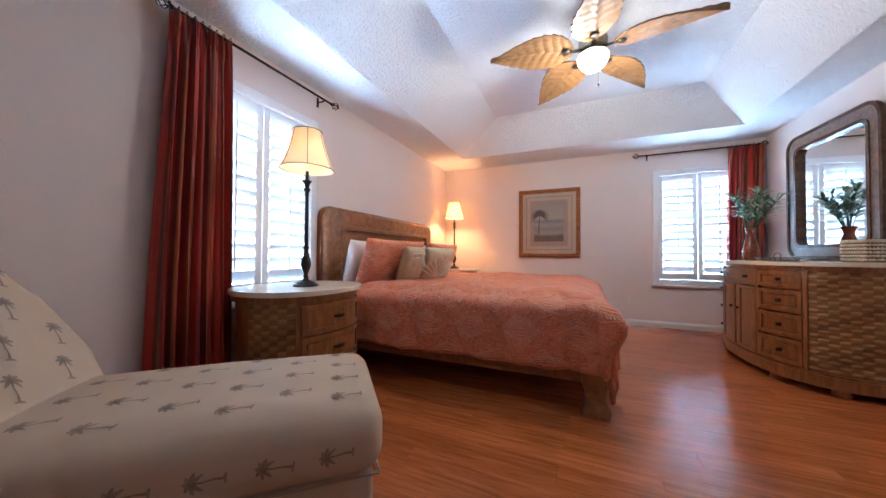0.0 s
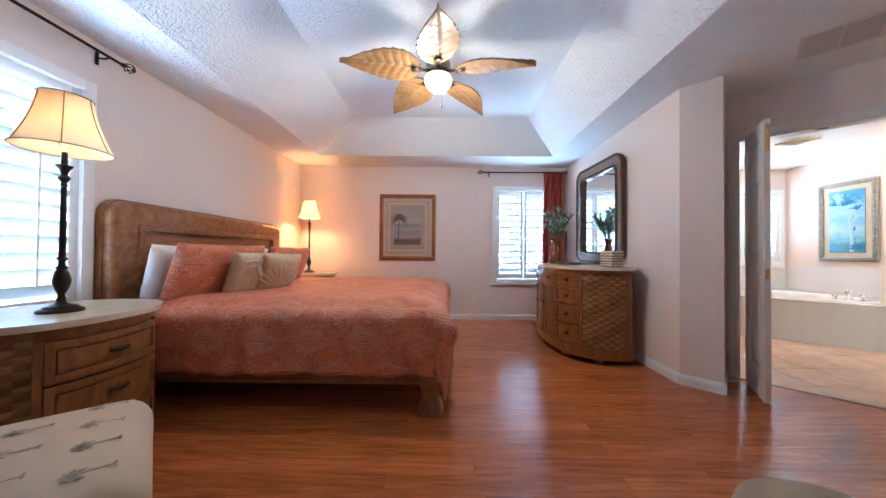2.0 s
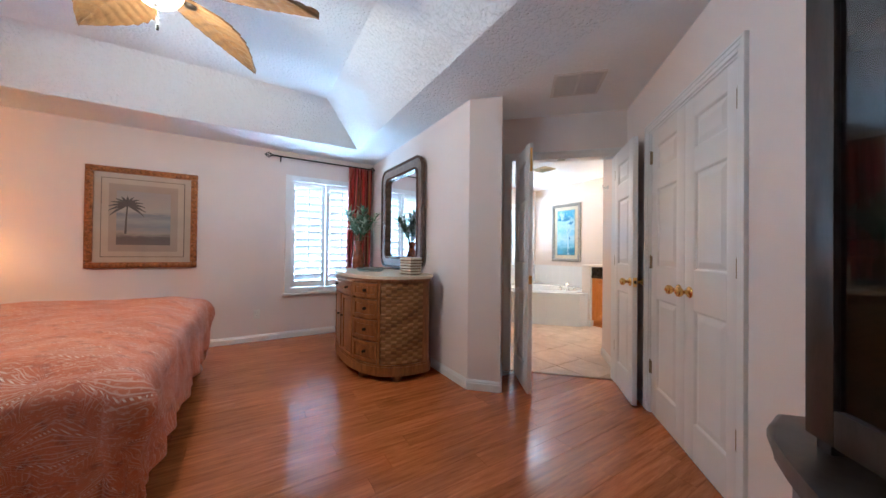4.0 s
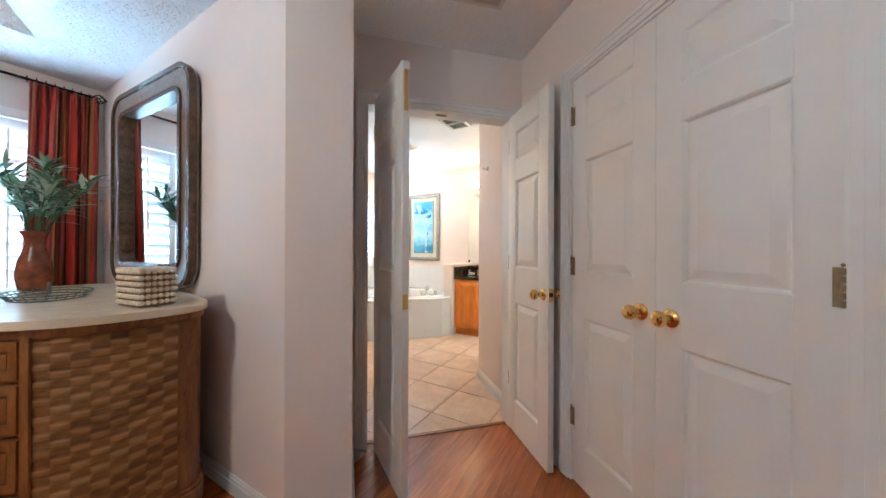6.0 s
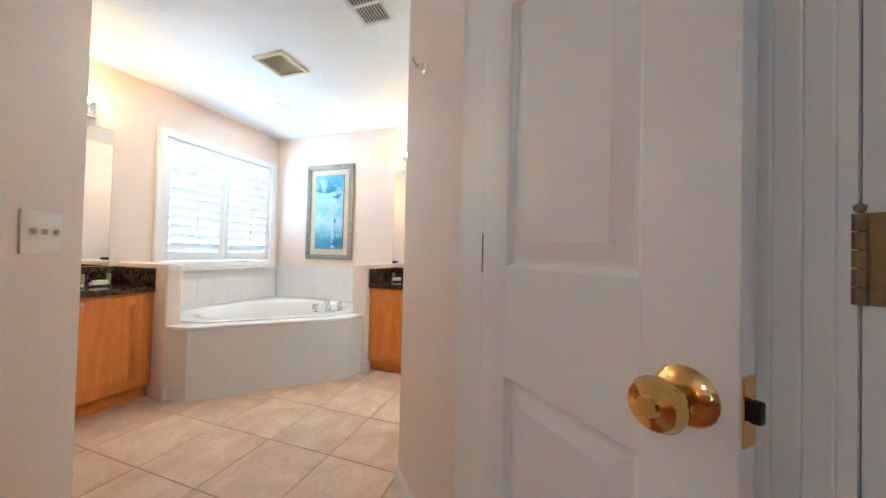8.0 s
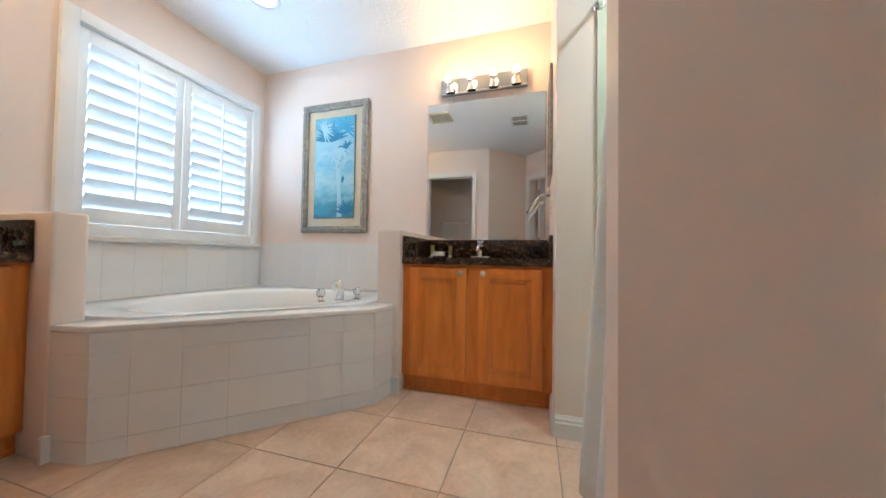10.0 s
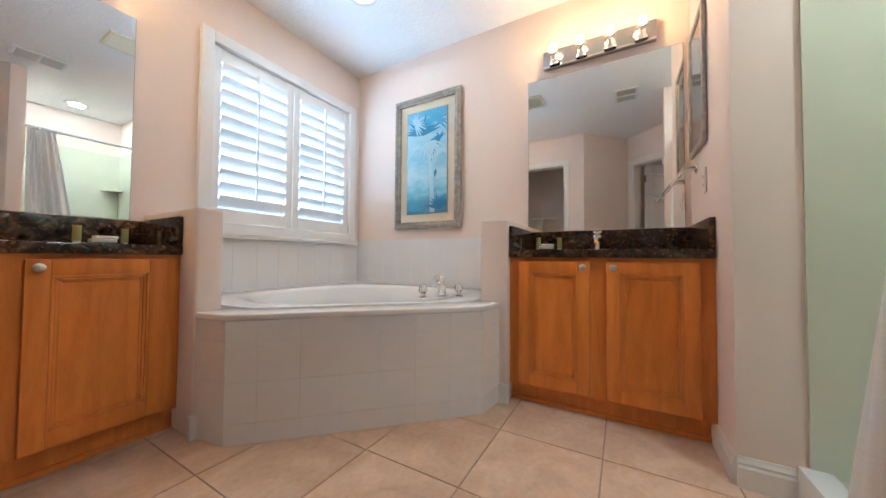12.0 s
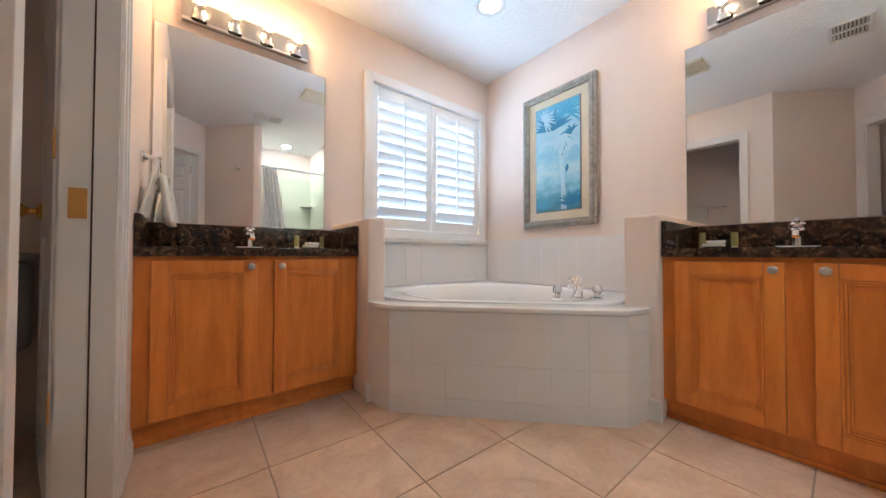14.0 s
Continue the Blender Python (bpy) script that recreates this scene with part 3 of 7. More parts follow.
def striped_silk():
    """Vertical stripes that follow the cloth across its width (object x)."""
    n = Nodes("red_gold_striped_silk", 0.42)
    n.b.inputs["Sheen Weight"].default_value = 0.05
    at = n.node("Attribute")
    at.attribute_name = "across"
    s = n.math('FRACT', n.math('MULTIPLY', at.outputs["Fac"], 5.0))
    c = n.node("ValToRGB", Fac=s)
    c.color_ramp.interpolation = 'CONSTANT'
    stops = ((0.0, (0.40, 0.028, 0.018)), (0.26, (0.12, 0.014, 0.012)), (0.34, (0.34, 0.105, 0.030)), (0.42, (0.36, 0.022, 0.016)),
             (0.62, (0.16, 0.060, 0.022)), (0.70, (0.46, 0.060, 0.026)), (0.82, (0.10, 0.014, 0.012)), (0.90, (0.40, 0.16, 0.05)))
    e = c.color_ramp.elements
    while len(e) < len(stops):
        e.new(0.5)
    for el, (p, col) in zip(e, stops):
        el.position, el.color = p, (*col, 1)
    n.color(c.outputs["Color"])
    n.bump(n.noise(500, 2, n.scaled(1, 1, 0.2)), 0.12, 0.002)
    return n.m


def weave():
    """Broad flat cane strands, honey brown with paler and darker streaks along them; shade in the dips is coloured in.
    """
    n = Nodes("woven_seagrass", 0.48)
    at = n.node("Attribute")
    at.attribute_name = "across"
    z = n.node("SeparateXYZ", Vector=n.pos).outputs["Z"]
    vec = n.node("CombineXYZ", X=n.math('MULTIPLY', at.outputs["Fac"], 7.0), Y=n.math('MULTIPLY', z, 90.0)).outputs[0]
    blot = n.node("CombineXYZ", X=n.math('MULTIPLY', at.outputs["Fac"], 12.0), Y=n.math('MULTIPLY', z, 25.0)).outputs[0]
    g = n.math('ADD', n.math('MULTIPLY', n.noise(1.6, 4, vec), 0.55), n.math('MULTIPLY', n.noise(1.0, 3, blot), 0.45))
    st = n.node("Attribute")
    st.attribute_name = "strand_tone_shade"
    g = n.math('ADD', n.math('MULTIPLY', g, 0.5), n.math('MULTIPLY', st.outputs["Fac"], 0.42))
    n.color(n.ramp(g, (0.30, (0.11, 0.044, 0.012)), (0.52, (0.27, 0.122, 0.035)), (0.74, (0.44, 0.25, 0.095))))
    n.bump(n.noise(2.2, 3, vec), 0.3, 0.003)
    return n.m


COMF = comforter_cloth()
SILK = striped_silk()
WEAVE = weave()
SHEET = plain("white_cotton", (0.80, 0.80, 0.80), 0.8, vary=0.03, bump=0.15, fine=30)
SHAM = COMF
TAN = plain("tan_linen", (0.58, 0.46, 0.30), 0.85, vary=0.1, scale=20, bump=0.3, fine=350)
SHELL = plain("cream_embroidery", (0.74, 0.66, 0.54), 0.7, bump=0.3, fine=300)
CREAM = plain("cream_upholstery", (0.66, 0.53, 0.39), 0.85, vary=0.05, scale=4, bump=0.2, fine=420)
PALM = plain("printed_palm_grey", (0.34, 0.27, 0.205), 0.9, vary=0.35, scale=40, bump=0)
PALM_TOP = plain("cream_stone_top", (0.72, 0.61, 0.46), 0.22, vary=0.07, scale=14, bump=0)


def across(ob, f):
    """Stores a running length over the width of a sheet on its points."""
    me = ob.data
    at = me.attributes.new("across", 'FLOAT', 'POINT')
    for i, v in enumerate(me.vertices):
        at.data[i].value = f(v.co)


def printed(ob, f):
    """Stores how the print lies on a cloth: running lengths both ways."""
    me = ob.data
    a = me.attributes.new("along", 'FLOAT', 'POINT')
    b = me.attributes.new("over", 'FLOAT', 'POINT')
    for i, v in enumerate(me.vertices):
        a.data[i].value, b.data[i].value = f(i, v.co)


def shade_cloth(name, c, glow):
    n = Nodes(name, 0.8)
    n.color(n.ramp(n.noise(40, 3, n.scaled(1, 1, 4)), (0.3, tuple(x * 0.93 for x in c)), (0.7, c)))
    n.b.inputs["Transmission Weight"].default_value = 0.0
    tr = n.node("BsdfTranslucent", Color=(*c, 1))
    mx = n.node("MixShader", Fac=glow)
    n.put(mx.inputs[1], n.b.outputs[0])
    n.put(mx.inputs[2], tr.outputs[0])
    n.put(n.t.nodes["Material Output"].inputs["Surface"], mx.outputs[0])
    return n.m


SHADE = shade_cloth("cream_lampshade", (0.90, 0.80, 0.57), 0.55)


def emit(name, c, power):
    n = Nodes(name)
    n.color((0.9, 0.85, 0.75))
    n.b.inputs["Emission Color"].default_value = (*c, 1)
    n.b.inputs["Emission Strength"].default_value = power
    return n.m


# ---- bed ----
HB0, HB1, HBZ = 3.28, 5.40, 1.40
bed = thing("bed", pose(0.05, 4.34, 0), "king-size bed in antique brown wood with panelled headboard", "bed")
MB = Matrix.Translation((-0.05, -4.34, 0))


def arch(y0, y1, z0, z1, r, n=8):
    out = [(y0, z0), (y1, z0)]
    for i in range(n + 1):
        a = math.pi / 2 * i / n
        out.append((y1 - r + r * math.cos(a), z1 - r + r * math.sin(a)))
    for i in range(n + 1):
        a = math.pi / 2 * (1 + i / n)
        out.append((y0 + r + r * math.cos(a), z1 - r + r * math.sin(a)))
    return out


def slab(outline, x0, x1, bevel=0.0, hole=None):
    """A board standing in the y-z plane between x0 and x1."""
    bm = bmesh.new()
    if not hole:
        prism(bm, outline, x0, x1, bevel)
    else:
        n = len(outline)
        ring = {}
        for k, o in (("o", outline), ("h", hole)):
            for z in (x0, x1):
                ring[k, z] = [bm.verts.new((*p, z)) for p in o]
        for i in range(n):
            j = (i + 1) % n
            bm.faces.new((ring["o", x1][i], ring["o", x1][j], ring["h", x1][j], ring["h", x1][i]))
            bm.faces.new((ring["o", x0][j], ring["o", x0][i], ring["h", x0][i], ring["h", x0][j]))
            bm.faces.new((ring["o", x0][i], ring["o", x0][j], ring["o", x1][j], ring["o", x1][i]))
            bm.faces.new((ring["h", x0][j], ring["h", x0][i], ring["h", x1][i], ring["h", x1][j]))
        if bevel:
            es = [e for e in bm.edges if all(v in set(ring["o", x1]) for v in e.verts)]
            bmesh.ops.bevel(bm, geom=es, offset=bevel, segments=4, profile=0.5, affect='EDGES', clamp_overlap=True)
    bm.transform(Matrix(((0, 0, 1, 0), (1, 0, 0, 0), (0, 1, 0, 0), (0, 0, 0, 1))))
    return bm


part("headboard", slab(arch(HB0, HB1, 0.0, HBZ, 0.11), -1.095, -0.985, 0.045, arch(HB0 + 0.17, HB1 - 0.17, 0.45, HBZ - 0.16, 0.012)), BEDWOOD, bed, "", MB)
part("headboard_panel", slab(arch(HB0 + 0.168, HB1 - 0.168, 0.45, HBZ - 0.158, 0.012), -1.08, -1.022), BEDWOOD_X, bed, "", MB)
part("headboard_moulding", slab(arch(HB0 + 0.165, HB1 - 0.165, 0.445, HBZ - 0.155, 0.014), -1.03, -0.972, 0.008, arch(HB0 + 0.205, HB1 - 0.205, 0.485, HBZ - 0.195, 0.010)), BEDWOOD, bed, "", MB)
part("top_bead", slab(arch(HB0 - 0.012, HB1 + 0.012, 0.02, HBZ + 0.014, 0.122), -1.10, -1.055, 0.01, arch(HB0 + 0.02, HB1 - 0.02, 0.021, HBZ - 0.02, 0.10)), BEDWOOD, bed, "darker moulded edge", MB)
for y in (3.30, 5.34):
    part("side_rail", B(-1.0, 1.14, y, y + 0.04, 0.19, 0.37, bevel=0.006), BEDWOOD_X, bed, "", MB)
    part("rail_lip", B(-0.98, 1.12, y - 0.012, y + 0.052, 0.185, 0.215, bevel=0.008), BEDWOOD_X, bed, "", MB)
part("foot_rail", B(1.12, 1.17, 3.34, 5.34, 0.19, 0.40, bevel=0.008), BEDWOOD, bed, "", MB)
for y in (3.32, 5.36):
    bm = bmesh.new()
    rings = []
    for z, s in ((0, 0.078), (0.02, 0.082), (0.05, 0.074), (0.10, 0.058), (0.15, 0.062), (0.20, 0.078), (0.24, 0.080), (0.40, 0.070)):
        rings.append([bm.verts.new((p[0], p[1], z)) for p in rounded(2 * s, 2 * s, s * 0.45, 4)])
    for a, b in zip(rings, rings[1:]):
        for i in range(len(a)):
            bm.faces.new((a[i], a[(i + 1) % len(a)], b[(i + 1) % len(b)], b[i]))
    bm.faces.new(rings[0][::-1])
    bm.faces.new(rings[-1])
    part("leg", bm, BEDWOOD, bed, "carved bracket foot", MB @ Matrix.Translation((1.135, y, 0)), 50)
mattress = thing("mattress", pose(0.06, 4.34, 0.37), "white king-size mattress on the bed", "mattress")
part("core", B(-1.035, 1.05, -0.97, 0.97, -0.18, 0.32, bevel=0.05), SHEET, mattress)


def comforter():
    bm = bmesh.new()
    x0, x1, y0, y1, top = -0.78, 1.16, 3.33, 5.36, 0.715
    ov_s, ov_f = 0.44, 0.46

    def f(u, v):
        x = x0 + (x1 - x0 + ov_f) * u
        y = y0 - ov_s + (y1 - y0 + 2 * ov_s) * v
        dx = max(0.0, x - x1)
        dy = max(0.0, y0 - y) if y < y0 else max(0.0, y - y1)
        sy = -1 if y < y0 else 1
        d = 0.85 * math.hypot(dx, dy) + 0.15 * max(dx, dy)
        n1 = noise.noise(Vector((x * 2.1, y * 2.1, 3.0)))
        n2 = noise.noise(Vector((x * 6.0, y * 6.0, 9.0)))
        puff = 0.030 * n1 + 0.012 * n2
        px, py = min(x, x1), min(max(y, y0), y1)
        if d <= 0:
            e = min(x1 - x, y - y0, y1 - y)
            drop = 0.05 * max(0.0, 1 - e / 0.16) ** 2
            return (px, py, top + puff - drop)
        r = 0.07
        run = min(d, r * 1.57)
        a = run / r
        out = r * math.sin(a)
        dz = r * (1 - math.cos(a)) + max(0.0, d - r * 1.57) * 0.985
        fold = 0.014 * min(1, d / 0.25) * (math.sin((x if dy > dx else y) * 17 + 3 * n1) + 0.6 * math.sin((x if dy > dx else y) * 29 + 1.3))
        corner = min(dx, dy) / max(d, 1e-6)
        out += fold * (1 - corner) + 0.04 * max(0, d - 0.1) + 0.13 * corner * math.exp(-((d - 0.17) / 0.12) ** 2)
        hy = math.hypot(dx, dy)
        ux, uy = dx / hy, sy * dy / hy
        z = top - 0.05 + puff * 0.4 - dz + 0.007 * n2
        return (px + ux * out, py + uy * out, max(z, 0.10 + 0.02 * n2))

    grid(bm, 120, 150, f)
    root = thing("comforter", pose(0.2, 4.34, 0.70), "coral paisley comforter draped over the made bed", "comforter")
    back = Matrix.Translation((-0.2, -4.34, -0.70))
    ob = part("cover", bm, COMF, root, "", back, 80)
    printed(ob, lambda i, co: (x0 + (x1 - x0 + ov_f) * (i // 151) / 120, y0 - ov_s + (y1 - y0 + 2 * ov_s) * (i % 151) / 150))
    s = ob.modifiers.new("thick", 'SOLIDIFY')
    s.thickness, s.offset = 0.022, 1.0
    edge = [f(i / 60, 0) for i in range(61)] + [f(1, j / 60) for j in range(1, 61)] + [f(1 - i / 60, 1) for i in range(1, 61)]
    hem = part("hem", TB(edge, 0.013, 7), COMF, root, "rolled coral hem", back, 60)
    printed(hem, lambda i, co: (co.x + co.y, co.z))
    return root


comforter()


def pillow(name, m, w, h, t, material, label, category="pillow", group="", flange=0.0, seed=0, extra=None):
    """A cushion standing in its own x-z plane, thick along y."""
    bm = bmesh.new()
    n = 26
    sides = []
    for s in (1, -1):
        def f(u, v):
            a, b = 2 * u - 1, 2 * v - 1
            ea, eb = (1 - abs(a) ** 3.2), (1 - abs(b) ** 3.2)
            th = t / 2 * max(0.0, ea * eb) ** 0.42
            pull = 1 - 0.045 * (abs(a) ** 2 * (1 - abs(b)) ** 1) - 0.0
            pin = 1 - 0.06 * (1 - abs(b) ** 2) * abs(a) ** 6
            pin2 = 1 - 0.06 * (1 - abs(a) ** 2) * abs(b) ** 6
            k = noise.noise(Vector((a * 2.2 + seed * 7.1, b * 2.2, s * 3.0)))
            k2 = noise.noise(Vector((a * 6 + seed * 3.3, b * 6, s * 5.0)))
            return (a * w / 2 * pin, s * (th * (1 + 0.10 * k) + 0.006 * k2 * min(1, th * 30)), h / 2 + b * h / 2 * pin2)
        sides.append(grid(bm, n, n, f))
    bmesh.ops.remove_doubles(bm, verts=bm.verts[:], dist=0.0008)
    root = thing(name, m, label, category, group)
    cushion = part("cushion", bm, material, root, "", None, 70)
    if material == SHAM:
        printed(cushion, lambda i, co: (co.x + 0.1 * seed, co.z))
    if extra:
        extra(root, w, h, t)
    return root


# pillows lean on the headboard, which faces +x
def lean(x, y, z, back, turn=0):
    return pose(x, y, z, 0, 0, 90 + turn) @ pose(0, 0, 0, -back, 0, 0)


for k, (y, turn) in enumerate(((3.74, -8), (4.78, -2))):
    pillow("bed_pillow", lean(-0.85, y + 0.02, 0.69, -12), 0.90, 0.42, 0.17, SHEET, "plump white pillow leaning on the headboard", group="white pillows", seed=k)
    pillow("pillow_sham", lean(-0.67, y + 0.00, 0.70, -20, turn), 0.84, 0.44, 0.17, SHAM, "coral paisley pillow sham leaning on white pillows", group="coral shams", seed=k + 3)


def seahorse(root, w, h, t):
    bm = bmesh.new()
    pts = []
    for i in range(22):
        a = i / 21
        pts.append((0.05 * math.sin(a * 6.0) + 0.03, -t * 0.49 + 0.10 * abs(a - 0.5) ** 2, 0.06 + 0.29 * a))
    tube(bm, pts, [0.009 + 0.018 * math.sin(math.pi * i / 21) for i in range(22)], 6)
    for i in range(6):
        z = 0.10 + i * 0.045
        tube(bm, [(-0.14, -t * 0.36, z), (-0.07, -t * 0.44, z + 0.015), (0.0, -t * 0.47, z + 0.005)], 0.006, 5)
    part("embroidery", bm, SHELL, root, "cream embroidered coral motif")


def scallop(root, w, h, t):
    bm = bmesh.new()
    for i in range(11):
        a = radians(-68 + i * 13.6)
        pts = []
        for k in range(6):
            r = 0.03 + 0.19 * k / 5
            x, z = r * math.sin(a), 0.09 + r * math.cos(a)
            depth = t / 2 * max(0.0, (1 - abs(2 * x / w) ** 3.2) * (1 - abs(2 * z / h - 1) ** 3.2)) ** 0.42
            pts.append((x, -depth - 0.001, z))
        tube(bm, pts, [0.004 + 0.004 * k / 5 for k in range(6)], 5)
    part("embroidery", bm, SHELL, root, "cream embroidered scallop shell")


pillow("throw_pillow", lean(-0.46, 3.83, 0.70, -24, -18), 0.40, 0.38, 0.15, TAN, "small tan linen pillow with cream coral embroidery", group="tan throw pillows", seed=8, extra=seahorse)
pillow("throw_pillow", lean(-0.34, 4.00, 0.70, -27, -22), 0.38, 0.38, 0.15, TAN, "small tan linen pillow with scallop shell embroidery", group="tan throw pillows", seed=9, extra=scallop)


# ---- bowed cabinets ----
def super_pt(a, b, n, th, off=0.0):
    """A point of a half-round outline; th from -90 to 90 degrees, front at 0 facing +x; off: metres proud of it."""
    def at(t):
        c, s = math.cos(t), math.sin(t)
        return Vector((a * abs(c) ** (2 / n), b * math.copysign(abs(s) ** (2 / n), s)))
    t = radians(max(-89.9, min(89.9, th)))
    p = at(t)
    if off:
        d = at(min(t + 0.01, 1.5707)) - at(max(t - 0.01, -1.5707))
        nrm = Vector((d.y, -d.x)).normalized()
        p = p + nrm * off
    return p


def bow(a, b, n, t0, t1, z0, z1, o0, o1, seg=None, flat=False):
    """A curved slab between two angles of the outline, from o0 to o1 proud of it."""
    bm = bmesh.new()
    seg = seg or max(3, int(abs(t1 - t0) / 3))
    rows = []
    for i in range(seg + 1):
        th = t0 + (t1 - t0) * i / seg
        p, q = super_pt(a, b, n, th, o0), super_pt(a, b, n, th, o1)
        rows.append([bm.verts.new((p.x, p.y, z0)), bm.verts.new((q.x, q.y, z0)), bm.verts.new((q.x, q.y, z1)), bm.verts.new((p.x, p.y, z1))])
    for r, s in zip(rows, rows[1:]):
        for k in range(4):
            bm.faces.new((r[k], r[(k + 1) % 4], s[(k + 1) % 4], s[k]))
    bm.faces.new(rows[0][::-1])
    bm.faces.new(rows[-1])
    return bm


def bow_solid(a, b, n, z0, z1, off=0.0, bevel=0.0, back=0.0, seg=48):
    pts = [super_pt(a, b, n, -90 + 180 * i / seg, off) for i in range(seg + 1)]
    k = back + off * 0.5
    rear = [(-k * math.sin(math.pi * i / 24) ** 0.7, pts[-1].y * math.cos(math.pi * i / 24)) for i in range(1, 24)]
    poly = [(p.x, p.y) for p in pts] + rear
    return P(poly, z0, z1, bevel)


def join(*bms):
    out = bms[0]
    for b in bms[1:]:
        me = bpy.data.meshes.new("tmp")
        b.to_mesh(me)
        b.free()
        out.from_mesh(me)
        bpy.data.meshes.remove(me)
    return out


def bow_drawer(root, a, b, n, t0, t1, z0, z1, knobs, wood_mat, name="drawer", pull="knob", door=False):
    """A drawer front with a raised frame round a sunk field."""
    g = 0.55 * 57.3 * 0.02 / a
    f = 0.030
    ft = f / (a * 1.0) * 57.3 * 0.8
    ob = part(name, join(bow(a, b, n, t0, t1, z0, z1, 0.0, 0.010),
                         bow(a, b, n, t0, t1, z0, z0 + f, 0.010, 0.022), bow(a, b, n, t0, t1, z1 - f, z1, 0.010, 0.022),
                         bow(a, b, n, t0, t0 + ft, z0 + f, z1 - f, 0.010, 0.022), bow(a, b, n, t1 - ft, t1, z0 + f, z1 - f, 0.010, 0.022)), wood_mat, root, "", None, 30)
    part("field", bow(a, b, n, t0 + ft * 1.35, t1 - ft * 1.35, z0 + f * 1.35, z1 - f * 1.35, 0.010, 0.016), wood_mat, ob)
    for th in knobs:
        p = super_pt(a, b, n, th, 0.014)
        q = super_pt(a, b, n, th, 0.10)
        ang = math.degrees(math.atan2(q.y - p.y, q.x - p.x))
        zc = (z0 + z1) / 2 if not door else z0 + (z1 - z0) * 0.62
        bm = bmesh.new()
        if pull == "knob":
            lathe(bm, [(0, 0), (0.014, 0), (0.015, 0.003), (0.007, 0.006), (0.006, 0.014), (0.012, 0.018), (0.0135, 0.024), (0.009, 0.030), (0, 0.031)], 14)
        else:
            lathe(bm, [(0, 0), (0.010, 0), (0.008, 0.010), (0, 0.010)], 10)
            tube(bm, [(0.0, -0.045, 0.006), (0.0, -0.03, 0.020), (0.0, 0.0, 0.026), (0.0, 0.03, 0.020), (0.0, 0.045, 0.006)], [0.008, 0.010, 0.011, 0.010, 0.008], 8)
        part("knob" if pull == "knob" else "pull", bm, BRONZE, ob, "dark bronze " + ("knob" if pull == "knob" else "pull"), pose(p.x, p.y, zc, 0, 0, ang) @ pose(0, 0, 0, 0, 90, 0), 50)
    return ob


def weave_panel(root, a, b, n, t0, t1, z0, z1):
    """A basket-woven panel: strands bulge over and dip under in turn."""
    bm = bmesh.new()
    pts = [super_pt(a, b, n, t0 + (t1 - t0) * i / 240) for i in range(241)]
    run = [0.0]
    for p, q in zip(pts, pts[1:]):
        run.append(run[-1] + (q - p).length)
    rows = max(4, round((z1 - z0) / 0.030))
    cols = max(3, round(run[-1] / 0.048))
    nu, nv = cols * 8, rows * 6
    spots = []
    for i in range(nu + 1):
        want = run[-1] * i / nu
        k = next((k for k, r in enumerate(run) if r >= want - 1e-9), 240)
        spots.append(t0 + (t1 - t0) * k / 240)

    def f(u, v):
        cu, cv = u * cols, v * rows
        side = 1 if (int(min(cv, rows - 1e-6)) % 2 == 0) else -1
        wave = side * math.sin(math.pi * cu)
        over = 0.5 + 0.5 * math.copysign(abs(wave) ** 0.5, wave)
        round_ = max(0.0, math.sin(math.pi * (cv % 1.0))) ** 0.4
        p = super_pt(a, b, n, spots[round(u * nu)], 0.004 + 0.0055 * over * round_)
        return (p.x, p.y, z0 + (z1 - z0) * v)
    grid(bm, nu, nv, f)
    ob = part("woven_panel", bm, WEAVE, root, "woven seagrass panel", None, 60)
    at = ob.data.attributes.new("across", 'FLOAT', 'POINT')
    for i in range(len(ob.data.vertices)):
        at.data[i].value = run[-1] * (i // (nv + 1)) / nu
    tone = ob.data.attributes.new("strand_tone_shade", 'FLOAT', 'POINT')
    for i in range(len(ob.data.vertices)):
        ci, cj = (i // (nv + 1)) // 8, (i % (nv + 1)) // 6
        # dipping strands get a darker tone: the weave's own shade, put into the colour
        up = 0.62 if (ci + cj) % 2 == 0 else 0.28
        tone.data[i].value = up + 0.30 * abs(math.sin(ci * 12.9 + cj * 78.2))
    return ob


def nightstand(m, a, b, label):
    root = thing("nightstand", m, label, "nightstand", "nightstands")
    n = 2.3
    part("body", bow_solid(a - 0.045, b - 0.045, n, 0.06, 0.705, back=0.32), DRESSWOOD, root, "", None, 40)
    part("plinth", bow_solid(a - 0.04, b - 0.04, n, 0.0, 0.085, 0.012, back=0.32), DRESSWOOD, root, "", None, 40)
    part("cornice", bow_solid(a - 0.04, b - 0.04, n, 0.690, 0.728, 0.016, 0.006, back=0.34), DRESSWOOD, root, "", None, 40)
    part("top", bow_solid(a, b, n, 0.728, 0.757, 0.0, 0.008, back=0.34), PALM_TOP, root, "cream stone top", None, 40)
    for s in (-1, 1):
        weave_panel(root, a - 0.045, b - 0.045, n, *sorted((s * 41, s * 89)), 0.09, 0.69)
        part("post", bow(a - 0.045, b - 0.045, n, *sorted((s * 36.5, s * 41)), 0.085, 0.69, 0.0, 0.018), DRESSWOOD, root)
    for z0, z1 in ((0.50, 0.67), (0.305, 0.485), (0.105, 0.29)):
        bow_drawer(root, a - 0.045, b - 0.045, n, -36, 36, z0, z1, (0,), DRESSWOOD, pull="pull")
    return root


nightstand(pose(-0.69, 2.73, 0), 0.355, 0.415, "brown wood bow-front nightstand with cream stone top and woven sides")
nightstand(pose(-0.74, 5.82, 0), 0.34, 0.39, "brown wood bow-front nightstand with cream top beside the wall")

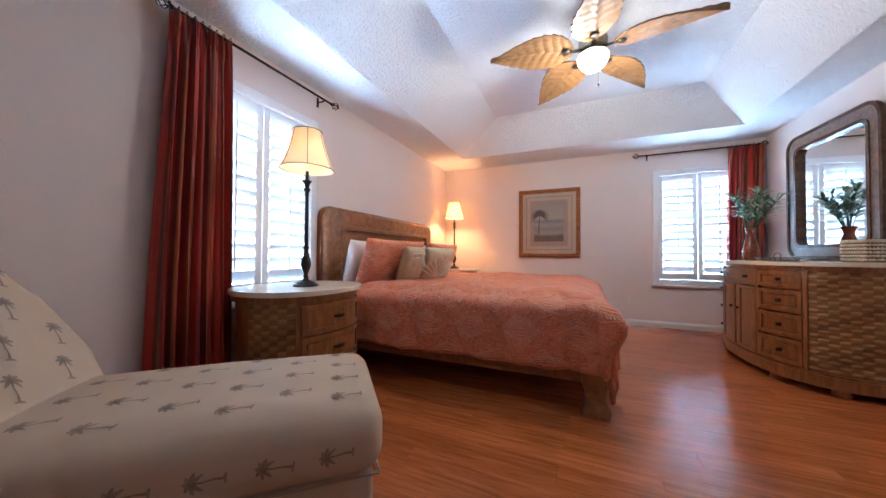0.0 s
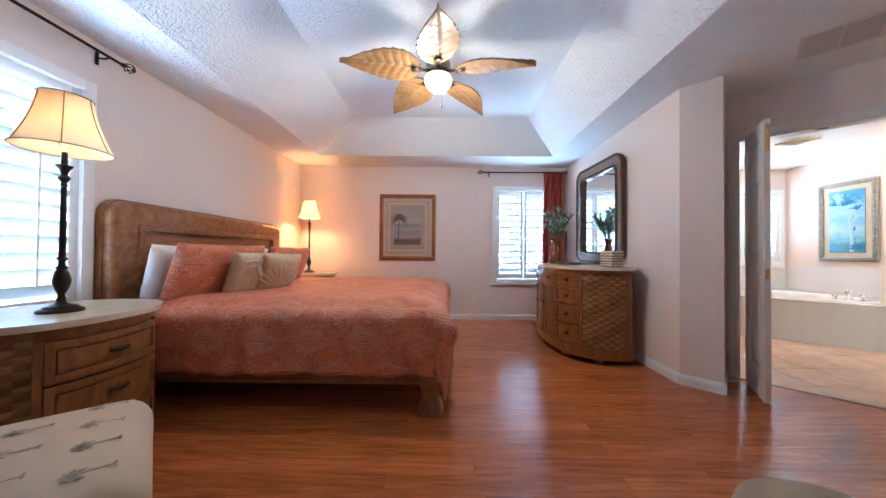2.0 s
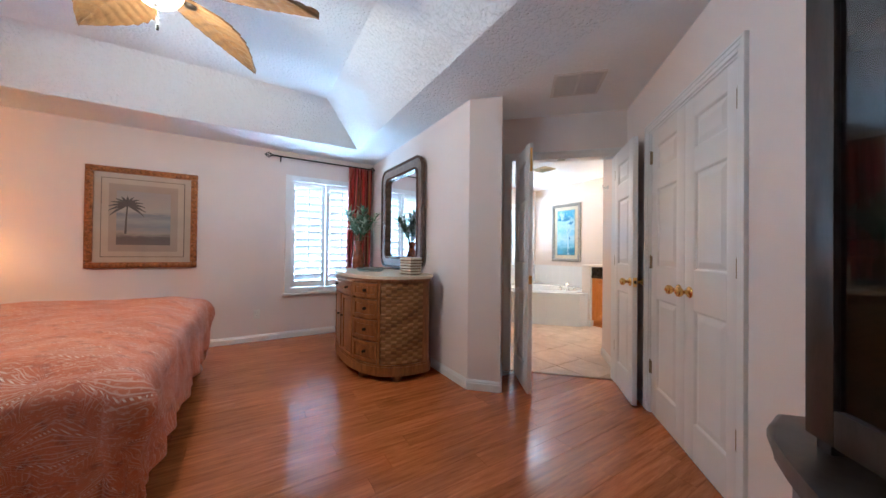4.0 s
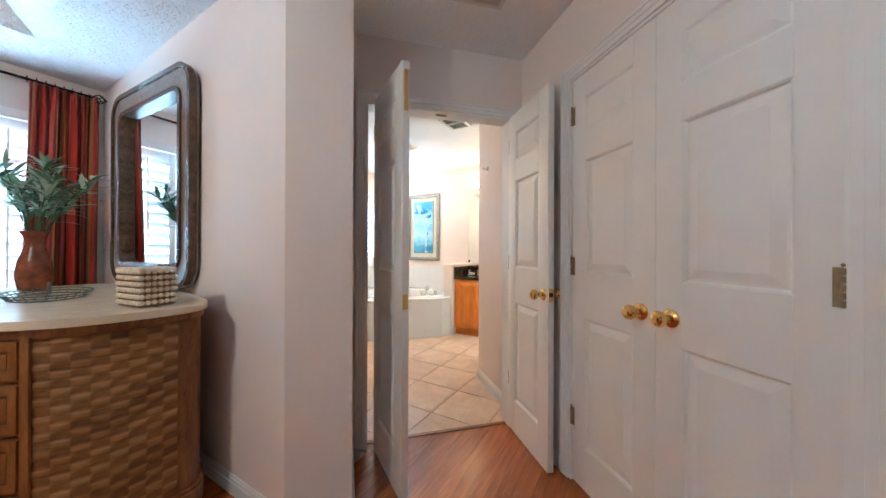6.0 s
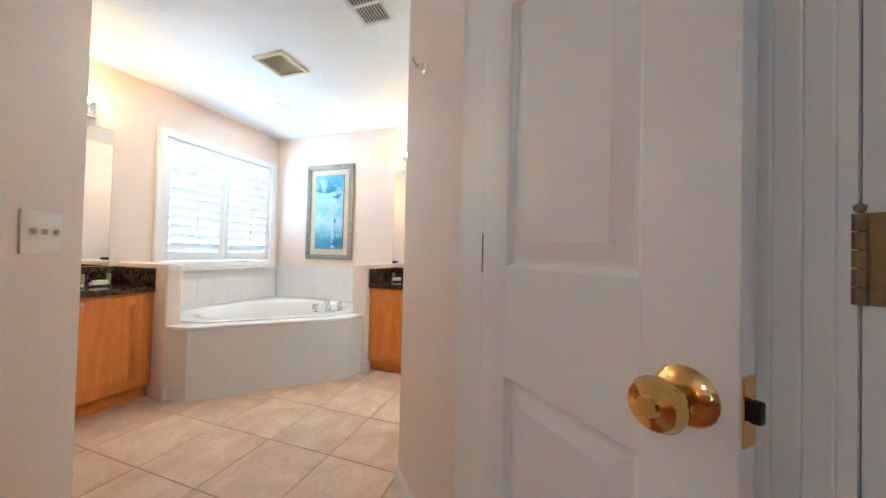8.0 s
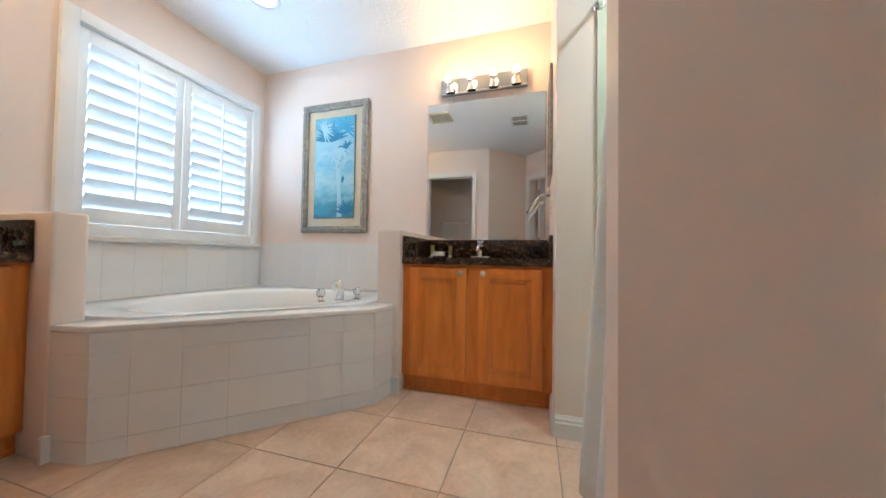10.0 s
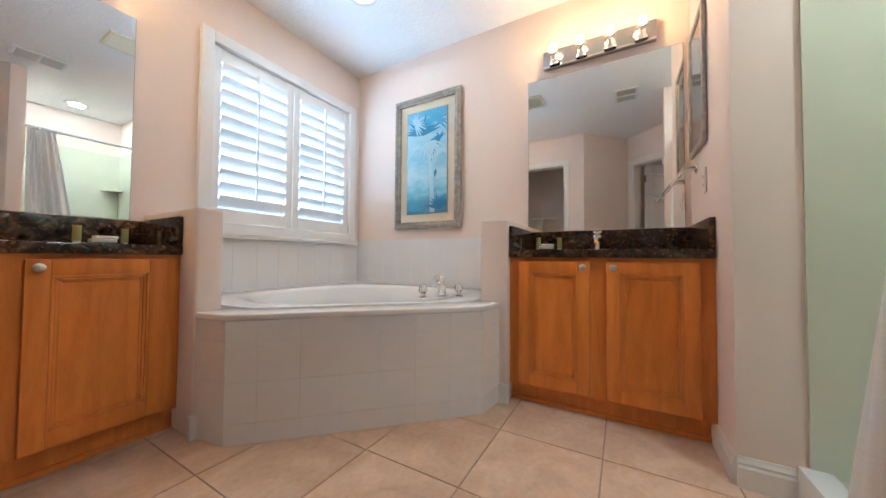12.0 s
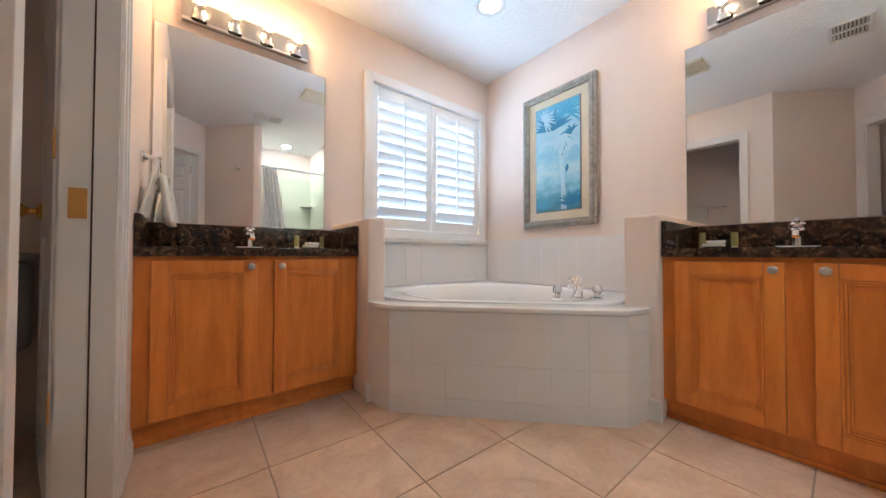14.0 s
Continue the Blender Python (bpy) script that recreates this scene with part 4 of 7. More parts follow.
# dresser, turned to face -x
DA, DB, DN = 0.54, 0.735, 2.7
DK = 0.17
dresser = thing("dresser", pose(2.945, 4.93, 0, 0, 0, 180), "honey-brown bow-front dresser with woven end panels and stone top", "dresser")
part("body", bow_solid(DA, DB, DN, 0.10, 0.885, back=DK), DRESSWOOD, dresser, "", None, 40)
part("plinth", bow_solid(DA, DB, DN, 0.055, 0.135, 0.022, 0.008, back=DK), DRESSWOOD, dresser, "", None, 40)
part("waist_moulding", bow_solid(DA, DB, DN, 0.135, 0.150, 0.014, 0.004, back=DK), DRESSWOOD, dresser, "", None, 40)
part("cornice", bow_solid(DA, DB, DN, 0.872, 0.903, 0.020, 0.006, back=DK), DRESSWOOD, dresser, "", None, 40)
part("top", bow_solid(DA, DB, DN, 0.903, 0.932, 0.042, 0.009, back=DK), PALM_TOP, dresser, "cream stone top", None, 40)
for th in (-70, -28, 28, 70):
    p = super_pt(DA, DB, DN, th, -0.05)
    part("foot", L([(0, 0), (0.045, 0), (0.05, 0.012), (0.042, 0.03), (0.05, 0.056), (0, 0.056)], 16), DRESSWOOD, dresser, "", pose(p.x, p.y, 0), 50)
for s in (-1, 1):
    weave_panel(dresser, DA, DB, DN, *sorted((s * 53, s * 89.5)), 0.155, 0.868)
    part("post", bow(DA, DB, DN, *sorted((s * 50.5, s * 53)), 0.15, 0.872, 0.0, 0.018), DRESSWOOD, dresser)
    part("post", bow(DA, DB, DN, *sorted((s * 18.2, s * 20)), 0.15, 0.872, 0.0, 0.018), DRESSWOOD, dresser)
    for z0, z1 in ((0.735, 0.862), (0.555, 0.715), (0.365, 0.535), (0.165, 0.345)):
        bow_drawer(dresser, DA, DB, DN, *sorted((s * 20.4, s * 50)), z0, z1, (s * 36,), DRESSWOOD)
    bow_drawer(dresser, DA, DB, DN, *sorted((s * 0.4, s * 18)), 0.165, 0.715, (s * 2.0,), DRESSWOOD, name="cabinet_door", door=True)
bow_drawer(dresser, DA, DB, DN, -18, 18, 0.735, 0.862, (-9, 9), DRESSWOOD)

# ---- lamps ----
def table_lamp(m, h, shade_r, shade_top, z_shade, label, power):
    """A candlestick lamp of iron with a bell shade; origin at its foot."""
    root = thing("table_lamp", m, label, "lamp", "bedside lamps")
    zb = z_shade[0]
    base = [(0, 0), (0.078, 0), (0.082, 0.006), (0.074, 0.016), (0.060, 0.020), (0.058, 0.026), (0.040, 0.034), (0.024, 0.040), (0.016, 0.050), (0, 0.050)]
    part("foot", L(base, 28), BRONZE, root, "dark bronze foot", None, 40)
    k = zb - 0.06
    stem = [(0.014, 0.048), (0.018, 0.060), (0.013, 0.072), (0.012, 0.085), (0.020, 0.100), (0.030, 0.130), (0.033, 0.150), (0.026, 0.185), (0.017, 0.205), (0.024, 0.214), (0.014, 0.224),
            (0.012, 0.245), (0.021, 0.255), (0.012, 0.268), (0.013, 0.29), (0.011, 0.5), (0.010, k - 0.12), (0.015, k - 0.115), (0.010, k - 0.10), (0.020, k - 0.08), (0.024, k - 0.075), (0.012, k - 0.06),
            (0.018, k - 0.035), (0.028, k - 0.022), (0.030, k - 0.015), (0.012, k - 0.010), (0.010, k + 0.05), (0, k + 0.05)]
    part("stem", L(stem, 20), BRONZE, root, "", None, 40)
    bm = bmesh.new()
    rings = []
    seg = 48
    for i in range(13):
        s = i / 12
        r = shade_top + (shade_r - shade_top) * ((1 - s) ** 1.75 * 0.72 + (1 - s) * 0.28)
        z = zb + (z_shade[1] - zb) * s
        rings.append((r, z))
    inner = [(r - 0.002, z) for r, z in rings]
    lathe(bm, rings, seg)
    lathe(bm, inner, seg)
    part("shade", bm, SHADE, root, "cream bell-shaped fabric shade", None, 60)
    bm = bmesh.new()
    for r, z in (rings[0], rings[-1]):
        tube(bm, [((r + 0.001) * math.cos(2 * math.pi * i / 40), (r + 0.001) * math.sin(2 * math.pi * i / 40), z) for i in range(40)], 0.003, 6, True)
    for i in range(6):
        a = math.pi / 3 * i + 0.3
        tube(bm, [((r + 0.001) * math.cos(a), (r + 0.001) * math.sin(a), z) for r, z in rings], 0.0022, 5)
    part("piping", bm, plain("olive_piping", (0.20, 0.15, 0.06), 0.8), root, "dark piping on the shade's ribs")
    part("finial", L([(0.003, 0), (0.009, 0.004), (0.004, 0.012), (0.008, 0.02), (0, 0.032)], 12, (0, 0, z_shade[1] - 0.005)), BRONZE, root)
    part("harp", TB([(0, -0.02, zb + 0.02), (0, -0.05, zb + 0.1), (0, -0.03, z_shade[1] - 0.02), (0, 0, z_shade[1] - 0.004), (0, 0.03, z_shade[1] - 0.02), (0, 0.05, zb + 0.1), (0, 0.02, zb + 0.02)], 0.002, 6), BRASS, root)
    bulb = lamp("bulb_light", 'POINT', Matrix.Identity(4), power, (1.0, 0.42, 0.14), soft=0.05)
    bulb.parent = root
    bulb.matrix_basis = Matrix.Translation((0, 0, zb + (z_shade[1] - zb) * 0.40))
    return root


table_lamp(pose(-0.64, 2.72, 0.757), 1.05, 0.170, 0.092, (0.785, 1.045), "tall dark bronze candlestick lamp with a cream bell shade", 1.3)
table_lamp(pose(-0.79, 5.83, 0.757), 1.05, 0.150, 0.080, (0.800, 1.050), "dark bronze candlestick lamp, lit, with a white bell shade", 22.0)


# ---- curtains and rods ----
def curtain(m, w, h, label, seed, flare):
    bm = bmesh.new()
    rng = random.Random(seed)
    ph = [rng.random() * 6.28 for _ in range(5)]
    nu, nv = 150, 26

    def f(u, v):
        z = h * v
        tight = 1 - flare * v ** 1.4
        a = u * 2 * math.pi
        depth = 0.045 * (0.55 + 0.45 * (1 - v))
        y = depth * (math.sin(a * 7 + ph[0]) + 0.35 * math.sin(a * 15 + ph[1] + v) + 0.3 * math.sin(a * 3 + ph[2] + v * 1.5))
        if v > 0.95:
            y = y * 0.8 + 0.012 * math.sin(a * 26)
        x = (u - 0.5) * w * tight + 0.008 * math.sin(a * 11 + ph[3] + 2 * v) + 0.01 * math.sin(v * 4 + ph[4])
        return (x, y, z)

    grid(bm, nu, nv, f)
    cols = nv + 1
    root = thing("curtain", m, label, "curtain", "red striped curtains")
    ob = part("drape", bm, SILK, root, "", None, 80)
    at = ob.data.attributes.new("across", 'FLOAT', 'POINT')
    for i in range(len(ob.data.vertices)):
        at.data[i].value = (i // cols) / nu * 1.35
    s = ob.modifiers.new("thick", 'SOLIDIFY')
    s.thickness = 0.004
    ring = mesh_of(TB([(0.005 * math.cos(2 * math.pi * i / 14), 0.022 * math.cos(2 * math.pi * i / 14), 0.022 * math.sin(2 * math.pi * i / 14)) for i in range(14)], 0.0022, 5, True), "hook_ring", IRON, 60)
    for k in range(9):
        part("hook_ring", ring, None, root, "", Matrix.Translation(((k / 8 - 0.5) * w * (1 - flare), 0, h + 0.008)))
    return root


def rod(m, ln, label):
    """An iron rod along x, with cage finials and two brackets to the wall on +y."""
    root = thing("curtain_rod", m, label, "curtain rod", "curtain rods")
    part("pole", TB([(0, 0, 0), (ln, 0, 0)], 0.0095, 12), IRON, root)
    for x, s in ((0, -1), (ln, 1)):
        bm = bmesh.new()
        lathe(bm, [(0, 0), (0.013, 0.0), (0.015, 0.006), (0.009, 0.012), (0, 0.012)], 12)
        for k in range(6):
            a0 = math.pi / 3 * k
            tube(bm, [(0.033 * math.sin(math.pi * i / 9) * math.cos(a0 + i * 0.22), 0.033 * math.sin(math.pi * i / 9) * math.sin(a0 + i * 0.22), 0.010 + 0.078 * i / 9) for i in range(10)], 0.0034, 5)
        lathe(bm, [(0, 0.084), (0.006, 0.086), (0.007, 0.091), (0, 0.097)], 10)
        part("finial", bm, IRON, root, "twisted cage finial", pose(x, 0, 0, 0, 90 * s, 0), 50)
    for x in (0.09, ln - 0.09):
        bm = bmesh.new()
        box(bm, x - 0.008, x + 0.008, 0.068, 0.080, -0.055, 0.03, bevel=0.003)
        tube(bm, [(x, 0.07, -0.01), (x, 0.03, -0.016), (x, 0.0, -0.013)], 0.006, 8)
        part("bracket", bm, IRON, root)
    return root


rod(Matrix.Translation((XW + 0.08, 2.13, 2.345)) @ pose(0, 0, 0, 0, 0, 90), 1.22, "dark iron curtain rod with cage finials over the window")
rod(pose(1.82, YN - 0.08, 2.345), 1.24, "dark iron curtain rod with cage finials beside the corner")
curtain(Matrix.Translation((XW + 0.085, 2.275, 0.01)) @ pose(0, 0, 0, 0, 0, 90), 0.44, 2.325, "floor-length red and gold striped silk curtain", 3, 0.26)
curtain(pose(2.93, YN - 0.085, 0.01), 0.37, 2.325, "floor-length red and gold striped silk curtain behind the dresser", 7, 0.10)


# ---- ceiling fan ----
LEAF = wood("carved_leaf_wood", (0.19, 0.095, 0.034), (0.34, 0.190, 0.075), 0.45, (2, 8, 8), 4, 0.1)
FANM = plain("antique_cream_metal", (0.42, 0.36, 0.28), 0.42, 0.3, vary=0.15, scale=30)
fan = thing("ceiling_fan", pose(1.15, 3.85, UZ), "ceiling fan with five carved palm-leaf blades and lit glass bowl", "ceiling fan")
part("canopy", L([(0, 0.0), (0.075, 0.0), (0.078, -0.012), (0.070, -0.030), (0.066, -0.045), (0.045, -0.065), (0.020, -0.072), (0, -0.072)][::-1], 28), FANM, fan, "", None, 40)
part("downrod", L([(0.013, -0.17), (0.013, -0.06)], 14), BRONZE, fan)
part("motor", L([(0, -0.305), (0.060, -0.302), (0.095, -0.285), (0.105, -0.255), (0.100, -0.225), (0.070, -0.195), (0.040, -0.175), (0.022, -0.165), (0, -0.165)], 32), FANM, fan, "", None, 40)
bm = bmesh.new()
for k in range(18):
    a = 2 * math.pi * k / 18
    box(bm, -0.004, 0.004, 0.0, 0.006, -0.28, -0.21)
    for v in bm.verts[-8:]:
        v.co = Matrix.Rotation(a, 4, 'Z') @ (v.co + Vector((0, 0.098, 0)))
part("motor_ribs", bm, FANM, fan)
part("fitter", L([(0.0, -0.345), (0.080, -0.343), (0.098, -0.332), (0.100, -0.318), (0.070, -0.303), (0, -0.303)], 32), BRONZE, fan, "dark bronze light fitter", None, 40)
GLOBE = emit("lit_alabaster_glass", (1.0, 0.70, 0.34), 3.4)
gn = GLOBE.node_tree
gt = gn.nodes.new("ShaderNodeTexNoise")
gt.inputs["Scale"].default_value = 16.0
gt.inputs["Distortion"].default_value = 1.5
gr = gn.nodes.new("ShaderNodeValToRGB")
gr.color_ramp.elements[0].position, gr.color_ramp.elements[0].color = 0.35, (1.0, 0.58, 0.22, 1)
gr.color_ramp.elements[1].position, gr.color_ramp.elements[1].color = 0.62, (1.0, 0.80, 0.50, 1)
gn.links.new(gt.outputs["Fac"], gr.inputs["Fac"])
gn.links.new(gr.outputs["Color"], gn.nodes["Principled BSDF"].inputs["Emission Color"])
part("glass_bowl", L([(0, -0.455), (0.03, -0.453), (0.068, -0.438), (0.095, -0.412), (0.112, -0.380), (0.116, -0.350), (0.108, -0.335), (0, -0.335)], 32), GLOBE, fan, "glowing alabaster glass bowl", None, 60)
part("bowl_finial", L([(0, -0.478), (0.009, -0.474), (0.012, -0.466), (0.006, -0.460), (0.014, -0.454), (0, -0.450)], 14), BRONZE, fan, "", None, 50)
part("pull_chain", TB([(0.03, -0.10, -0.34), (0.031, -0.12, -0.36), (0.031, -0.122, -0.62)], 0.0014, 5), BRASS, fan)
part("chain_fob", L([(0, -0.655), (0.006, -0.650), (0.007, -0.635), (0.003, -0.62), (0, -0.618)], 10, (0.031, -0.122, 0)), BRONZE, fan)


def leaf_blade():
    """A carved leaf along +x with a midrib, veins and a toothed edge."""
    bm = bmesh.new()
    ln, nu, nv = 0.645, 60, 20

    def half(u):
        w = 0.148 * (math.sin(math.pi * min(1, u * 1.02) ** 0.72) ** 0.85 + 0.10 * (1 - u))
        saw = 1 + 0.10 * ((u * 9.0) % 1.0) * min(1, u * 4) - 0.04
        return max(0.006, w * saw)

    tops = []
    for s in (1, -1):
        def f(u, v):
            b = 2 * v - 1
            w = half(u)
            x = ln * u - 0.05 * abs(b) * math.sin(math.pi * u) * 0.4
            y = b * w
            vein = 0.011 * (abs(math.sin((u * 9.0 - abs(b) * 1.15) * math.pi)) ** 0.45 - 0.6)
            rib = 0.010 * math.exp(-(b * 9) ** 2)
            z = -0.020 * abs(b) ** 1.5 + 0.030 * math.sin(u * 2.6) - 0.03 * u * u
            edge = 1 - abs(b) ** 6
            return (x, y, z + s * (0.006 + (vein + rib) * edge))
        tops.append(grid(bm, nu, nv, f))
    a, b = tops
    for i in range(nu):
        bm.faces.new((a[i][0], a[i + 1][0], b[i + 1][0], b[i][0]))
        bm.faces.new((a[i][nv], a[i + 1][nv], b[i + 1][nv], b[i][nv]))
    for j in range(nv):
        bm.faces.new((a[0][j], a[0][j + 1], b[0][j + 1], b[0][j]))
        bm.faces.new((a[nu][j], a[nu][j + 1], b[nu][j + 1], b[nu][j]))
    return mesh_of(bm, "blade", LEAF, 25)


blade = leaf_blade()
bm = bmesh.new()
box(bm, 0.07, 0.21, -0.016, 0.016, -0.004, 0.004, bevel=0.003)
ball(bm, (0.205, 0, -0.006), 0.030, 0.034, 0.012)
iron = mesh_of(bm, "blade_iron", BRONZE, 40)
FAN0 = 55
for k in range(5):
    mb = pose(0, 0, -0.285, 0, 0, FAN0 + 72 * k)
    ob = part("blade", blade, None, fan, "carved wooden palm-leaf blade", mb @ Matrix.Translation((0.155, 0, 0.0)) @ pose(0, 0, 0, 13, 4, 0))
    part("blade_iron", iron, None, fan, "dark bronze blade arm", mb @ pose(0, 0, -0.004, 5, 3, 0))
lamp("fan_light", 'POINT', Matrix.Translation((1.15, 3.85, UZ - 0.52)), 26, (1.0, 0.80, 0.58), soft=0.10)

# ---- wall mirror over the dresser ----
FRAMEW = wood("brown_grey_wood", (0.13, 0.085, 0.062), (0.27, 0.19, 0.145), 0.28, (6, 6, 6), 4, 0.12)
BEAD = wood("umber_wood", (0.050, 0.026, 0.016), (0.13, 0.070, 0.042), 0.24, (6, 6, 6), 4, 0.08)
mir = thing("wall_mirror", pose(XE - 0.024, 5.075, 0.955, 0, 0, 2.5), "tall mirror in a broad dark brown rounded frame above the dresser", "mirror")


def rr_yz(w, h, r, n=8):
    return [(p[0], p[1] + h / 2) for p in rounded(w, h, r, n)]


part("frame", slab(rr_yz(1.05, 1.21, 0.13), -0.050, -0.004, 0.018, [(p[0], p[1] + 0.125) for p in rr_yz(0.80, 0.96, 0.06)]), FRAMEW, mir, "", None, 40)
part("inner_bead", slab([(p[0], p[1] + 0.102) for p in rr_yz(0.846, 1.006, 0.080)], -0.060, -0.010, 0.012, [(p[0], p[1] + 0.130) for p in rr_yz(0.79, 0.95, 0.06)]), BEAD, mir, "dark inner edge", None, 40)
part("outer_bead", slab(rr_yz(1.062, 1.222, 0.136), -0.062, -0.020, 0.013, [(p[0], p[1] + 0.024) for p in rr_yz(1.012, 1.172, 0.115)]), BEAD, mir, "dark rounded outer edge", None, 40)
part("glass", slab([(p[0], p[1] + 0.128) for p in rr_yz(0.795, 0.955, 0.06)], -0.020, -0.006), MIRR, mir, "silvered mirror glass")

# ---- framed print in the bedroom ----
GILT = plain("carved_gilt_wood", (0.33, 0.125, 0.034), 0.36, 0.45, vary=0.5, scale=45, bump=0.8, fine=60)
MAT1 = plain("taupe_mat_board", (0.40, 0.31, 0.24), 0.9, bump=0)
MAT2 = plain("cream_mat_board", (0.52, 0.41, 0.31), 0.9, bump=0)


def art_sea():
    n = Nodes("print_of_a_shore", 0.7)
    z = n.node("SeparateXYZ", Vector=n.pos).outputs["Z"]
    w = n.math('ADD', z, n.math('MULTIPLY', n.noise(9, 5, n.scaled(1, 1, 6)), 0.09))
    n.color(n.ramp(w, (0.0, (0.16, 0.12, 0.10)), (0.12, (0.13, 0.10, 0.09)), (0.17, (0.36, 0.30, 0.25)), (0.24, (0.24, 0.25, 0.26)), (0.30, (0.34, 0.33, 0.31)), (0.36, (0.22, 0.23, 0.25)), (0.40, (0.42, 0.37, 0.32)), (0.62, (0.36, 0.31, 0.28))))
    return n.m


def framed(m, w, h, fw, frame_mat, label, mats, art, art_box, depth=0.035, studs=True):
    """A framed print on a wall: x along it, -y towards the room, z up."""
    root = thing("framed_print", m, label, "framed print")
    bm = bmesh.new()
    for a, b in (((0, 0), (w, fw)), ((0, h - fw), (w, h)), ((0, fw), (fw, h - fw)), ((w - fw, fw), (w, h - fw))):
        box(bm, a[0], b[0], -depth, -0.004, a[1], b[1], bevel=fw * 0.16)
        ix = fw * 0.3
        if b[0] - a[0] > b[1] - a[1]:
            box(bm, a[0] + ix, b[0] - ix, -depth - 0.008, -depth, a[1] + fw * 0.35, b[1] - fw * 0.35, bevel=0.003)
        else:
            box(bm, a[0] + fw * 0.35, b[0] - fw * 0.35, -depth - 0.008, -depth, a[1] - ix, b[1] + ix, bevel=0.003)
    fr = part("frame", bm, frame_mat, root)
    if studs:
        bm = bmesh.new()
        nx, nz = int(w / 0.055), int(h / 0.055)
        for i in range(nx):
            for z in (fw * 0.5, h - fw * 0.5):
                ball(bm, ((i + 0.5) * w / nx, -depth - 0.006, z), 0.021, 0.010, fw * 0.36, 8, 6)
        for i in range(1, nz - 1):
            for x in (fw * 0.5, w - fw * 0.5):
                ball(bm, (x, -depth - 0.006, (i + 0.5) * h / nz), fw * 0.36, 0.010, 0.021, 8, 6)
        part("carving", bm, frame_mat, fr, "carved gilt leaves", None, 60)
    y = -0.010
    for k, (inset, mt) in enumerate(mats):
        part("mat", B(inset, w - inset, y - 0.004, y - 0.0005, inset, h - inset), mt, root)
        y -= 0.0045
    ax0, ax1, az0, az1 = art_box
    part("print", B(0, ax1 - ax0, -0.003, 0, 0, az1 - az0), art, root, "", Matrix.Translation((ax0, y - 0.001, az0)))
    for ob in root.children:
        if ob.name.startswith(("mat", "print")):
            glazed(ob.data.materials[0])
    return root, y


def glazed(material):
    """The gloss of picture glass over a printed sheet."""
    b = material.node_tree.nodes["Principled BSDF"]
    b.inputs["Coat Weight"].default_value = 1.0
    b.inputs["Coat Roughness"].default_value = 0.02


INK = plain("print_ink", (0.10, 0.085, 0.075), 0.8, bump=0)
LINE = plain("print_rule", (0.17, 0.12, 0.09), 0.8, bump=0)
pic, py = framed(pose(0.165, YN, 0.940), 0.90, 1.055, 0.062, GILT, "palm and shore print in a carved gilt frame", [(0.05, MAT2), (0.115, LINE), (0.122, MAT2), (0.175, MAT1)], art_sea(), (0.235, 0.665, 0.245, 0.81))


def palm_ink(x, z, trunk, r, y, seed, material):
    """A palm as flat ink on a print."""
    bm = bmesh.new()
    rng = random.Random(seed)
    top = (x + 0.012, z + trunk)
    pts = [(x, y, z), (x + 0.004, y, z + trunk * 0.5), (top[0], y, top[1])]
    tube(bm, pts, [0.010, 0.007, 0.006], 6)
    for k in range(13):
        a = radians(-25 + k * 230 / 12)
        q = []
        for i in range(6):
            s = i / 5
            q.append((top[0] + r * s * math.cos(a), y, top[1] + r * s * math.sin(a) - 0.35 * r * s * s))
        tube(bm, q, [0.003 + 0.010 * math.sin(math.pi * min(1, 0.1 + i / 5)) for i in range(6)], 5)
    for v in bm.verts:
        v.co.y = y + (v.co.y - y) * 0.05
    return bm


part("printed_palm", palm_ink(0.305, 0.36, 0.30, 0.145, py - 0.005, 2, INK), INK, pic, "dark printed palm")

# ---- chaise longue ----
chaise = thing("chaise_longue", pose(0.24, 2.27, 0, 0, 0, 43), "cream upholstered chaise longue printed with small palm trees", "chaise longue")


def soft_box(x0, x1, y0, y1, z0, z1, r, puff=0.0, seg=5):
    bm = bmesh.new()
    box(bm, x0, x1, y0, y1, z0, z1)
    bmesh.ops.bevel(bm, geom=bm.edges[:], offset=r, segments=seg, profile=0.5, affect='EDGES', clamp_overlap=True)
    bmesh.ops.subdivide_edges(bm, edges=[e for e in bm.edges if e.calc_length() > 0.15], cuts=8, use_grid_fill=True)
    for v in bm.verts:
        if v.co.z > z1 - 0.001:
            a = (v.co.x - x0) / (x1 - x0)
            b = (v.co.y - y0) / (y1 - y0)
            v.co.z += puff * (math.sin(math.pi * a) * math.sin(math.pi * b)) ** 0.6 + 0.004 * noise.noise(v.co * 5)
    return bm


SEATZ = 0.50
part("base", soft_box(-1.62, -0.035, -0.315, 0.315, 0.0, 0.27, 0.03), CREAM, chaise)
part("seat_cushion", soft_box(-1.30, 0.0, -0.34, 0.34, 0.245, SEATZ - 0.02, 0.085, 0.02), CREAM, chaise)
bm = bmesh.new()
prof = [(-1.66, 0.02), (-1.20, 0.20), (-1.02, 0.46), (-1.10, 0.58), (-1.26, 0.80), (-1.36, 0.93), (-1.46, 0.99), (-1.57, 0.95), (-1.66, 0.80), (-1.70, 0.40)]
prism(bm, [(x, z) for x, z in prof], -0.33, 0.33)
bm.transform(Matrix(((1, 0, 0, 0), (0, 0, 1, 0), (0, 1, 0, 0), (0, 0, 0, 1))))
bmesh.ops.bevel(bm, geom=bm.edges[:], offset=0.05, segments=4, profile=0.5, affect='EDGES', clamp_overlap=True)
part("backrest", bm, CREAM, chaise, "rolled sloping back", None, 60)
bm = bmesh.new()
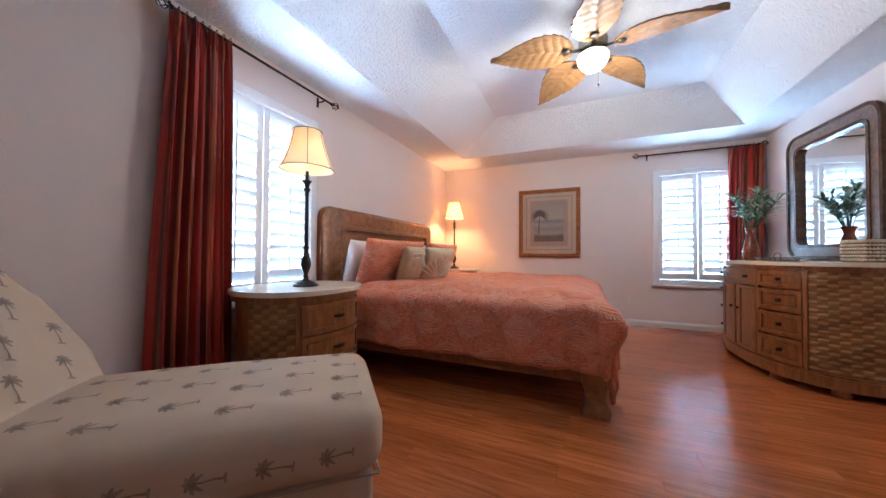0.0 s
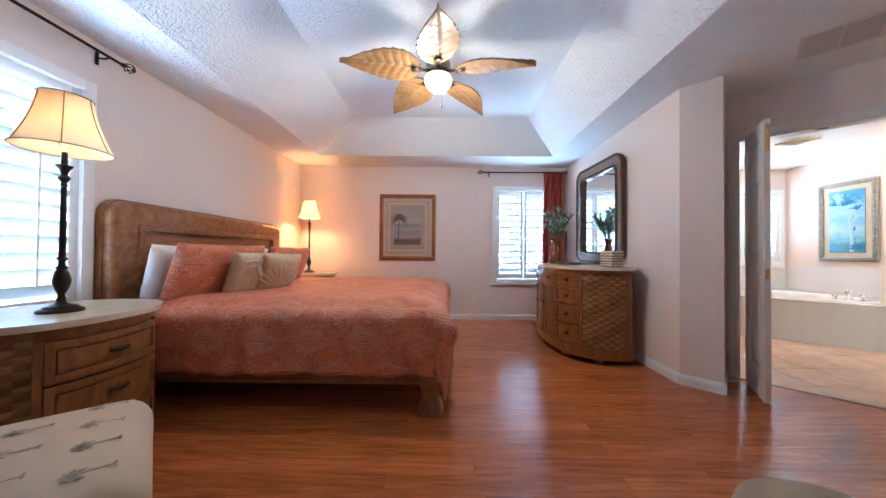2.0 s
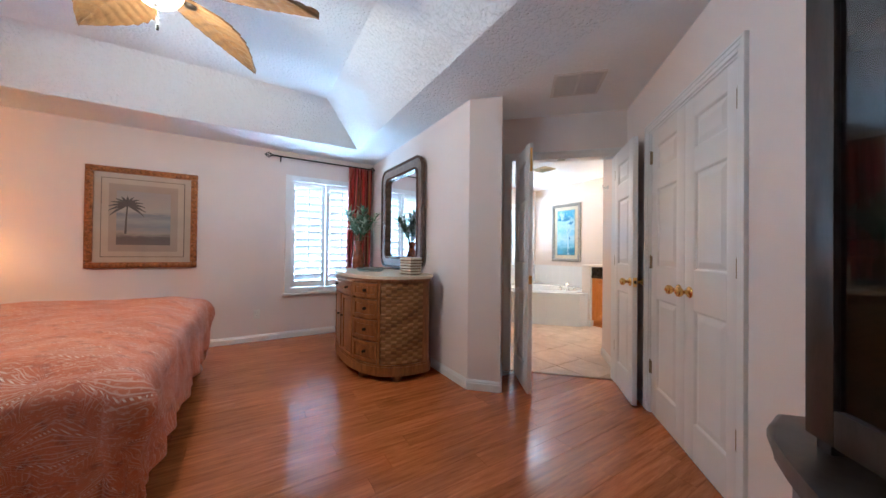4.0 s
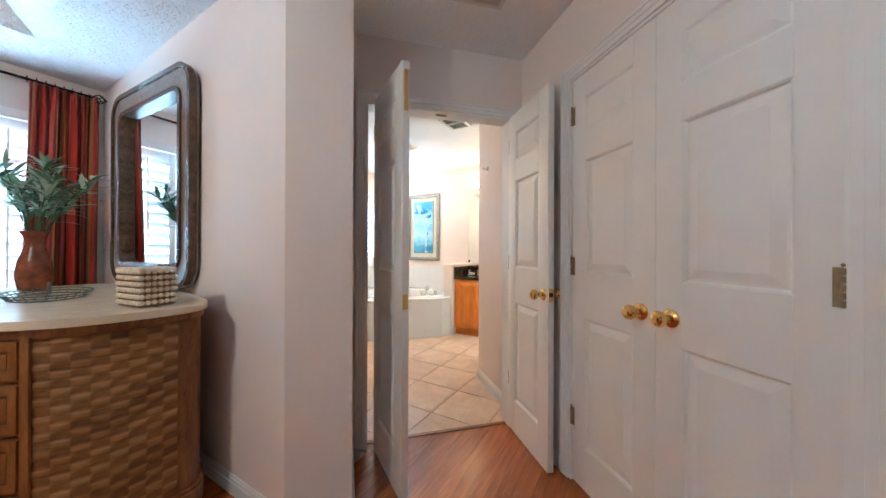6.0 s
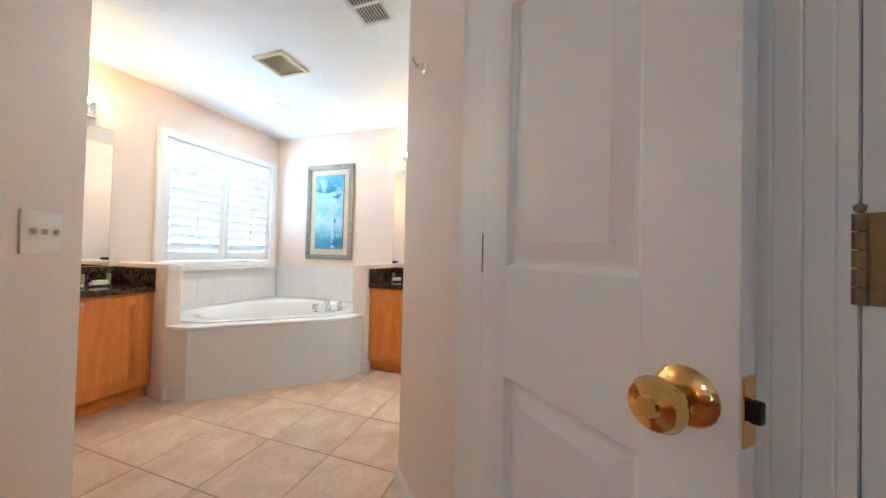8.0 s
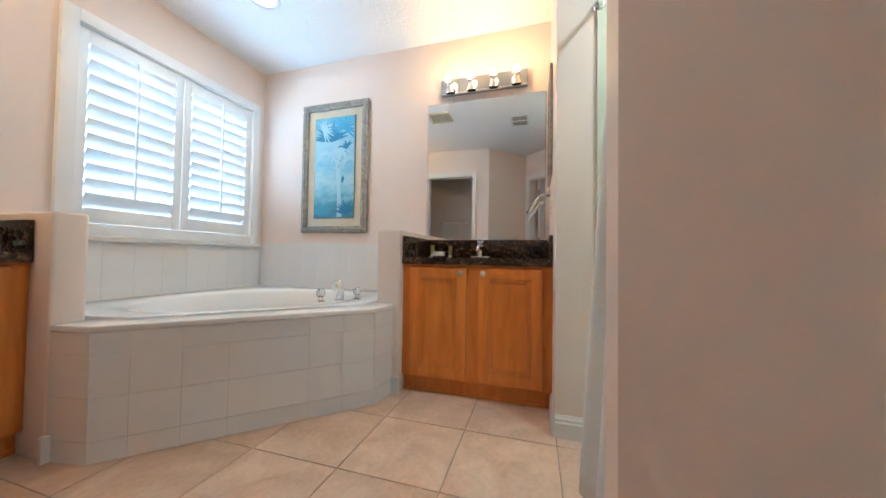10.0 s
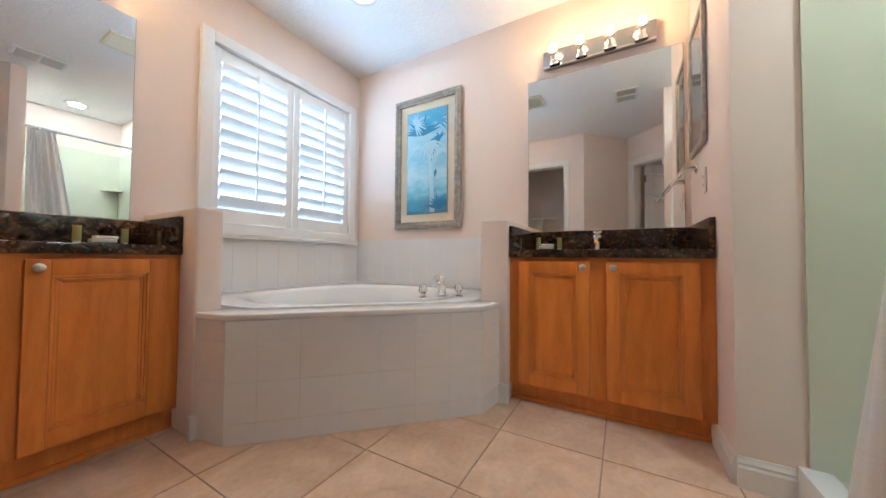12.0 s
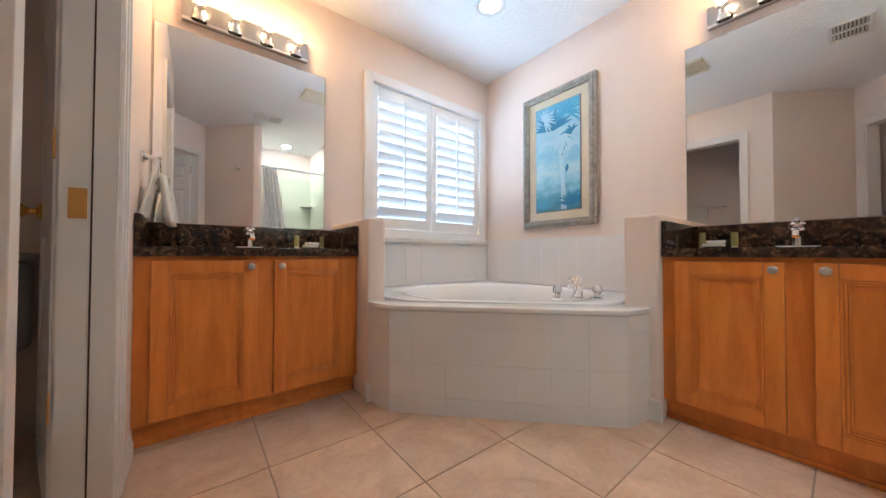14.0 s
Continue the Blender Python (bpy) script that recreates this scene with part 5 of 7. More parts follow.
for y in (-0.322, 0.322):
    tube(bm, [(-1.3, y, 0.262), (-0.02, y, 0.262)], 0.006, 6)
tube(bm, [(-0.022, -0.315, 0.262), (-0.022, 0.315, 0.262)], 0.006, 6)
# darker than the cream cloth: the seam's shade is put into the welt's colour
part("welt", bm, plain("shadowed_welt", (0.42, 0.33, 0.25), 0.9), chaise, "welt between seat and base, coloured as if in shade")


def palm_motif():
    """A small printed palm, flat in x-y, about 0.1 m tall along +x."""
    bm = bmesh.new()

    def strip(pts, w):
        rows = []
        for i, p in enumerate(pts):
            a = pts[max(0, i - 1)]
            b = pts[min(len(pts) - 1, i + 1)]
            d = Vector((b[0] - a[0], b[1] - a[1])).normalized()
            nrm = Vector((-d.y, d.x)) * w[i]
            rows.append((bm.verts.new((p[0] + nrm.x, p[1] + nrm.y, 0)), bm.verts.new((p[0] - nrm.x, p[1] - nrm.y, 0))))
        for r, s in zip(rows, rows[1:]):
            bm.faces.new((r[0], r[1], s[1], s[0]))
    strip([(-0.055, 0.002), (-0.03, 0.0), (0.0, 0.004), (0.022, 0.003)], [0.0045, 0.003, 0.0025, 0.003])
    strip([(-0.058, -0.014), (-0.055, 0.0), (-0.057, 0.016)], [0.002, 0.005, 0.002])
    for k in range(7):
        a = radians(-130 + k * 43)
        pts = [(0.024 + 0.030 * s * math.cos(a) - 0.010 * s * s, 0.003 + 0.030 * s * math.sin(a)) for s in (0, 0.35, 0.7, 1.0)]
        strip(pts, [0.002, 0.006, 0.005, 0.001])
    return mesh_of(bm, "palm_motif", PALM, 0)


motif = palm_motif()
rng = random.Random(11)


def stick_on(target, spots):
    """Lays printed motifs on a part along rays given in the thing's own frame."""
    bmt = bmesh.new()
    bmt.from_mesh(target.data)
    from mathutils import bvhtree
    tree = bvhtree.BVHTree.FromBMesh(bmt)
    for o, d, up in spots:
        hit, nrm, _, _ = tree.ray_cast(Vector(o), Vector(d))
        if hit is None:
            continue
        if nrm.dot(Vector(d)) > 0:
            nrm = -nrm
        u = Vector(up)
        ux = (u - nrm * u.dot(nrm)).normalized()
        uy = nrm.cross(ux)
        q = Matrix((ux, uy, nrm)).transposed().to_4x4()
        part("palm_motif", motif, None, target, "", Matrix.Translation(hit + nrm * 0.0025) @ q)
    bmt.free()


kids = {o.name.split(".")[0]: o for o in chaise.children}
spots = []
for i in range(7):
    for j in range(4):
        x = -0.13 - 0.165 * i
        y = -0.235 + 0.155 * j + (0.07 if i % 2 else 0.0)
        spots.append(((x, y, 1.2), (0, 0, -1), (-1, rng.uniform(-0.2, 0.2), 0)))
for i in range(7):
    spots.append(((-0.16 - 0.17 * i, -1, 0.355), (0, 1, 0), (-1, 0, rng.uniform(-0.2, 0.2))))
for j in range(3):
    spots.append(((1, -0.2 + 0.2 * j, 0.36), (-1, 0, 0), (0, -0.3, 1)))
stick_on(kids["seat_cushion"], spots)
spots = []
for i in range(4):
    for j in range(3):
        spots.append(((0.2, -0.22 + 0.2 * j + (0.08 if i % 2 else 0), 0.56 + 0.11 * i), (-1, 0, 0), (0, 0.35, 1)))
for i in range(3):
    spots.append(((-1.25 - 0.12 * i, -1, 0.40 + 0.14 * i), (0, 1, 0), (-0.5, 0, 1)))
stick_on(kids["backrest"], spots)
spots = [((-0.2 - 0.2 * i, -1, 0.15), (0, 1, 0), (-1, 0, 0.1)) for i in range(5)] + [((1, -0.18 + 0.2 * j, 0.14), (-1, 0, 0), (0, -0.3, 1)) for j in range(3)]
stick_on(kids["base"], spots)

# ---- round ottoman ----
otto = thing("ottoman", pose(2.22, 1.98, 0), "low round beige upholstered ottoman on the wood floor", "ottoman")
part("seat", L([(0, 0.06), (0.20, 0.06), (0.222, 0.08), (0.225, 0.28), (0.228, 0.33), (0.215, 0.372), (0.18, 0.392), (0.10, 0.40), (0, 0.402)], 40), plain("beige_suede", (0.42, 0.33, 0.24), 0.85, bump=0.2, fine=300), otto, "", None, 50)
for k in range(4):
    a = math.pi / 4 + math.pi / 2 * k
    part("leg", L([(0, 0), (0.016, 0), (0.022, 0.06), (0, 0.06)], 12), DARKWOOD, otto, "", pose(0.15 * math.cos(a), 0.15 * math.sin(a), 0))

# ---- dark hutch against the closet wall ----
hutch = thing("hutch", MC @ pose(2.54, 0.012, 0), "dark stained two-part hutch with a bowed base and glazed upper doors", "hutch")
hw, hd = 0.72, 0.50
poly = [(-hw, 0), (hw, 0), (hw, 0.30)] + [(hw - 2 * hw * i / 20, 0.30 + 0.20 * math.sin(math.pi * i / 20) ** 0.6) for i in range(1, 20)] + [(-hw, 0.30)]


def grow(k, dz):
    return [(x * k, y * (1 + dz)) for x, y in poly]


part("base", P(grow(0.94, -0.06), 0.06, 0.72), DARKWOOD, hutch, "", None, 40)
part("plinth", P(grow(0.96, -0.04), 0.0, 0.07, 0.006), DARKWOOD, hutch, "", None, 40)
part("worktop", P(poly, 0.72, 0.76, 0.012), DARKWOOD, hutch, "", None, 40)
for s in (-1, 1):
    part("knob", L([(0, 0), (0.008, 0), (0.006, 0.012), (0.016, 0.022), (0.017, 0.030), (0, 0.036)], 16), BLACK, hutch, "black knob", pose(s * 0.30, 0.43, 0.62, -90, 0, 0), 50)
uw, ud = 0.57, 0.33
bm = bmesh.new()
box(bm, -uw, -uw + 0.03, 0, ud, 0.76, 2.02)
box(bm, uw - 0.03, uw, 0, ud, 0.76, 2.02)
box(bm, -uw + 0.03, uw - 0.03, 0, 0.02, 0.76, 2.02)
for z in (0.76, 1.15, 1.55, 1.99):
    box(bm, -uw + 0.03, uw - 0.03, 0.02, ud - 0.03, z, z + 0.03)
part("upper_case", bm, DARKWOOD, hutch)
part("cornice", B(-uw - 0.04, uw + 0.04, 0, ud + 0.05, 2.02, 2.10, bevel=0.015), DARKWOOD, hutch)
for s in (-1, 1):
    x0, x1 = sorted((s * 0.004, s * (uw - 0.002)))
    bm = bmesh.new()
    for a, b in (((x0, 0.79), (x0 + 0.06, 2.01)), ((x1 - 0.06, 0.79), (x1, 2.01)), ((x0 + 0.06, 0.79), (x1 - 0.06, 0.86)), ((x0 + 0.06, 1.95), (x1 - 0.06, 2.01))):
        box(bm, a[0], b[0], ud, ud + 0.022, a[1], b[1], bevel=0.003)
    dr = part("glazed_door", bm, DARKWOOD, hutch)
    part("pane", B(x0 + 0.055, x1 - 0.055, ud + 0.008, ud + 0.012, 0.85, 1.96), GLASS, dr)
    bm = bmesh.new()
    ball(bm, (s * 0.03, ud + 0.035, 1.35), 0.012)
    part("knob", bm, BLACK, dr)

# ---- things on the dresser ----
TERRA = plain("russet_glazed_ceramic", (0.20, 0.050, 0.022), 0.25, vary=0.5, scale=14, bump=0.1)
vase = thing("vase", pose(2.72, 5.50, 0.932), "russet glazed vase with a flared lip on the dresser", "vase")
part("body", L([(0, 0), (0.055, 0), (0.062, 0.01), (0.072, 0.06), (0.074, 0.10), (0.062, 0.17), (0.042, 0.235), (0.036, 0.27), (0.044, 0.31), (0.058, 0.335), (0.054, 0.337), (0.034, 0.29), (0.030, 0.25), (0, 0.24)], 32), TERRA, vase, "", None, 50)
n = Nodes("variegated_leaf", 0.5)
n.color(n.ramp(n.math('ADD', n.math('MULTIPLY', n.node("NewGeometry").outputs["Random Per Island"], 0.7), n.math('MULTIPLY', n.noise(30, 3), 0.3)), (0.12, (0.06, 0.15, 0.07)), (0.40, (0.16, 0.28, 0.15)), (0.70, (0.52, 0.60, 0.45))))
FOLI = n.m
plant = thing("plant_arrangement", pose(2.72, 5.50, 1.19), "arrangement of long variegated green leaves in the russet vase", "plant")
rng = random.Random(4)
stems = bmesh.new()
leaves = bmesh.new()
for k in range(17):
    a = rng.uniform(0, 6.28)
    tilt = rng.uniform(0.08, 0.55)
    ln = rng.uniform(0.30, 0.46)
    tip = Vector((math.sin(tilt) * math.cos(a) * ln, math.sin(tilt) * math.sin(a) * ln, math.cos(tilt) * ln))
    mid = tip * 0.5 + Vector((0, 0, 0.03))
    tube(stems, [(0.012 * math.cos(a), 0.012 * math.sin(a), 0), mid, tip], 0.003, 5)
    for j in range(20):
        s = 0.42 + 0.6 * j / 16
        base = Vector((0, 0, 0)).lerp(tip, min(s, 1.0)) + Vector((0, 0, 0.03 * (1 - s)))
        b = rng.uniform(0, 6.28)
        el = rng.uniform(-0.1, 0.9)
        d = (Vector((math.cos(b) * math.cos(el), math.sin(b) * math.cos(el), math.sin(el))) + tip.normalized() * 0.35).normalized()
        l2 = rng.uniform(0.09, 0.16)
        side = d.cross(Vector((0, 0, 1)))
        side.normalize()
        w = rng.uniform(0.008, 0.013)
        rows = []
        for i in range(5):
            q = i / 4
            p = base + d * l2 * q + Vector((0, 0, -0.035 * q * q))
            ww = w * math.sin(math.pi * (0.12 + 0.86 * q)) + 0.0008
            rows.append((leaves.verts.new(p - side * ww), leaves.verts.new(p + Vector((0, 0, -0.002))), leaves.verts.new(p + side * ww)))
        for r, s3 in zip(rows, rows[1:]):
            leaves.faces.new((r[0], r[1], s3[1], s3[0]))
            leaves.faces.new((r[1], r[2], s3[2], s3[1]))
part("stalk", stems, plain("green_stem", (0.06, 0.12, 0.04), 0.6), plant)
part("leaves", leaves, FOLI, plant, "long narrow green and cream leaves", None, 60)

CANE = plain("brown_cane", (0.20, 0.11, 0.05), 0.8, vary=0.2, scale=50, bump=0.2)
STRAW = plain("pale_straw", (0.66, 0.56, 0.42), 0.8, vary=0.25, scale=60, bump=0.3)
bx = thing("woven_box", pose(2.87, 4.33, 0.932, 0, 0, 8), "small pale straw box with raised bands on the dresser", "box")
bm = bmesh.new()
box(bm, -0.06, 0.06, -0.085, 0.085, 0.004, 0.155, bevel=0.006)
part("core", bm, CANE, bx)
for k in range(6):
    bm = bmesh.new()
    z = 0.012 + k * 0.025
    for i in range(9):
        y = -0.085 + (i + (0.5 if k % 2 else 0)) * 0.0195
        ball(bm, (-0.061, min(0.08, y), z + 0.009), 0.007, 0.0105, 0.0095, 8, 6)
        ball(bm, (0.061, min(0.08, y), z + 0.009), 0.007, 0.0105, 0.0095, 8, 6)
    for i in range(6):
        x = -0.055 + i * 0.021
        ball(bm, (x, -0.086, z + 0.009), 0.0105, 0.007, 0.0095, 8, 6)
        ball(bm, (x, 0.086, z + 0.009), 0.0105, 0.007, 0.0095, 8, 6)
    part("woven_band", bm, STRAW, bx, "", None, 60)
part("lid", B(-0.064, 0.064, -0.090, 0.090, 0.150, 0.160, bevel=0.003), STRAW, bx)

tray = thing("wire_tray", pose(2.70, 4.98, 0.932, 0, 0, 80), "shallow oval wire tray holding folded paper on the dresser", "tray")
bm = bmesh.new()
for r, z in ((0.20, 0.006), (0.215, 0.018), (0.235, 0.030)):
    tube(bm, [(r * math.cos(2 * math.pi * i / 36), 0.62 * r * math.sin(2 * math.pi * i / 36), z) for i in range(36)], 0.0028, 5, True)
for i in range(28):
    a = 2 * math.pi * i / 28
    tube(bm, [(0.19 * math.cos(a), 0.62 * 0.19 * math.sin(a), 0.005), (0.237 * math.cos(a), 0.62 * 0.237 * math.sin(a), 0.032)], 0.0018, 5)
for y in (-0.08, -0.04, 0, 0.04, 0.08):
    tube(bm, [(-0.18, y, 0.005), (0.18, y, 0.005)], 0.0018, 5)
part("wire", bm, plain("verdigris_wire", (0.10, 0.12, 0.095), 0.5, 0.6), tray)
part("handle", TB([(-0.09, 0, 0.012), (-0.085, 0, 0.06), (-0.03, 0, 0.075), (0.04, 0, 0.07), (0.085, 0, 0.05), (0.09, 0, 0.012)], 0.004, 6), plain("grey_wire", (0.16, 0.16, 0.14), 0.5, 0.5), tray)

# ---- small fixed things in the bedroom ----
IVORY = plain("ivory_plastic", (0.78, 0.74, 0.68), 0.35, bump=0)


def outlet(m, label, rocker=False, gangs=1):
    root = thing("wall_outlet" if not rocker else "light_switch", m, label, "outlet" if not rocker else "light switch")
    w = 0.07 + 0.046 * (gangs - 1)
    part("cover_plate", B(-w / 2, w / 2, -0.006, 0, -0.057, 0.057, bevel=0.003), IVORY, root)
    for k in range(gangs):
        x = (k - (gangs - 1) / 2) * 0.046
        if rocker:
            part("toggle", B(x - 0.005, x + 0.005, -0.018, -0.006, -0.004, 0.012, bevel=0.002), IVORY, root)
        else:
            for z in (-0.02, 0.02):
                bm = bmesh.new()
                prism(bm, [(x + p[0], z + p[1]) for p in rounded(0.034, 0.028, 0.010, 4)], 0.006, 0.008)
                bm.transform(Matrix(((1, 0, 0, 0), (0, 0, -1, 0), (0, 1, 0, 0), (0, 0, 0, 1))))
                ob = part("socket", bm, IVORY, root)
                bm = bmesh.new()
                for dx in (-0.007, 0.007):
                    box(bm, x + dx - 0.001, x + dx + 0.001, -0.0086, -0.0078, z - 0.004, z + 0.005)
                part("slots", bm, BLACK, ob)
    return root


outlet(pose(1.668, YN, 0.34), "ivory wall outlet on the peach bedroom wall")
outlet(Matrix.Translation((4.125, 4.425, 1.115)) @ pose(0, 0, 0, 0, 0, 45), "ivory three-toggle light switch beside the bathroom entry", True, 3)


stop = thing("door_stop", pose(3.60, 3.895, 0.048, 0, 0, 45), "small spring door stop on the white baseboard", "door stop")
part("spring", TB([(0.0055 * math.cos(i * 0.9), -0.016 - 0.0009 * i, 0.0055 * math.sin(i * 0.9)) for i in range(64)], 0.0014, 5), CHROME, stop, "", None, 60)
part("tip", L([(0, 0), (0.008, 0), (0.009, 0.006), (0.007, 0.012), (0, 0.013)], 14), IVORY, stop, "white rubber tip", pose(0, -0.072, 0, 90, 0, 0), 50)

SLATM = plain("grey_grille_slat", (0.58, 0.55, 0.53), 0.6, bump=0)


def vent(m, w, h, cols, slats, label, material, depth=0.012, dark=True):
    """A ceiling grille hanging below z = 0."""
    root = thing("air_vent", m, label, "air vent")
    bm = bmesh.new()
    f = 0.022
    box(bm, -w / 2, w / 2, -h / 2, -h / 2 + f, -depth, 0, bevel=0.003)
    box(bm, -w / 2, w / 2, h / 2 - f, h / 2, -depth, 0, bevel=0.003)
    box(bm, -w / 2, -w / 2 + f, -h / 2 + f, h / 2 - f, -depth, 0, bevel=0.003)
    box(bm, w / 2 - f, w / 2, -h / 2 + f, h / 2 - f, -depth, 0, bevel=0.003)
    for c in range(1, cols):
        x = -w / 2 + w * c / cols
        box(bm, x - 0.008, x + 0.008, -h / 2 + f, h / 2 - f, -depth, 0)
    part("frame", bm, material, root)
    # flat sheet behind the slats; its dark grey paints the shade inside the opening
    part("duct", B(-w / 2 + f, w / 2 - f, -h / 2 + f, h / 2 - f, -0.002, 0.0), plain("duct_shade_grey", (0.16, 0.15, 0.14), 0.9) if dark else material, root)
    sl = mesh_of(B(-w / 2 + f, w / 2 - f, -0.0066, 0.0066, -0.0012, 0.0012), "slat", SLATM if dark else material, 0)
    for i in range(slats):
        y = -h / 2 + f + (h - 2 * f) * (i + 0.5) / slats
        part("slat", sl, None, root, "", Matrix.Translation((0, y, -depth * 0.6)) @ pose(0, 0, 0, 35, 0, 0))
    return root


GRILLE = plain("greyed_white_enamel", (0.66, 0.62, 0.59), 0.45, bump=0)
vent(pose(3.69, 3.17, TOP, 0, 0, 45) @ pose(0, 0, 0, 0, 0, 90), 0.36, 0.33, 2, 18, "two-part return-air grille on the ceiling", GRILLE)

# ---- bathroom materials ----
WTILE = Nodes("white_glazed_tile", 0.12)
WTILE.color(WTILE.ramp(WTILE.noise(3, 3), (0.3, (0.82, 0.80, 0.79)), (0.7, (0.86, 0.845, 0.84))))
WTILE.bump(WTILE.noise(14, 2), 0.03, 0.003)
WTILE = WTILE.m
WGROUT = plain("pale_grout", (0.80, 0.77, 0.74), 0.8, bump=0.1)
ACRYL = plain("white_acrylic", (0.82, 0.82, 0.82), 0.10, vary=0.01, bump=0)
PORC = plain("white_porcelain", (0.82, 0.81, 0.79), 0.08, vary=0.01, bump=0)


def granite():
    n = Nodes("dark_speckled_granite", 0.10)
    a = n.node("TexVoronoi", Vector=n.pos, Scale=120.0)
    b = n.noise(28, 6, distortion=1.0)
    c1 = n.ramp(b, (0.35, (0.010, 0.008, 0.007)), (0.52, (0.040, 0.024, 0.016)), (0.68, (0.14, 0.080, 0.045)))
    sp = n.ramp(a.outputs["Color"], (0.80, (0, 0, 0)), (0.92, (1, 1, 1)))
    n.color(n.mix(n.math('MULTIPLY', sp, 0.55), c1, (0.24, 0.17, 0.11)))
    return n.m


GRAN = granite()
CURT = shade_cloth("white_shower_cloth", (0.95, 0.95, 0.95), 0.22)
SURR = plain("pale_shower_panel", (0.66, 0.68, 0.56), 0.22, vary=0.02, bump=0)
TOWEL = plain("white_terry", (0.78, 0.76, 0.72), 0.95, vary=0.06, scale=30, bump=0.9, fine=260)
BULB = emit("clear_bulb_glow", (1.0, 0.54, 0.21), 185.0)
DISC = emit("lit_lens", (1.0, 0.95, 0.88), 4.0)

# ---- half walls ----
for nm, r, lab in (("half_wall_1", (5.175, 5.28, 5.69, BY), "peach half wall between vanity and tub"), ("half_wall_2", (6.15, BX, 4.66, 4.81), "peach half wall between tub and second vanity")):
    bm = bmesh.new()
    box(bm, r[0], r[1], r[2], r[3], 0, 0.965)
    bmesh.ops.bevel(bm, geom=[e for e in bm.edges if min(v.co.z for v in e.verts) > 0.9 or abs(e.verts[0].co.z - e.verts[1].co.z) > 0.5], offset=0.012, segments=3, profile=0.5, affect='EDGES')
    setting(nm, bm, PAINT_B, lab, 40)
box_l = B(5.158, 5.186, 5.664, 5.690, 0, 0.10, bevel=0.004)
setting("baseboard", box_l, TRIM, "white moulded baseboard")
setting("baseboard", B(6.136, 6.150, 4.648, 4.701, 0, 0.10, bevel=0.004), TRIM, "white moulded baseboard")

# ---- corner tub ----
tub = thing("corner_tub", pose(5.95, 5.50, 0), "white corner bathtub set in a tiled deck below the window", "bathtub")
MT = Matrix.Translation((-5.95, -5.50, 0))
FRONT = [(5.182, 5.688), (5.212, 5.512), (5.978, 4.728), (6.148, 4.702)]
OUT = FRONT + [(6.148, 4.812), (BX - 0.01, 4.812), (BX - 0.01, BY - 0.01), (5.282, BY - 0.01), (5.282, 5.688)]
CT = Vector((5.97, 5.52))


def ray_out(poly, a):
    """Distance from the tub's middle to an outline along an angle."""
    d = Vector((math.cos(a), math.sin(a)))
    best = 9.0
    for p, q in zip(poly, poly[1:] + poly[:1]):
        p, q = Vector(p) - CT, Vector(q) - CT
        e = q - p
        den = d.x * e.y - d.y * e.x
        if abs(den) < 1e-9:
            continue
        t = (p.x * e.y - p.y * e.x) / den
        s = (p.x * d.y - p.y * d.x) / den
        if t > 0 and -1e-6 <= s <= 1 + 1e-6:
            best = min(best, t)
    return best


INNER = [(5.30, 5.70), (5.32, 5.53), (5.985, 4.86), (6.14, 4.83), (BX - 0.03, 4.83), (BX - 0.03, BY - 0.03), (5.30, BY - 0.03)]


def loft(loops, seg=96):
    bm = bmesh.new()
    rows = []
    for f in loops:
        rows.append([bm.verts.new(f(2 * math.pi * i / seg)) for i in range(seg)])
    for a, b in zip(rows, rows[1:]):
        for i in range(seg):
            bm.faces.new((a[i], a[(i + 1) % seg], b[(i + 1) % seg], b[i]))
    return bm, rows


def basin(frac, z, rnd):
    def f(a):
        r = ray_out(INNER, a)
        o = Vector((math.cos(a), math.sin(a)))
        diag = Vector((R2, R2))
        el = 0.54 / math.sqrt((o.dot(diag) / 0.92) ** 2 + (o.cross(diag) / 1.14) ** 2)
        rr = (r * (1 - rnd) + min(r, el) * rnd) * frac
        return (CT.x + rr * o.x, CT.y + rr * o.y, z)
    return f


bm, rows = loft([basin(1.0, 0.515, 0), basin(0.998, 0.532, 0), basin(0.97, 0.536, 0), basin(0.95, 0.537, 0.6), basin(0.97, 0.535, 1.0), basin(0.93, 0.520, 1.0), basin(0.88, 0.42, 1.0), basin(0.80, 0.24, 1.0), basin(0.70, 0.16, 1.0), basin(0.30, 0.145, 1.0)])
bm.faces.new(rows[-1])
part("basin", bm, ACRYL, tub, "white acrylic basin", MT, 60)
part("surround_core", P([(p[0] * 0.996 + CT.x * 0.004, p[1] * 0.996 + CT.y * 0.004) for p in OUT], 0, 0.12), WGROUT, tub, "", MT)
bm = bmesh.new()
for p, q in zip(FRONT, FRONT[1:]):
    d = (Vector(q) - Vector(p)).normalized()
    nrm = Vector((-d.y, d.x))
    k = [Vector(p), Vector(q), Vector(q) + nrm * 0.05, Vector(p) + nrm * 0.05]
    prism(bm, [tuple(v) for v in k], 0, 0.494)
part("panel_backing", bm, WGROUT, tub, "", MT)
bm = bmesh.new()
lip = [(5.177, 5.688), (5.207, 5.509), (5.976, 4.722), (6.148, 4.697), (6.148, 4.84), (5.99, 4.90), (5.34, 5.56), (5.30, 5.688)]
prism(bm, lip, 0.494, 0.522, 0.007)
part("deck_ledge", bm, WTILE, tub, "white tiled ledge", MT, 40)
rows_z = [(0.0, 0.083), (0.083, 0.247), (0.247, 0.412), (0.412, 0.494)]
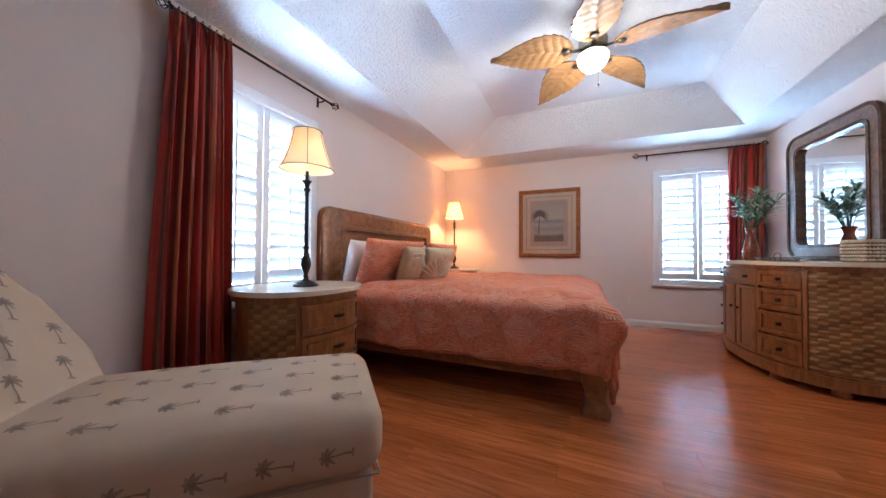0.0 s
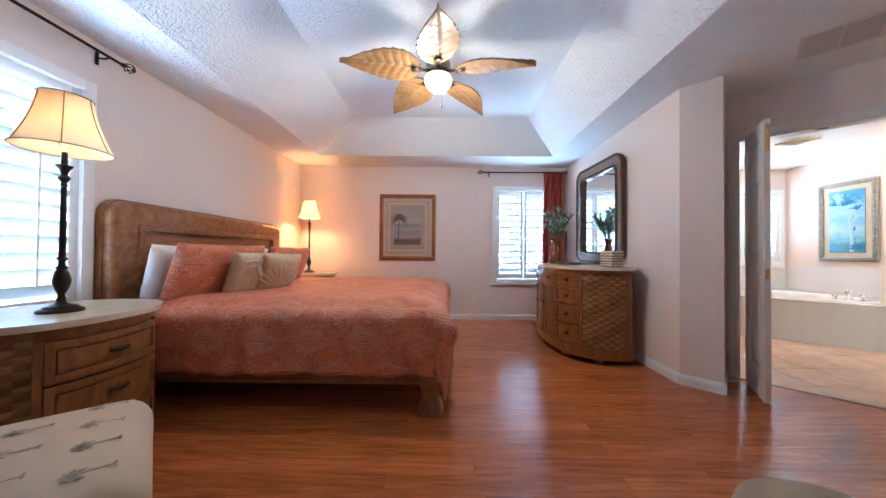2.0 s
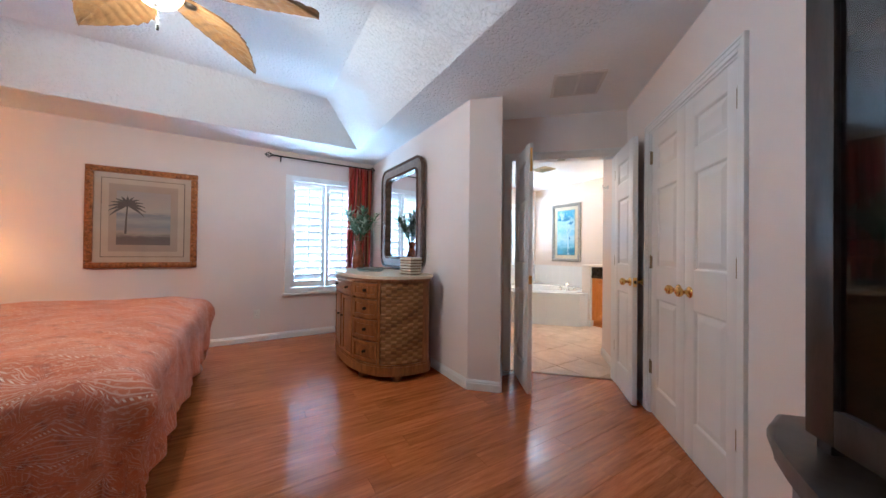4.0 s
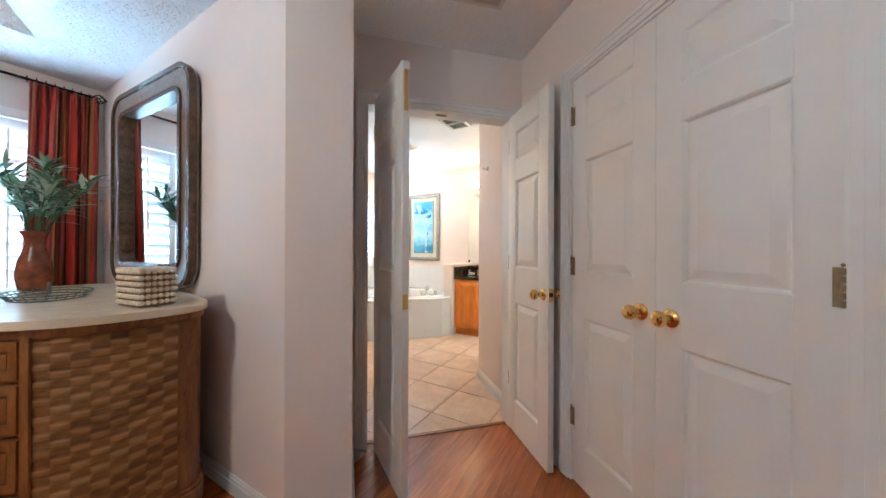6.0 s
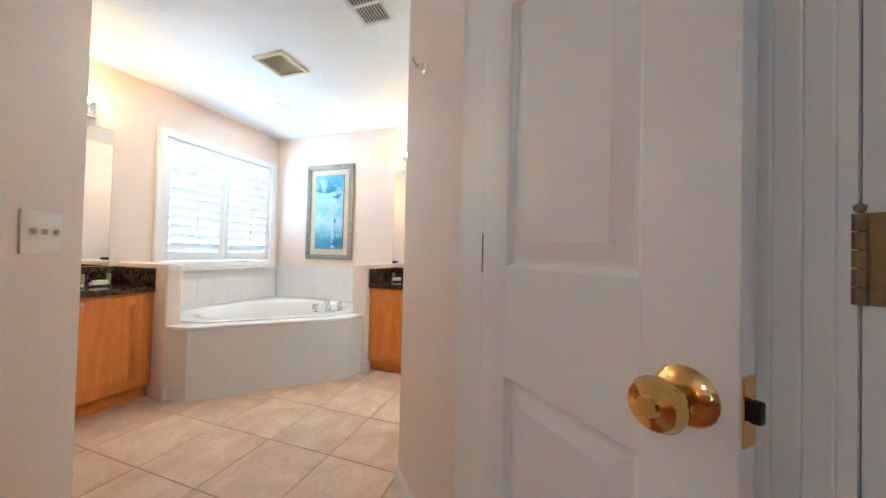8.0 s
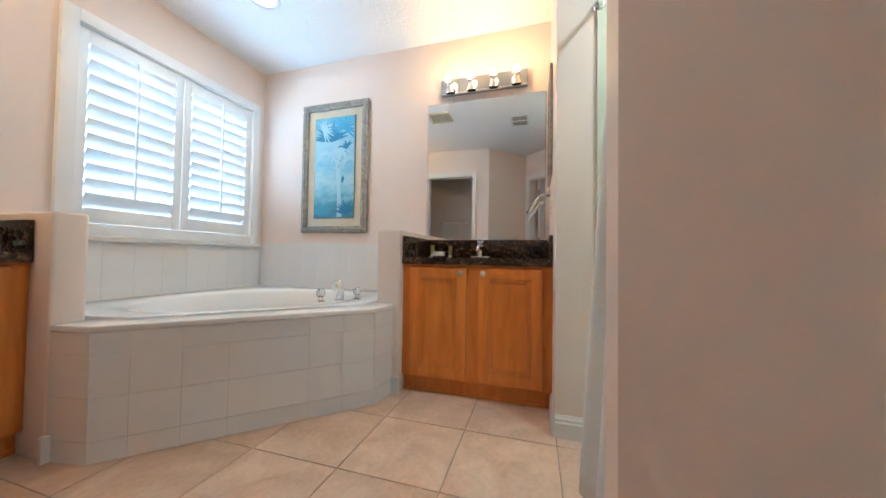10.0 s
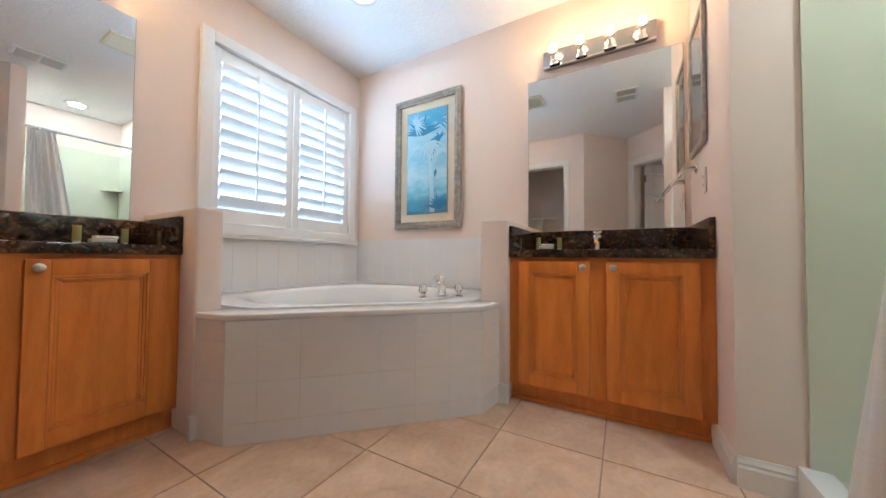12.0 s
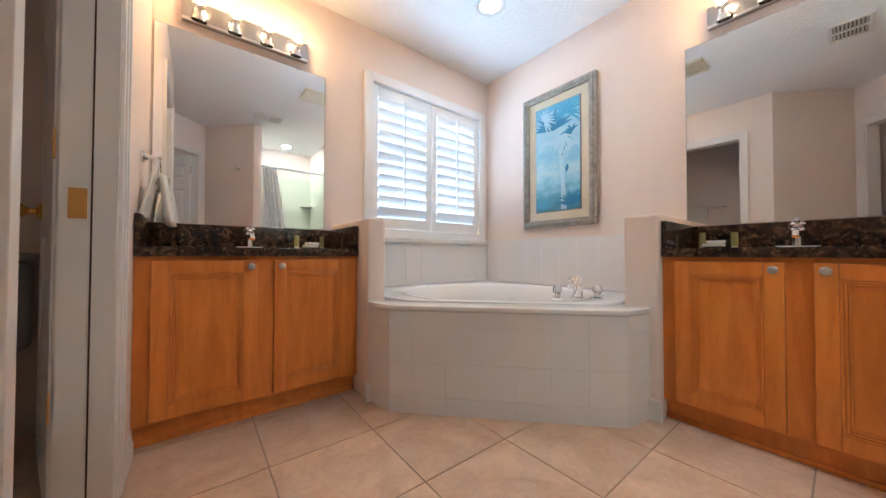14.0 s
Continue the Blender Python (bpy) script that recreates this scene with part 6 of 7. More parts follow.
for p, q in zip(FRONT, FRONT[1:]):
    p, q = Vector(p), Vector(q)
    ln = (q - p).length
    ang = math.degrees(math.atan2(q.y - p.y, q.x - p.x))
    cuts = [0.0]
    if ln < 0.3:
        cuts.append(ln)
    else:
        x = 0.115
        while x < ln - 0.03:
            cuts.append(x)
            x += 0.1635
        cuts.append(ln)
    for s0, s1 in zip(cuts, cuts[1:]):
        for z0, z1 in rows_z:
            e = 0.0010
            w = s1 - s0 - 0.0008
            bm = bmesh.new()
            box(bm, 0, w, -0.003, 0.0, 0, z1 - z0 - 2 * e)
            part("tile", bm, WTILE, tub, "", MT @ Matrix.Translation((p.x, p.y, z0 + e)) @ pose(0, 0, 0, 0, 0, ang) @ Matrix.Translation((s0 + 0.0004, 0, 0)), 0)


def tub_handle(x, y):
    bm = bmesh.new()
    lathe(bm, [(0, 0), (0.027, 0), (0.027, 0.006), (0.016, 0.012), (0.013, 0.03), (0, 0.03)], 20, (x, y, 0.537))
    part("handle_base", bm, CHROME, tub, "chrome tap base", MT, 40)
    bm = bmesh.new()
    lathe(bm, [(0, 0.03), (0.016, 0.03), (0.024, 0.042), (0.022, 0.062), (0.013, 0.075), (0, 0.076)], 8, (x, y, 0.537))
    part("tap_knob", bm, glassy("clear_acrylic_knob", (0.95, 0.97, 1.0), 0.05), tub, "clear acrylic tap knob", MT)


tub_handle(5.965, 5.065)
tub_handle(6.135, 4.935)
bm = bmesh.new()
lathe(bm, [(0, 0), (0.036, 0), (0.036, 0.008), (0.022, 0.014), (0, 0.014)], 20, (6.06, 5.005, 0.537))
fp = [Vector((6.06, 5.005, 0.545)), Vector((6.055, 5.0, 0.60)), Vector((6.075, 5.02, 0.635)), Vector((6.11, 5.06, 0.632)), Vector((6.145, 5.10, 0.60)), Vector((6.155, 5.11, 0.585))]
tube(bm, fp, [0.024, 0.026, 0.028, 0.027, 0.022, 0.016], 12)
part("spout", bm, CHROME, tub, "arched chrome tub spout", MT, 50)

# tiled splash round the tub
spl = setting("tile_splash", B(5.282, BX - 0.004, BY - 0.006, BY - 0.0005, 0.50, 0.905), WGROUT, "white wall tiles round the tub")
spl2 = setting("tile_splash", B(BX - 0.006, BX - 0.0005, 4.812, BY - 0.006, 0.50, 0.905), WGROUT, "white wall tiles round the tub")
tw = 0.152
for i in range(10):
    for j in range(3):
        z0, z1 = 0.5 + j * tw, min(0.905, 0.5 + (j + 1) * tw)
        x0, x1 = BX - 0.014 - i * tw, max(5.283, BX - 0.014 - (i + 1) * tw)
        if x0 - x1 > 0.01:
            part("tile", B(0, x0 - x1 - 0.0008, -0.003, 0, 0, z1 - z0 - 0.0008), WTILE, spl, "", Matrix.Translation((x1 + 0.001, BY - 0.006, z0 + 0.001)), 0)
        y0, y1 = BY - 0.014 - i * tw, max(4.813, BY - 0.014 - (i + 1) * tw)
        if y0 - y1 > 0.01:
            part("tile", B(-0.003, 0, 0, y0 - y1 - 0.0008, 0, z1 - z0 - 0.0008), WTILE, spl2, "", Matrix.Translation((BX - 0.006, y1 + 0.001, z0 + 0.001)), 0)


# ---- vanities ----
def oak_door(root, x0, x1, z0, z1, knob_x):
    """A framed oak door with a stepped moulding and a flat field; front at y = 0."""
    f = 0.055
    bm = bmesh.new()
    for a, b in (((x0, z0), (x0 + f, z1)), ((x1 - f, z0), (x1, z1)), ((x0 + f, z0), (x1 - f, z0 + f)), ((x0 + f, z1 - f), (x1 - f, z1))):
        box(bm, a[0], b[0], -0.020, 0.0, a[1], b[1], bevel=0.003)
    d = part("cabinet_door", bm, OAK, root)
    for k in range(3):
        o = f + k * 0.009
        y = -0.0195 + k * 0.0045
        bm = bmesh.new()
        for a, b in (((x0 + o, z0 + o), (x0 + o + 0.009, z1 - o)), ((x1 - o - 0.009, z0 + o), (x1 - o, z1 - o)), ((x0 + o + 0.009, z0 + o), (x1 - o - 0.009, z0 + o + 0.009)), ((x0 + o + 0.009, z1 - o - 0.009), (x1 - o - 0.009, z1 - o))):
            box(bm, a[0], b[0], y, 0.0, a[1], b[1], bevel=0.003)
        part("moulding", bm, OAK, d)
    o = f + 0.026
    part("field", B(x0 + o, x1 - o, -0.007, 0.0, z0 + o, z1 - o), OAK, d)
    part("knob", L([(0, 0), (0.008, 0), (0.007, 0.010), (0.013, 0.016), (0.0155, 0.021), (0.013, 0.025), (0.008, 0.028), (0, 0.028)], 20), NICKEL, d, "satin nickel oval knob", pose(knob_x, -0.020, z1 - 0.027, 90, 0, 0), 50)


def vanity(m, w, d, label, side):
    root = thing("vanity_cabinet", m, label, "vanity cabinet", "bathroom vanities")
    bm = bmesh.new()
    box(bm, 0.001, w - 0.001, 0.018, d, 0.095, 0.765)
    part("carcass", bm, OAK, root)
    part("toe_kick", B(0.001, w - 0.001, 0.045, d, 0.0, 0.095), OAK, root)
    part("base_moulding", B(0.001, w - 0.001, 0.033, 0.045, 0.0, 0.022, bevel=0.005), OAK, root)
    bm = bmesh.new()
    st = 0.052
    mid = w / 2
    for a, b in (((0.001, 0.095), (st, 0.765)), ((w - st, 0.095), (w - 0.001, 0.765)), ((mid - 0.036, 0.095), (mid + 0.036, 0.765)), ((st, 0.735), (mid - 0.036, 0.765)), ((mid + 0.036, 0.735), (w - st, 0.765)),
                 ((st, 0.095), (mid - 0.036, 0.125)), ((mid + 0.036, 0.095), (w - st, 0.125))):
        box(bm, a[0], b[0], 0.0, 0.018, a[1], b[1])
    part("face_frame", bm, OAK, root)
    oak_door(root, 0.053, mid - 0.037, 0.108, 0.742, mid - 0.064)
    oak_door(root, mid + 0.035, w - 0.053, 0.108, 0.742, mid + 0.062)
    top = thing("countertop", m @ Matrix.Translation((0, 0, 0.765)), "dark speckled granite countertop with low backsplash", "countertop", "bathroom countertops")
    # slab with an oval cut-out
    bm = bmesh.new()
    cx, cy, ra, rb = w * 0.47, d * 0.52, 0.205, 0.145
    seg = 64
    lo, hi, lo2, hi2 = [], [], [], []
    for i in range(seg):
        a = 2 * math.pi * i / seg
        c, s = math.cos(a), math.sin(a)
        k = min((w - 0.002 - cx) / c if c > 1e-6 else 9, (0.002 - cx) / c if c < -1e-6 else 9, (d - 0.002 - cy) / s if s > 1e-6 else 9, (-0.026 - cy) / s if s < -1e-6 else 9)
        for lst, rr, z in ((lo, k, 0.0), (hi, k, 0.036)):
            lst.append(bm.verts.new((cx + rr * c, cy + rr * s, z)))
        for lst, z in ((lo2, 0.0), (hi2, 0.036)):
            lst.append(bm.verts.new((cx + ra * c, cy + rb * s, z)))
    for i in range(seg):
        j = (i + 1) % seg
        bm.faces.new((hi[i], hi[j], hi2[j], hi2[i]))
        bm.faces.new((lo[j], lo[i], lo2[i], lo2[j]))
        bm.faces.new((lo[i], lo[j], hi[j], hi[i]))
        bm.faces.new((lo2[j], lo2[i], hi2[i], hi2[j]))
    part("slab", bm, GRAN, top, "", None, 30)
    part("front_edge", B(0.002, w - 0.002, -0.028, 0.0, -0.004, 0.0365, bevel=0.006), GRAN, top)
    part("backsplash", B(0.002, w - 0.002, d - 0.022, d - 0.002, 0.0362, 0.165, bevel=0.003), GRAN, top)
    for x in (0.002, w - 0.022):
        part("side_splash", B(x, x + 0.020, -0.020, d - 0.024, 0.0362, 0.165, bevel=0.003), GRAN, top)
    sink = thing("sink", m @ Matrix.Translation((cx, cy, 0.765)), "white oval sink set under the granite", "sink", "bathroom sinks")
    bm = bmesh.new()
    pr = [(0.222, -0.004), (0.222, -0.0005), (0.203, -0.0008), (0.196, -0.006), (0.186, -0.020), (0.165, -0.06), (0.11, -0.10), (0.02, -0.115), (0, -0.115)]
    lathe(bm, pr, 40, (0, 0, 0), 0.70)
    part("bowl", bm, PORC, sink, "", None, 60)
    fct = thing("faucet", m @ Matrix.Translation((cx, d - 0.085, 0.801)), "chrome single-lever basin faucet", "faucet", "basin faucets")
    bm = bmesh.new()
    prism(bm, rounded(0.15, 0.05, 0.024, 5), 0.0, 0.012, 0.003)
    lathe(bm, [(0.026, 0.012), (0.024, 0.05), (0.027, 0.075), (0.025, 0.092), (0, 0.096)], 20)
    part("body", bm, CHROME, fct, "", None, 50)
    part("spout", TB([(0, 0, 0.055), (0, -0.05, 0.075), (0, -0.10, 0.066), (0, -0.115, 0.05)], [0.016, 0.014, 0.012, 0.011], 12), CHROME, fct, "", None, 50)
    bm = bmesh.new()
    ball(bm, (0, 0.002, 0.108), 0.026, 0.026, 0.016)
    tube(bm, [(0, -0.01, 0.115), (0, -0.05, 0.128)], [0.011, 0.008], 10)
    part("lever", bm, CHROME, fct, "", None, 50)
    return root


VW1, VW2 = 5.175 - BW, 0.86
MV1 = pose(BW, 5.83, 0)
MV2 = pose(6.20, 4.66, 0, 0, 0, -90)
vanity(MV1, VW1, BY - 5.83, "honey oak two-door vanity cabinet under dark granite", 1)
vanity(MV2, VW2, BX - 6.20, "honey oak two-door vanity cabinet beside the tub", 2)

LOTION = plain("olive_lotion_tube", (0.36, 0.34, 0.12), 0.3, bump=0)
for mm, xs in ((MV1, (0.66, 0.82, 0.73)), (MV2, (0.085, 0.20, 0.14))):
    for k in (0, 1):
        b = thing("lotion_tube", mm @ pose(xs[k], 0.30 + 0.05 * k, 0.8015), "small olive hotel lotion tube standing on its cap", "bottle", "toiletries")
        part("tube", L([(0.013, 0.016), (0.014, 0.03), (0.013, 0.07), (0.014, 0.082), (0, 0.082)], 16, sy=0.75), LOTION, b, "", None, 50)
        part("cap", L([(0, 0), (0.012, 0), (0.012, 0.016), (0, 0.016)], 16), plain("cream_cap", (0.7, 0.66, 0.5), 0.4, bump=0), b, "", None, 50)
    s = thing("soap_dish", mm @ pose(xs[2], 0.26, 0.8015), "small clear dish with wrapped soaps", "soap dish", "toiletries")
    part("dish", P(rounded(0.12, 0.08, 0.02), 0.0, 0.010, 0.003), glassy("clear_dish", (0.95, 0.97, 0.97), 0.1), s)
    part("soap", B(-0.042, 0.038, -0.026, 0.026, 0.0105, 0.026, bevel=0.005), plain("wrapped_soap", (0.78, 0.76, 0.70), 0.5), s, "white wrapped soap")
    part("soap", B(-0.030, 0.042, -0.022, 0.024, 0.0265, 0.040, bevel=0.005), plain("wrapped_soap", (0.80, 0.79, 0.74), 0.5), s, "white wrapped soap", pose(0, 0, 0, 0, 0, 7))


# ---- vanity mirrors and light bars ----
def vanity_mirror(m, w, h):
    root = thing("vanity_mirror", m, "large frameless mirror above the granite backsplash", "mirror", "vanity mirrors")
    part("glass", B(0, w, -0.006, -0.0015, 0, h), MIRR, root, "silvered glass")
    part("bevel_edge", join(B(-0.0015, 0, -0.006, -0.001, 0, h), B(w, w + 0.0015, -0.006, -0.001, 0, h), B(0, w, -0.006, -0.001, h, h + 0.0015)), plain("grey_green_edge", (0.22, 0.26, 0.24), 0.2, bump=0), root)
    for k in range(3):
        x = w * (0.2 + 0.3 * k)
        part("clip", B(x - 0.012, x + 0.012, -0.011, -0.001, h - 0.008, h + 0.014, bevel=0.003), plain("clear_clip", (0.75, 0.72, 0.68), 0.2, bump=0), root)
    return root


vanity_mirror(pose(BW + 0.010, BY, 0.934), 5.122 - BW - 0.010, 1.022)
vanity_mirror(pose(BX, 4.680, 0.934, 0, 0, -90), 0.85, 1.022)


def light_bar(m, w=0.625):
    root = thing("vanity_light", m, "chrome vanity light bar with four glowing clear globe bulbs", "vanity light", "vanity lights")
    bm = bmesh.new()
    box(bm, 0, w, -0.035, 0, 0, 0.115, bevel=0.005)
    part("bar", bm, plain("brushed_steel", (0.45, 0.45, 0.46), 0.22, 1.0, vary=0.02, bump=0), root)
    part("lip", B(0.0, w, -0.043, -0.030, -0.004, 0.010, bevel=0.003), CHROME, root)
    for k in range(4):
        x = w * (0.115 + 0.2565 * k)
        part("socket", L([(0.034, 0.0), (0.030, 0.012), (0.021, 0.022), (0.020, 0.045), (0, 0.045)], 20), CHROME, root, "chrome socket cup", pose(x, -0.046, 0.016, 32, 0, 0), 40)
        b = part("bulb", L([(0, 0.02), (0.012, 0.02), (0.014, 0.03), (0.030, 0.045), (0.039, 0.068), (0.037, 0.088), (0.024, 0.104), (0, 0.109)], 24), glassy("clear_bulb_glass", (1, 0.97, 0.92), 0.05, 1.10), root, "clear glass globe bulb", pose(x, -0.058, 0.034, 32, 0, 0), 60)
        b.visible_shadow = False
        f = part("filament", L([(0, 0.0), (0.013, 0.006), (0.021, 0.022), (0.014, 0.040), (0, 0.046)], 12), BULB, b, "glowing filament", pose(0, 0, 0.045), 60)
    return root


light_bar(pose(4.38, BY, 2.005))
light_bar(pose(BX, 4.575, 2.005, 0, 0, -90))
# ---- bathroom print ----
SILV = wood("washed_silver_wood", (0.20, 0.19, 0.17), (0.42, 0.40, 0.36), 0.4, (4, 4, 4), 6, 0.25)


def art_palms():
    n = Nodes("print_of_blue_palms", 0.7)
    z = n.node("SeparateXYZ", Vector=n.pos).outputs["Z"]
    w = n.math('ADD', z, n.math('MULTIPLY', n.noise(7, 5, n.scaled(1, 1, 2.5)), 0.35))
    n.color(n.ramp(w, (0.10, (0.06, 0.22, 0.36)), (0.30, (0.12, 0.38, 0.56)), (0.40, (0.30, 0.60, 0.76)), (0.48, (0.48, 0.70, 0.79)), (0.60, (0.26, 0.56, 0.77)), (0.80, (0.42, 0.67, 0.80)), (1.0, (0.14, 0.44, 0.70))))
    return n.m


bp, by = framed(pose(BX, 5.81, 0.990, 0, 0, -90), 0.625, 1.085, 0.055, SILV, "tall blue palm print in a washed silver frame", [(0.045, plain("ivory_mat", (0.66, 0.60, 0.46), 0.9, bump=0)), (0.118, plain("grey_rule", (0.28, 0.27, 0.24), 0.8, bump=0))], art_palms(), (0.124, 0.501, 0.124, 0.961), 0.035, False)
PALE = plain("pale_blue_ink", (0.44, 0.66, 0.78), 0.8, bump=0)
DEEP = plain("deep_blue_ink", (0.05, 0.22, 0.44), 0.8, bump=0)
MIDB = plain("mid_blue_ink", (0.10, 0.36, 0.60), 0.8, bump=0)


def fan_ink(x, z, r, a0, a1, n, y, droop):
    """A fan of narrow palm fingers, flat on a print, from one point."""
    bm = bmesh.new()
    heart = bm.verts.new((x, y, z))
    for k in range(n):
        a = radians(a0 + (a1 - a0) * k / (n - 1))
        rr = r * (0.86 + 0.14 * math.sin(k * 2.4))
        q = []
        for i in range(6):
            t = i / 5
            q.append((min(0.498, max(0.127, x + rr * t * math.cos(a))), min(0.957, max(0.127, z + rr * t * math.sin(a) - droop * r * t * t))))
        rows = []
        for i, (px, pz) in enumerate(q):
            w = 0.0018 + 0.0075 * math.sin(math.pi * min(1, 0.12 + 0.85 * i / 5)) * r / 0.16
            dx, dz = -math.sin(a) * w, math.cos(a) * w
            rows.append((bm.verts.new((px + dx, y - 0.00003 * k, pz + dz)), bm.verts.new((px - dx, y - 0.00003 * k, pz - dz))))
        bm.faces.new((heart, rows[0][0], rows[0][1]))
        for u, v in zip(rows, rows[1:]):
            bm.faces.new((u[0], u[1], v[1], v[0]))
    return bm


def trunk_ink(pts, y):
    bm = bmesh.new()
    tube(bm, [(x, 0, z) for x, z, w in pts], [w for x, z, w in pts], 8)
    for v in bm.verts:
        v.co.y = y + v.co.y * 0.02
    return bm


Y1 = by - 0.006
for x, z, r, a0, a1, n, droop, ink, lab in (
        (0.28, 0.76, 0.20, 20, 165, 15, 0.1, DEEP, "deep blue palm frond"), (0.40, 0.86, 0.15, -30, 190, 13, 0.2, MIDB, "mid blue palm frond"),
        (0.20, 0.86, 0.12, -70, 110, 11, 0.2, PALE, "pale palm frond"), (0.44, 0.70, 0.13, 60, 230, 12, 0.5, DEEP, "drooping deep blue frond"),
        (0.22, 0.66, 0.13, 10, 200, 12, 0.7, PALE, "pale drooping frond"), (0.45, 0.60, 0.12, 20, 200, 11, 0.8, PALE, "pale drooping frond"),
        (0.36, 0.70, 0.13, 190, 350, 12, 0.3, PALE, "pale hanging fingers"), (0.44, 0.15, 0.14, 35, 160, 12, 0.1, DEEP, "deep blue undergrowth"),
        (0.20, 0.14, 0.12, 20, 150, 11, 0.1, MIDB, "mid blue undergrowth")):
    part("printed_frond", fan_ink(x, z, r, a0, a1, n, Y1, droop), ink, bp, lab, None, 0)
    Y1 -= 0.0006
part("printed_trunk", trunk_ink([(0.37, 0.13, 0.024), (0.365, 0.30, 0.018), (0.35, 0.50, 0.015), (0.345, 0.70, 0.022), (0.345, 0.76, 0.008)], by - 0.004), PALE, bp, "pale printed palm trunk")
part("printed_husk", trunk_ink([(0.405, 0.47, 0.002), (0.402, 0.445, 0.014), (0.398, 0.425, 0.012), (0.395, 0.405, 0.001)], Y1), DEEP, bp, "dark hanging seed husk")

# ---- fittings on the bathroom walls and ceiling ----
fm = thing("wall_mirror", pose(6.62, 3.80, 1.28, 0, 0, 180), "framed mirror in washed silver wood on the vanity's side wall", "mirror")
bm = bmesh.new()
for a, b in (((0, 0), (0.33, 0.03)), ((0, 0.61), (0.33, 0.64)), ((0, 0.03), (0.03, 0.61)), ((0.30, 0.03), (0.33, 0.61))):
    box(bm, a[0], b[0], -0.019, -0.002, a[1], b[1], bevel=0.005)
part("frame", bm, SILV, fm)
part("glass", B(0.028, 0.302, -0.012, -0.004, 0.028, 0.612), MIRR, fm)


def towel_ring(m, label, swing_out=0.0):
    root = thing("towel_ring", m, label, "towel ring")
    part("mount", L([(0, 0), (0.028, 0), (0.028, 0.006), (0.014, 0.012), (0.011, 0.05), (0.016, 0.06), (0, 0.066)], 20), CHROME, root, "", pose(0, 0, 0, 90, 0, 0), 50)
    part("ring", TB([(0.075 * math.sin(2 * math.pi * i / 32), -0.055 - swing_out * 0.075 * (1 - math.cos(2 * math.pi * i / 32)), -math.sqrt(1 - swing_out ** 2) * 0.075 * (1 - math.cos(2 * math.pi * i / 32))) for i in range(32)], 0.005, 8, True), CHROME, root)
    return root


towel_ring(pose(6.52, 3.80, 1.21, 0, 0, 180) , "chrome towel ring on the vanity's side wall", 0.62)
towel_ring(Matrix.Translation((BW, 6.00, 1.195)) @ pose(0, 0, 0, 0, 0, 90), "chrome towel ring over the first vanity")
tw_ob = thing("hand_towel", Matrix.Translation((BW + 0.055, 6.00, 0.90)) @ pose(0, 0, 0, 0, 0, 90), "white hand towel hung through the chrome ring", "towel")
for s in (-1, 1):
    bm = bmesh.new()

    def f(u, v, s=s):
        w = 0.045 + 0.085 * (1 - v) ** 0.8
        return ((u - 0.5) * 2 * w, s * (0.010 + 0.030 * (1 - v)) + 0.012 * math.sin(u * 14 + s) * (1 - 0.4 * v), 0.22 * v + (0.02 if s > 0 else 0) * (1 - v))
    grid(bm, 26, 12, f)
    ob = part("fold", bm, TOWEL, tw_ob, "", None, 80)
    so = ob.modifiers.new("thick", 'SOLIDIFY')
    so.thickness = 0.010
outlet(pose(6.36, 3.80, 1.115, 0, 0, 180), "white wall outlet beside the vanity")
hk = thing("robe_hook", Matrix.Translation((4.865, 3.615, 1.86)) @ pose(0, 0, 0, 0, 0, 225), "chrome double robe hook on the slanting wall", "hook")
part("plate", L([(0, 0), (0.026, 0), (0.026, 0.005), (0.012, 0.010), (0.010, 0.030), (0, 0.034)], 20), CHROME, hk, "", pose(0, 0, 0, 90, 0, 0), 50)
part("prongs", join(TB([(0, -0.025, 0), (0, -0.045, 0.004), (0, -0.058, 0.026)], 0.006, 8), TB([(0, -0.025, 0), (0, -0.04, -0.012), (0, -0.055, -0.008)], 0.006, 8)), CHROME, hk, "", None, 50)

WHITEV = plain("white_enamel", (0.72, 0.71, 0.68), 0.4, bump=0)
vent(pose(5.12, 4.08, TOP, 0, 0, 0), 0.30, 0.21, 2, 9, "white louvred supply vent on the bathroom ceiling", WHITEV)
vent(pose(5.43, 4.98, TOP, 0, 0, 0), 0.26, 0.26, 1, 16, "ivory slotted exhaust fan cover on the ceiling", plain("ivory_cover", (0.70, 0.64, 0.48), 0.5, bump=0), 0.018, False)
for x, y, lab in ((5.985, 5.565, "white recessed can light over the tub"), (5.52, 3.12, "white recessed can light in the shower")):
    cl = thing("can_light", pose(x, y, TOP), lab, "ceiling light", "recessed lights")
    part("trim_ring", L([(0.072, -0.004), (0.094, -0.007), (0.100, -0.002), (0.100, 0), (0.07, 0)], 36), WHITEV, cl, "", None, 40)
    part("lens", L([(0, -0.006), (0.05, -0.005), (0.072, -0.002), (0.072, 0), (0, 0)], 32), DISC, cl, "frosted lens", None, 60)
lamp("shower_light", 'AREA', Matrix.Translation((5.52, 3.12, TOP - 0.014)), 11, (1.0, 0.9, 0.75), size=(0.10, 0.10))
lamp("tub_light", 'AREA', Matrix.Translation((5.985, 5.565, TOP - 0.014)), 4, (1.0, 0.92, 0.82), size=(0.10, 0.10))

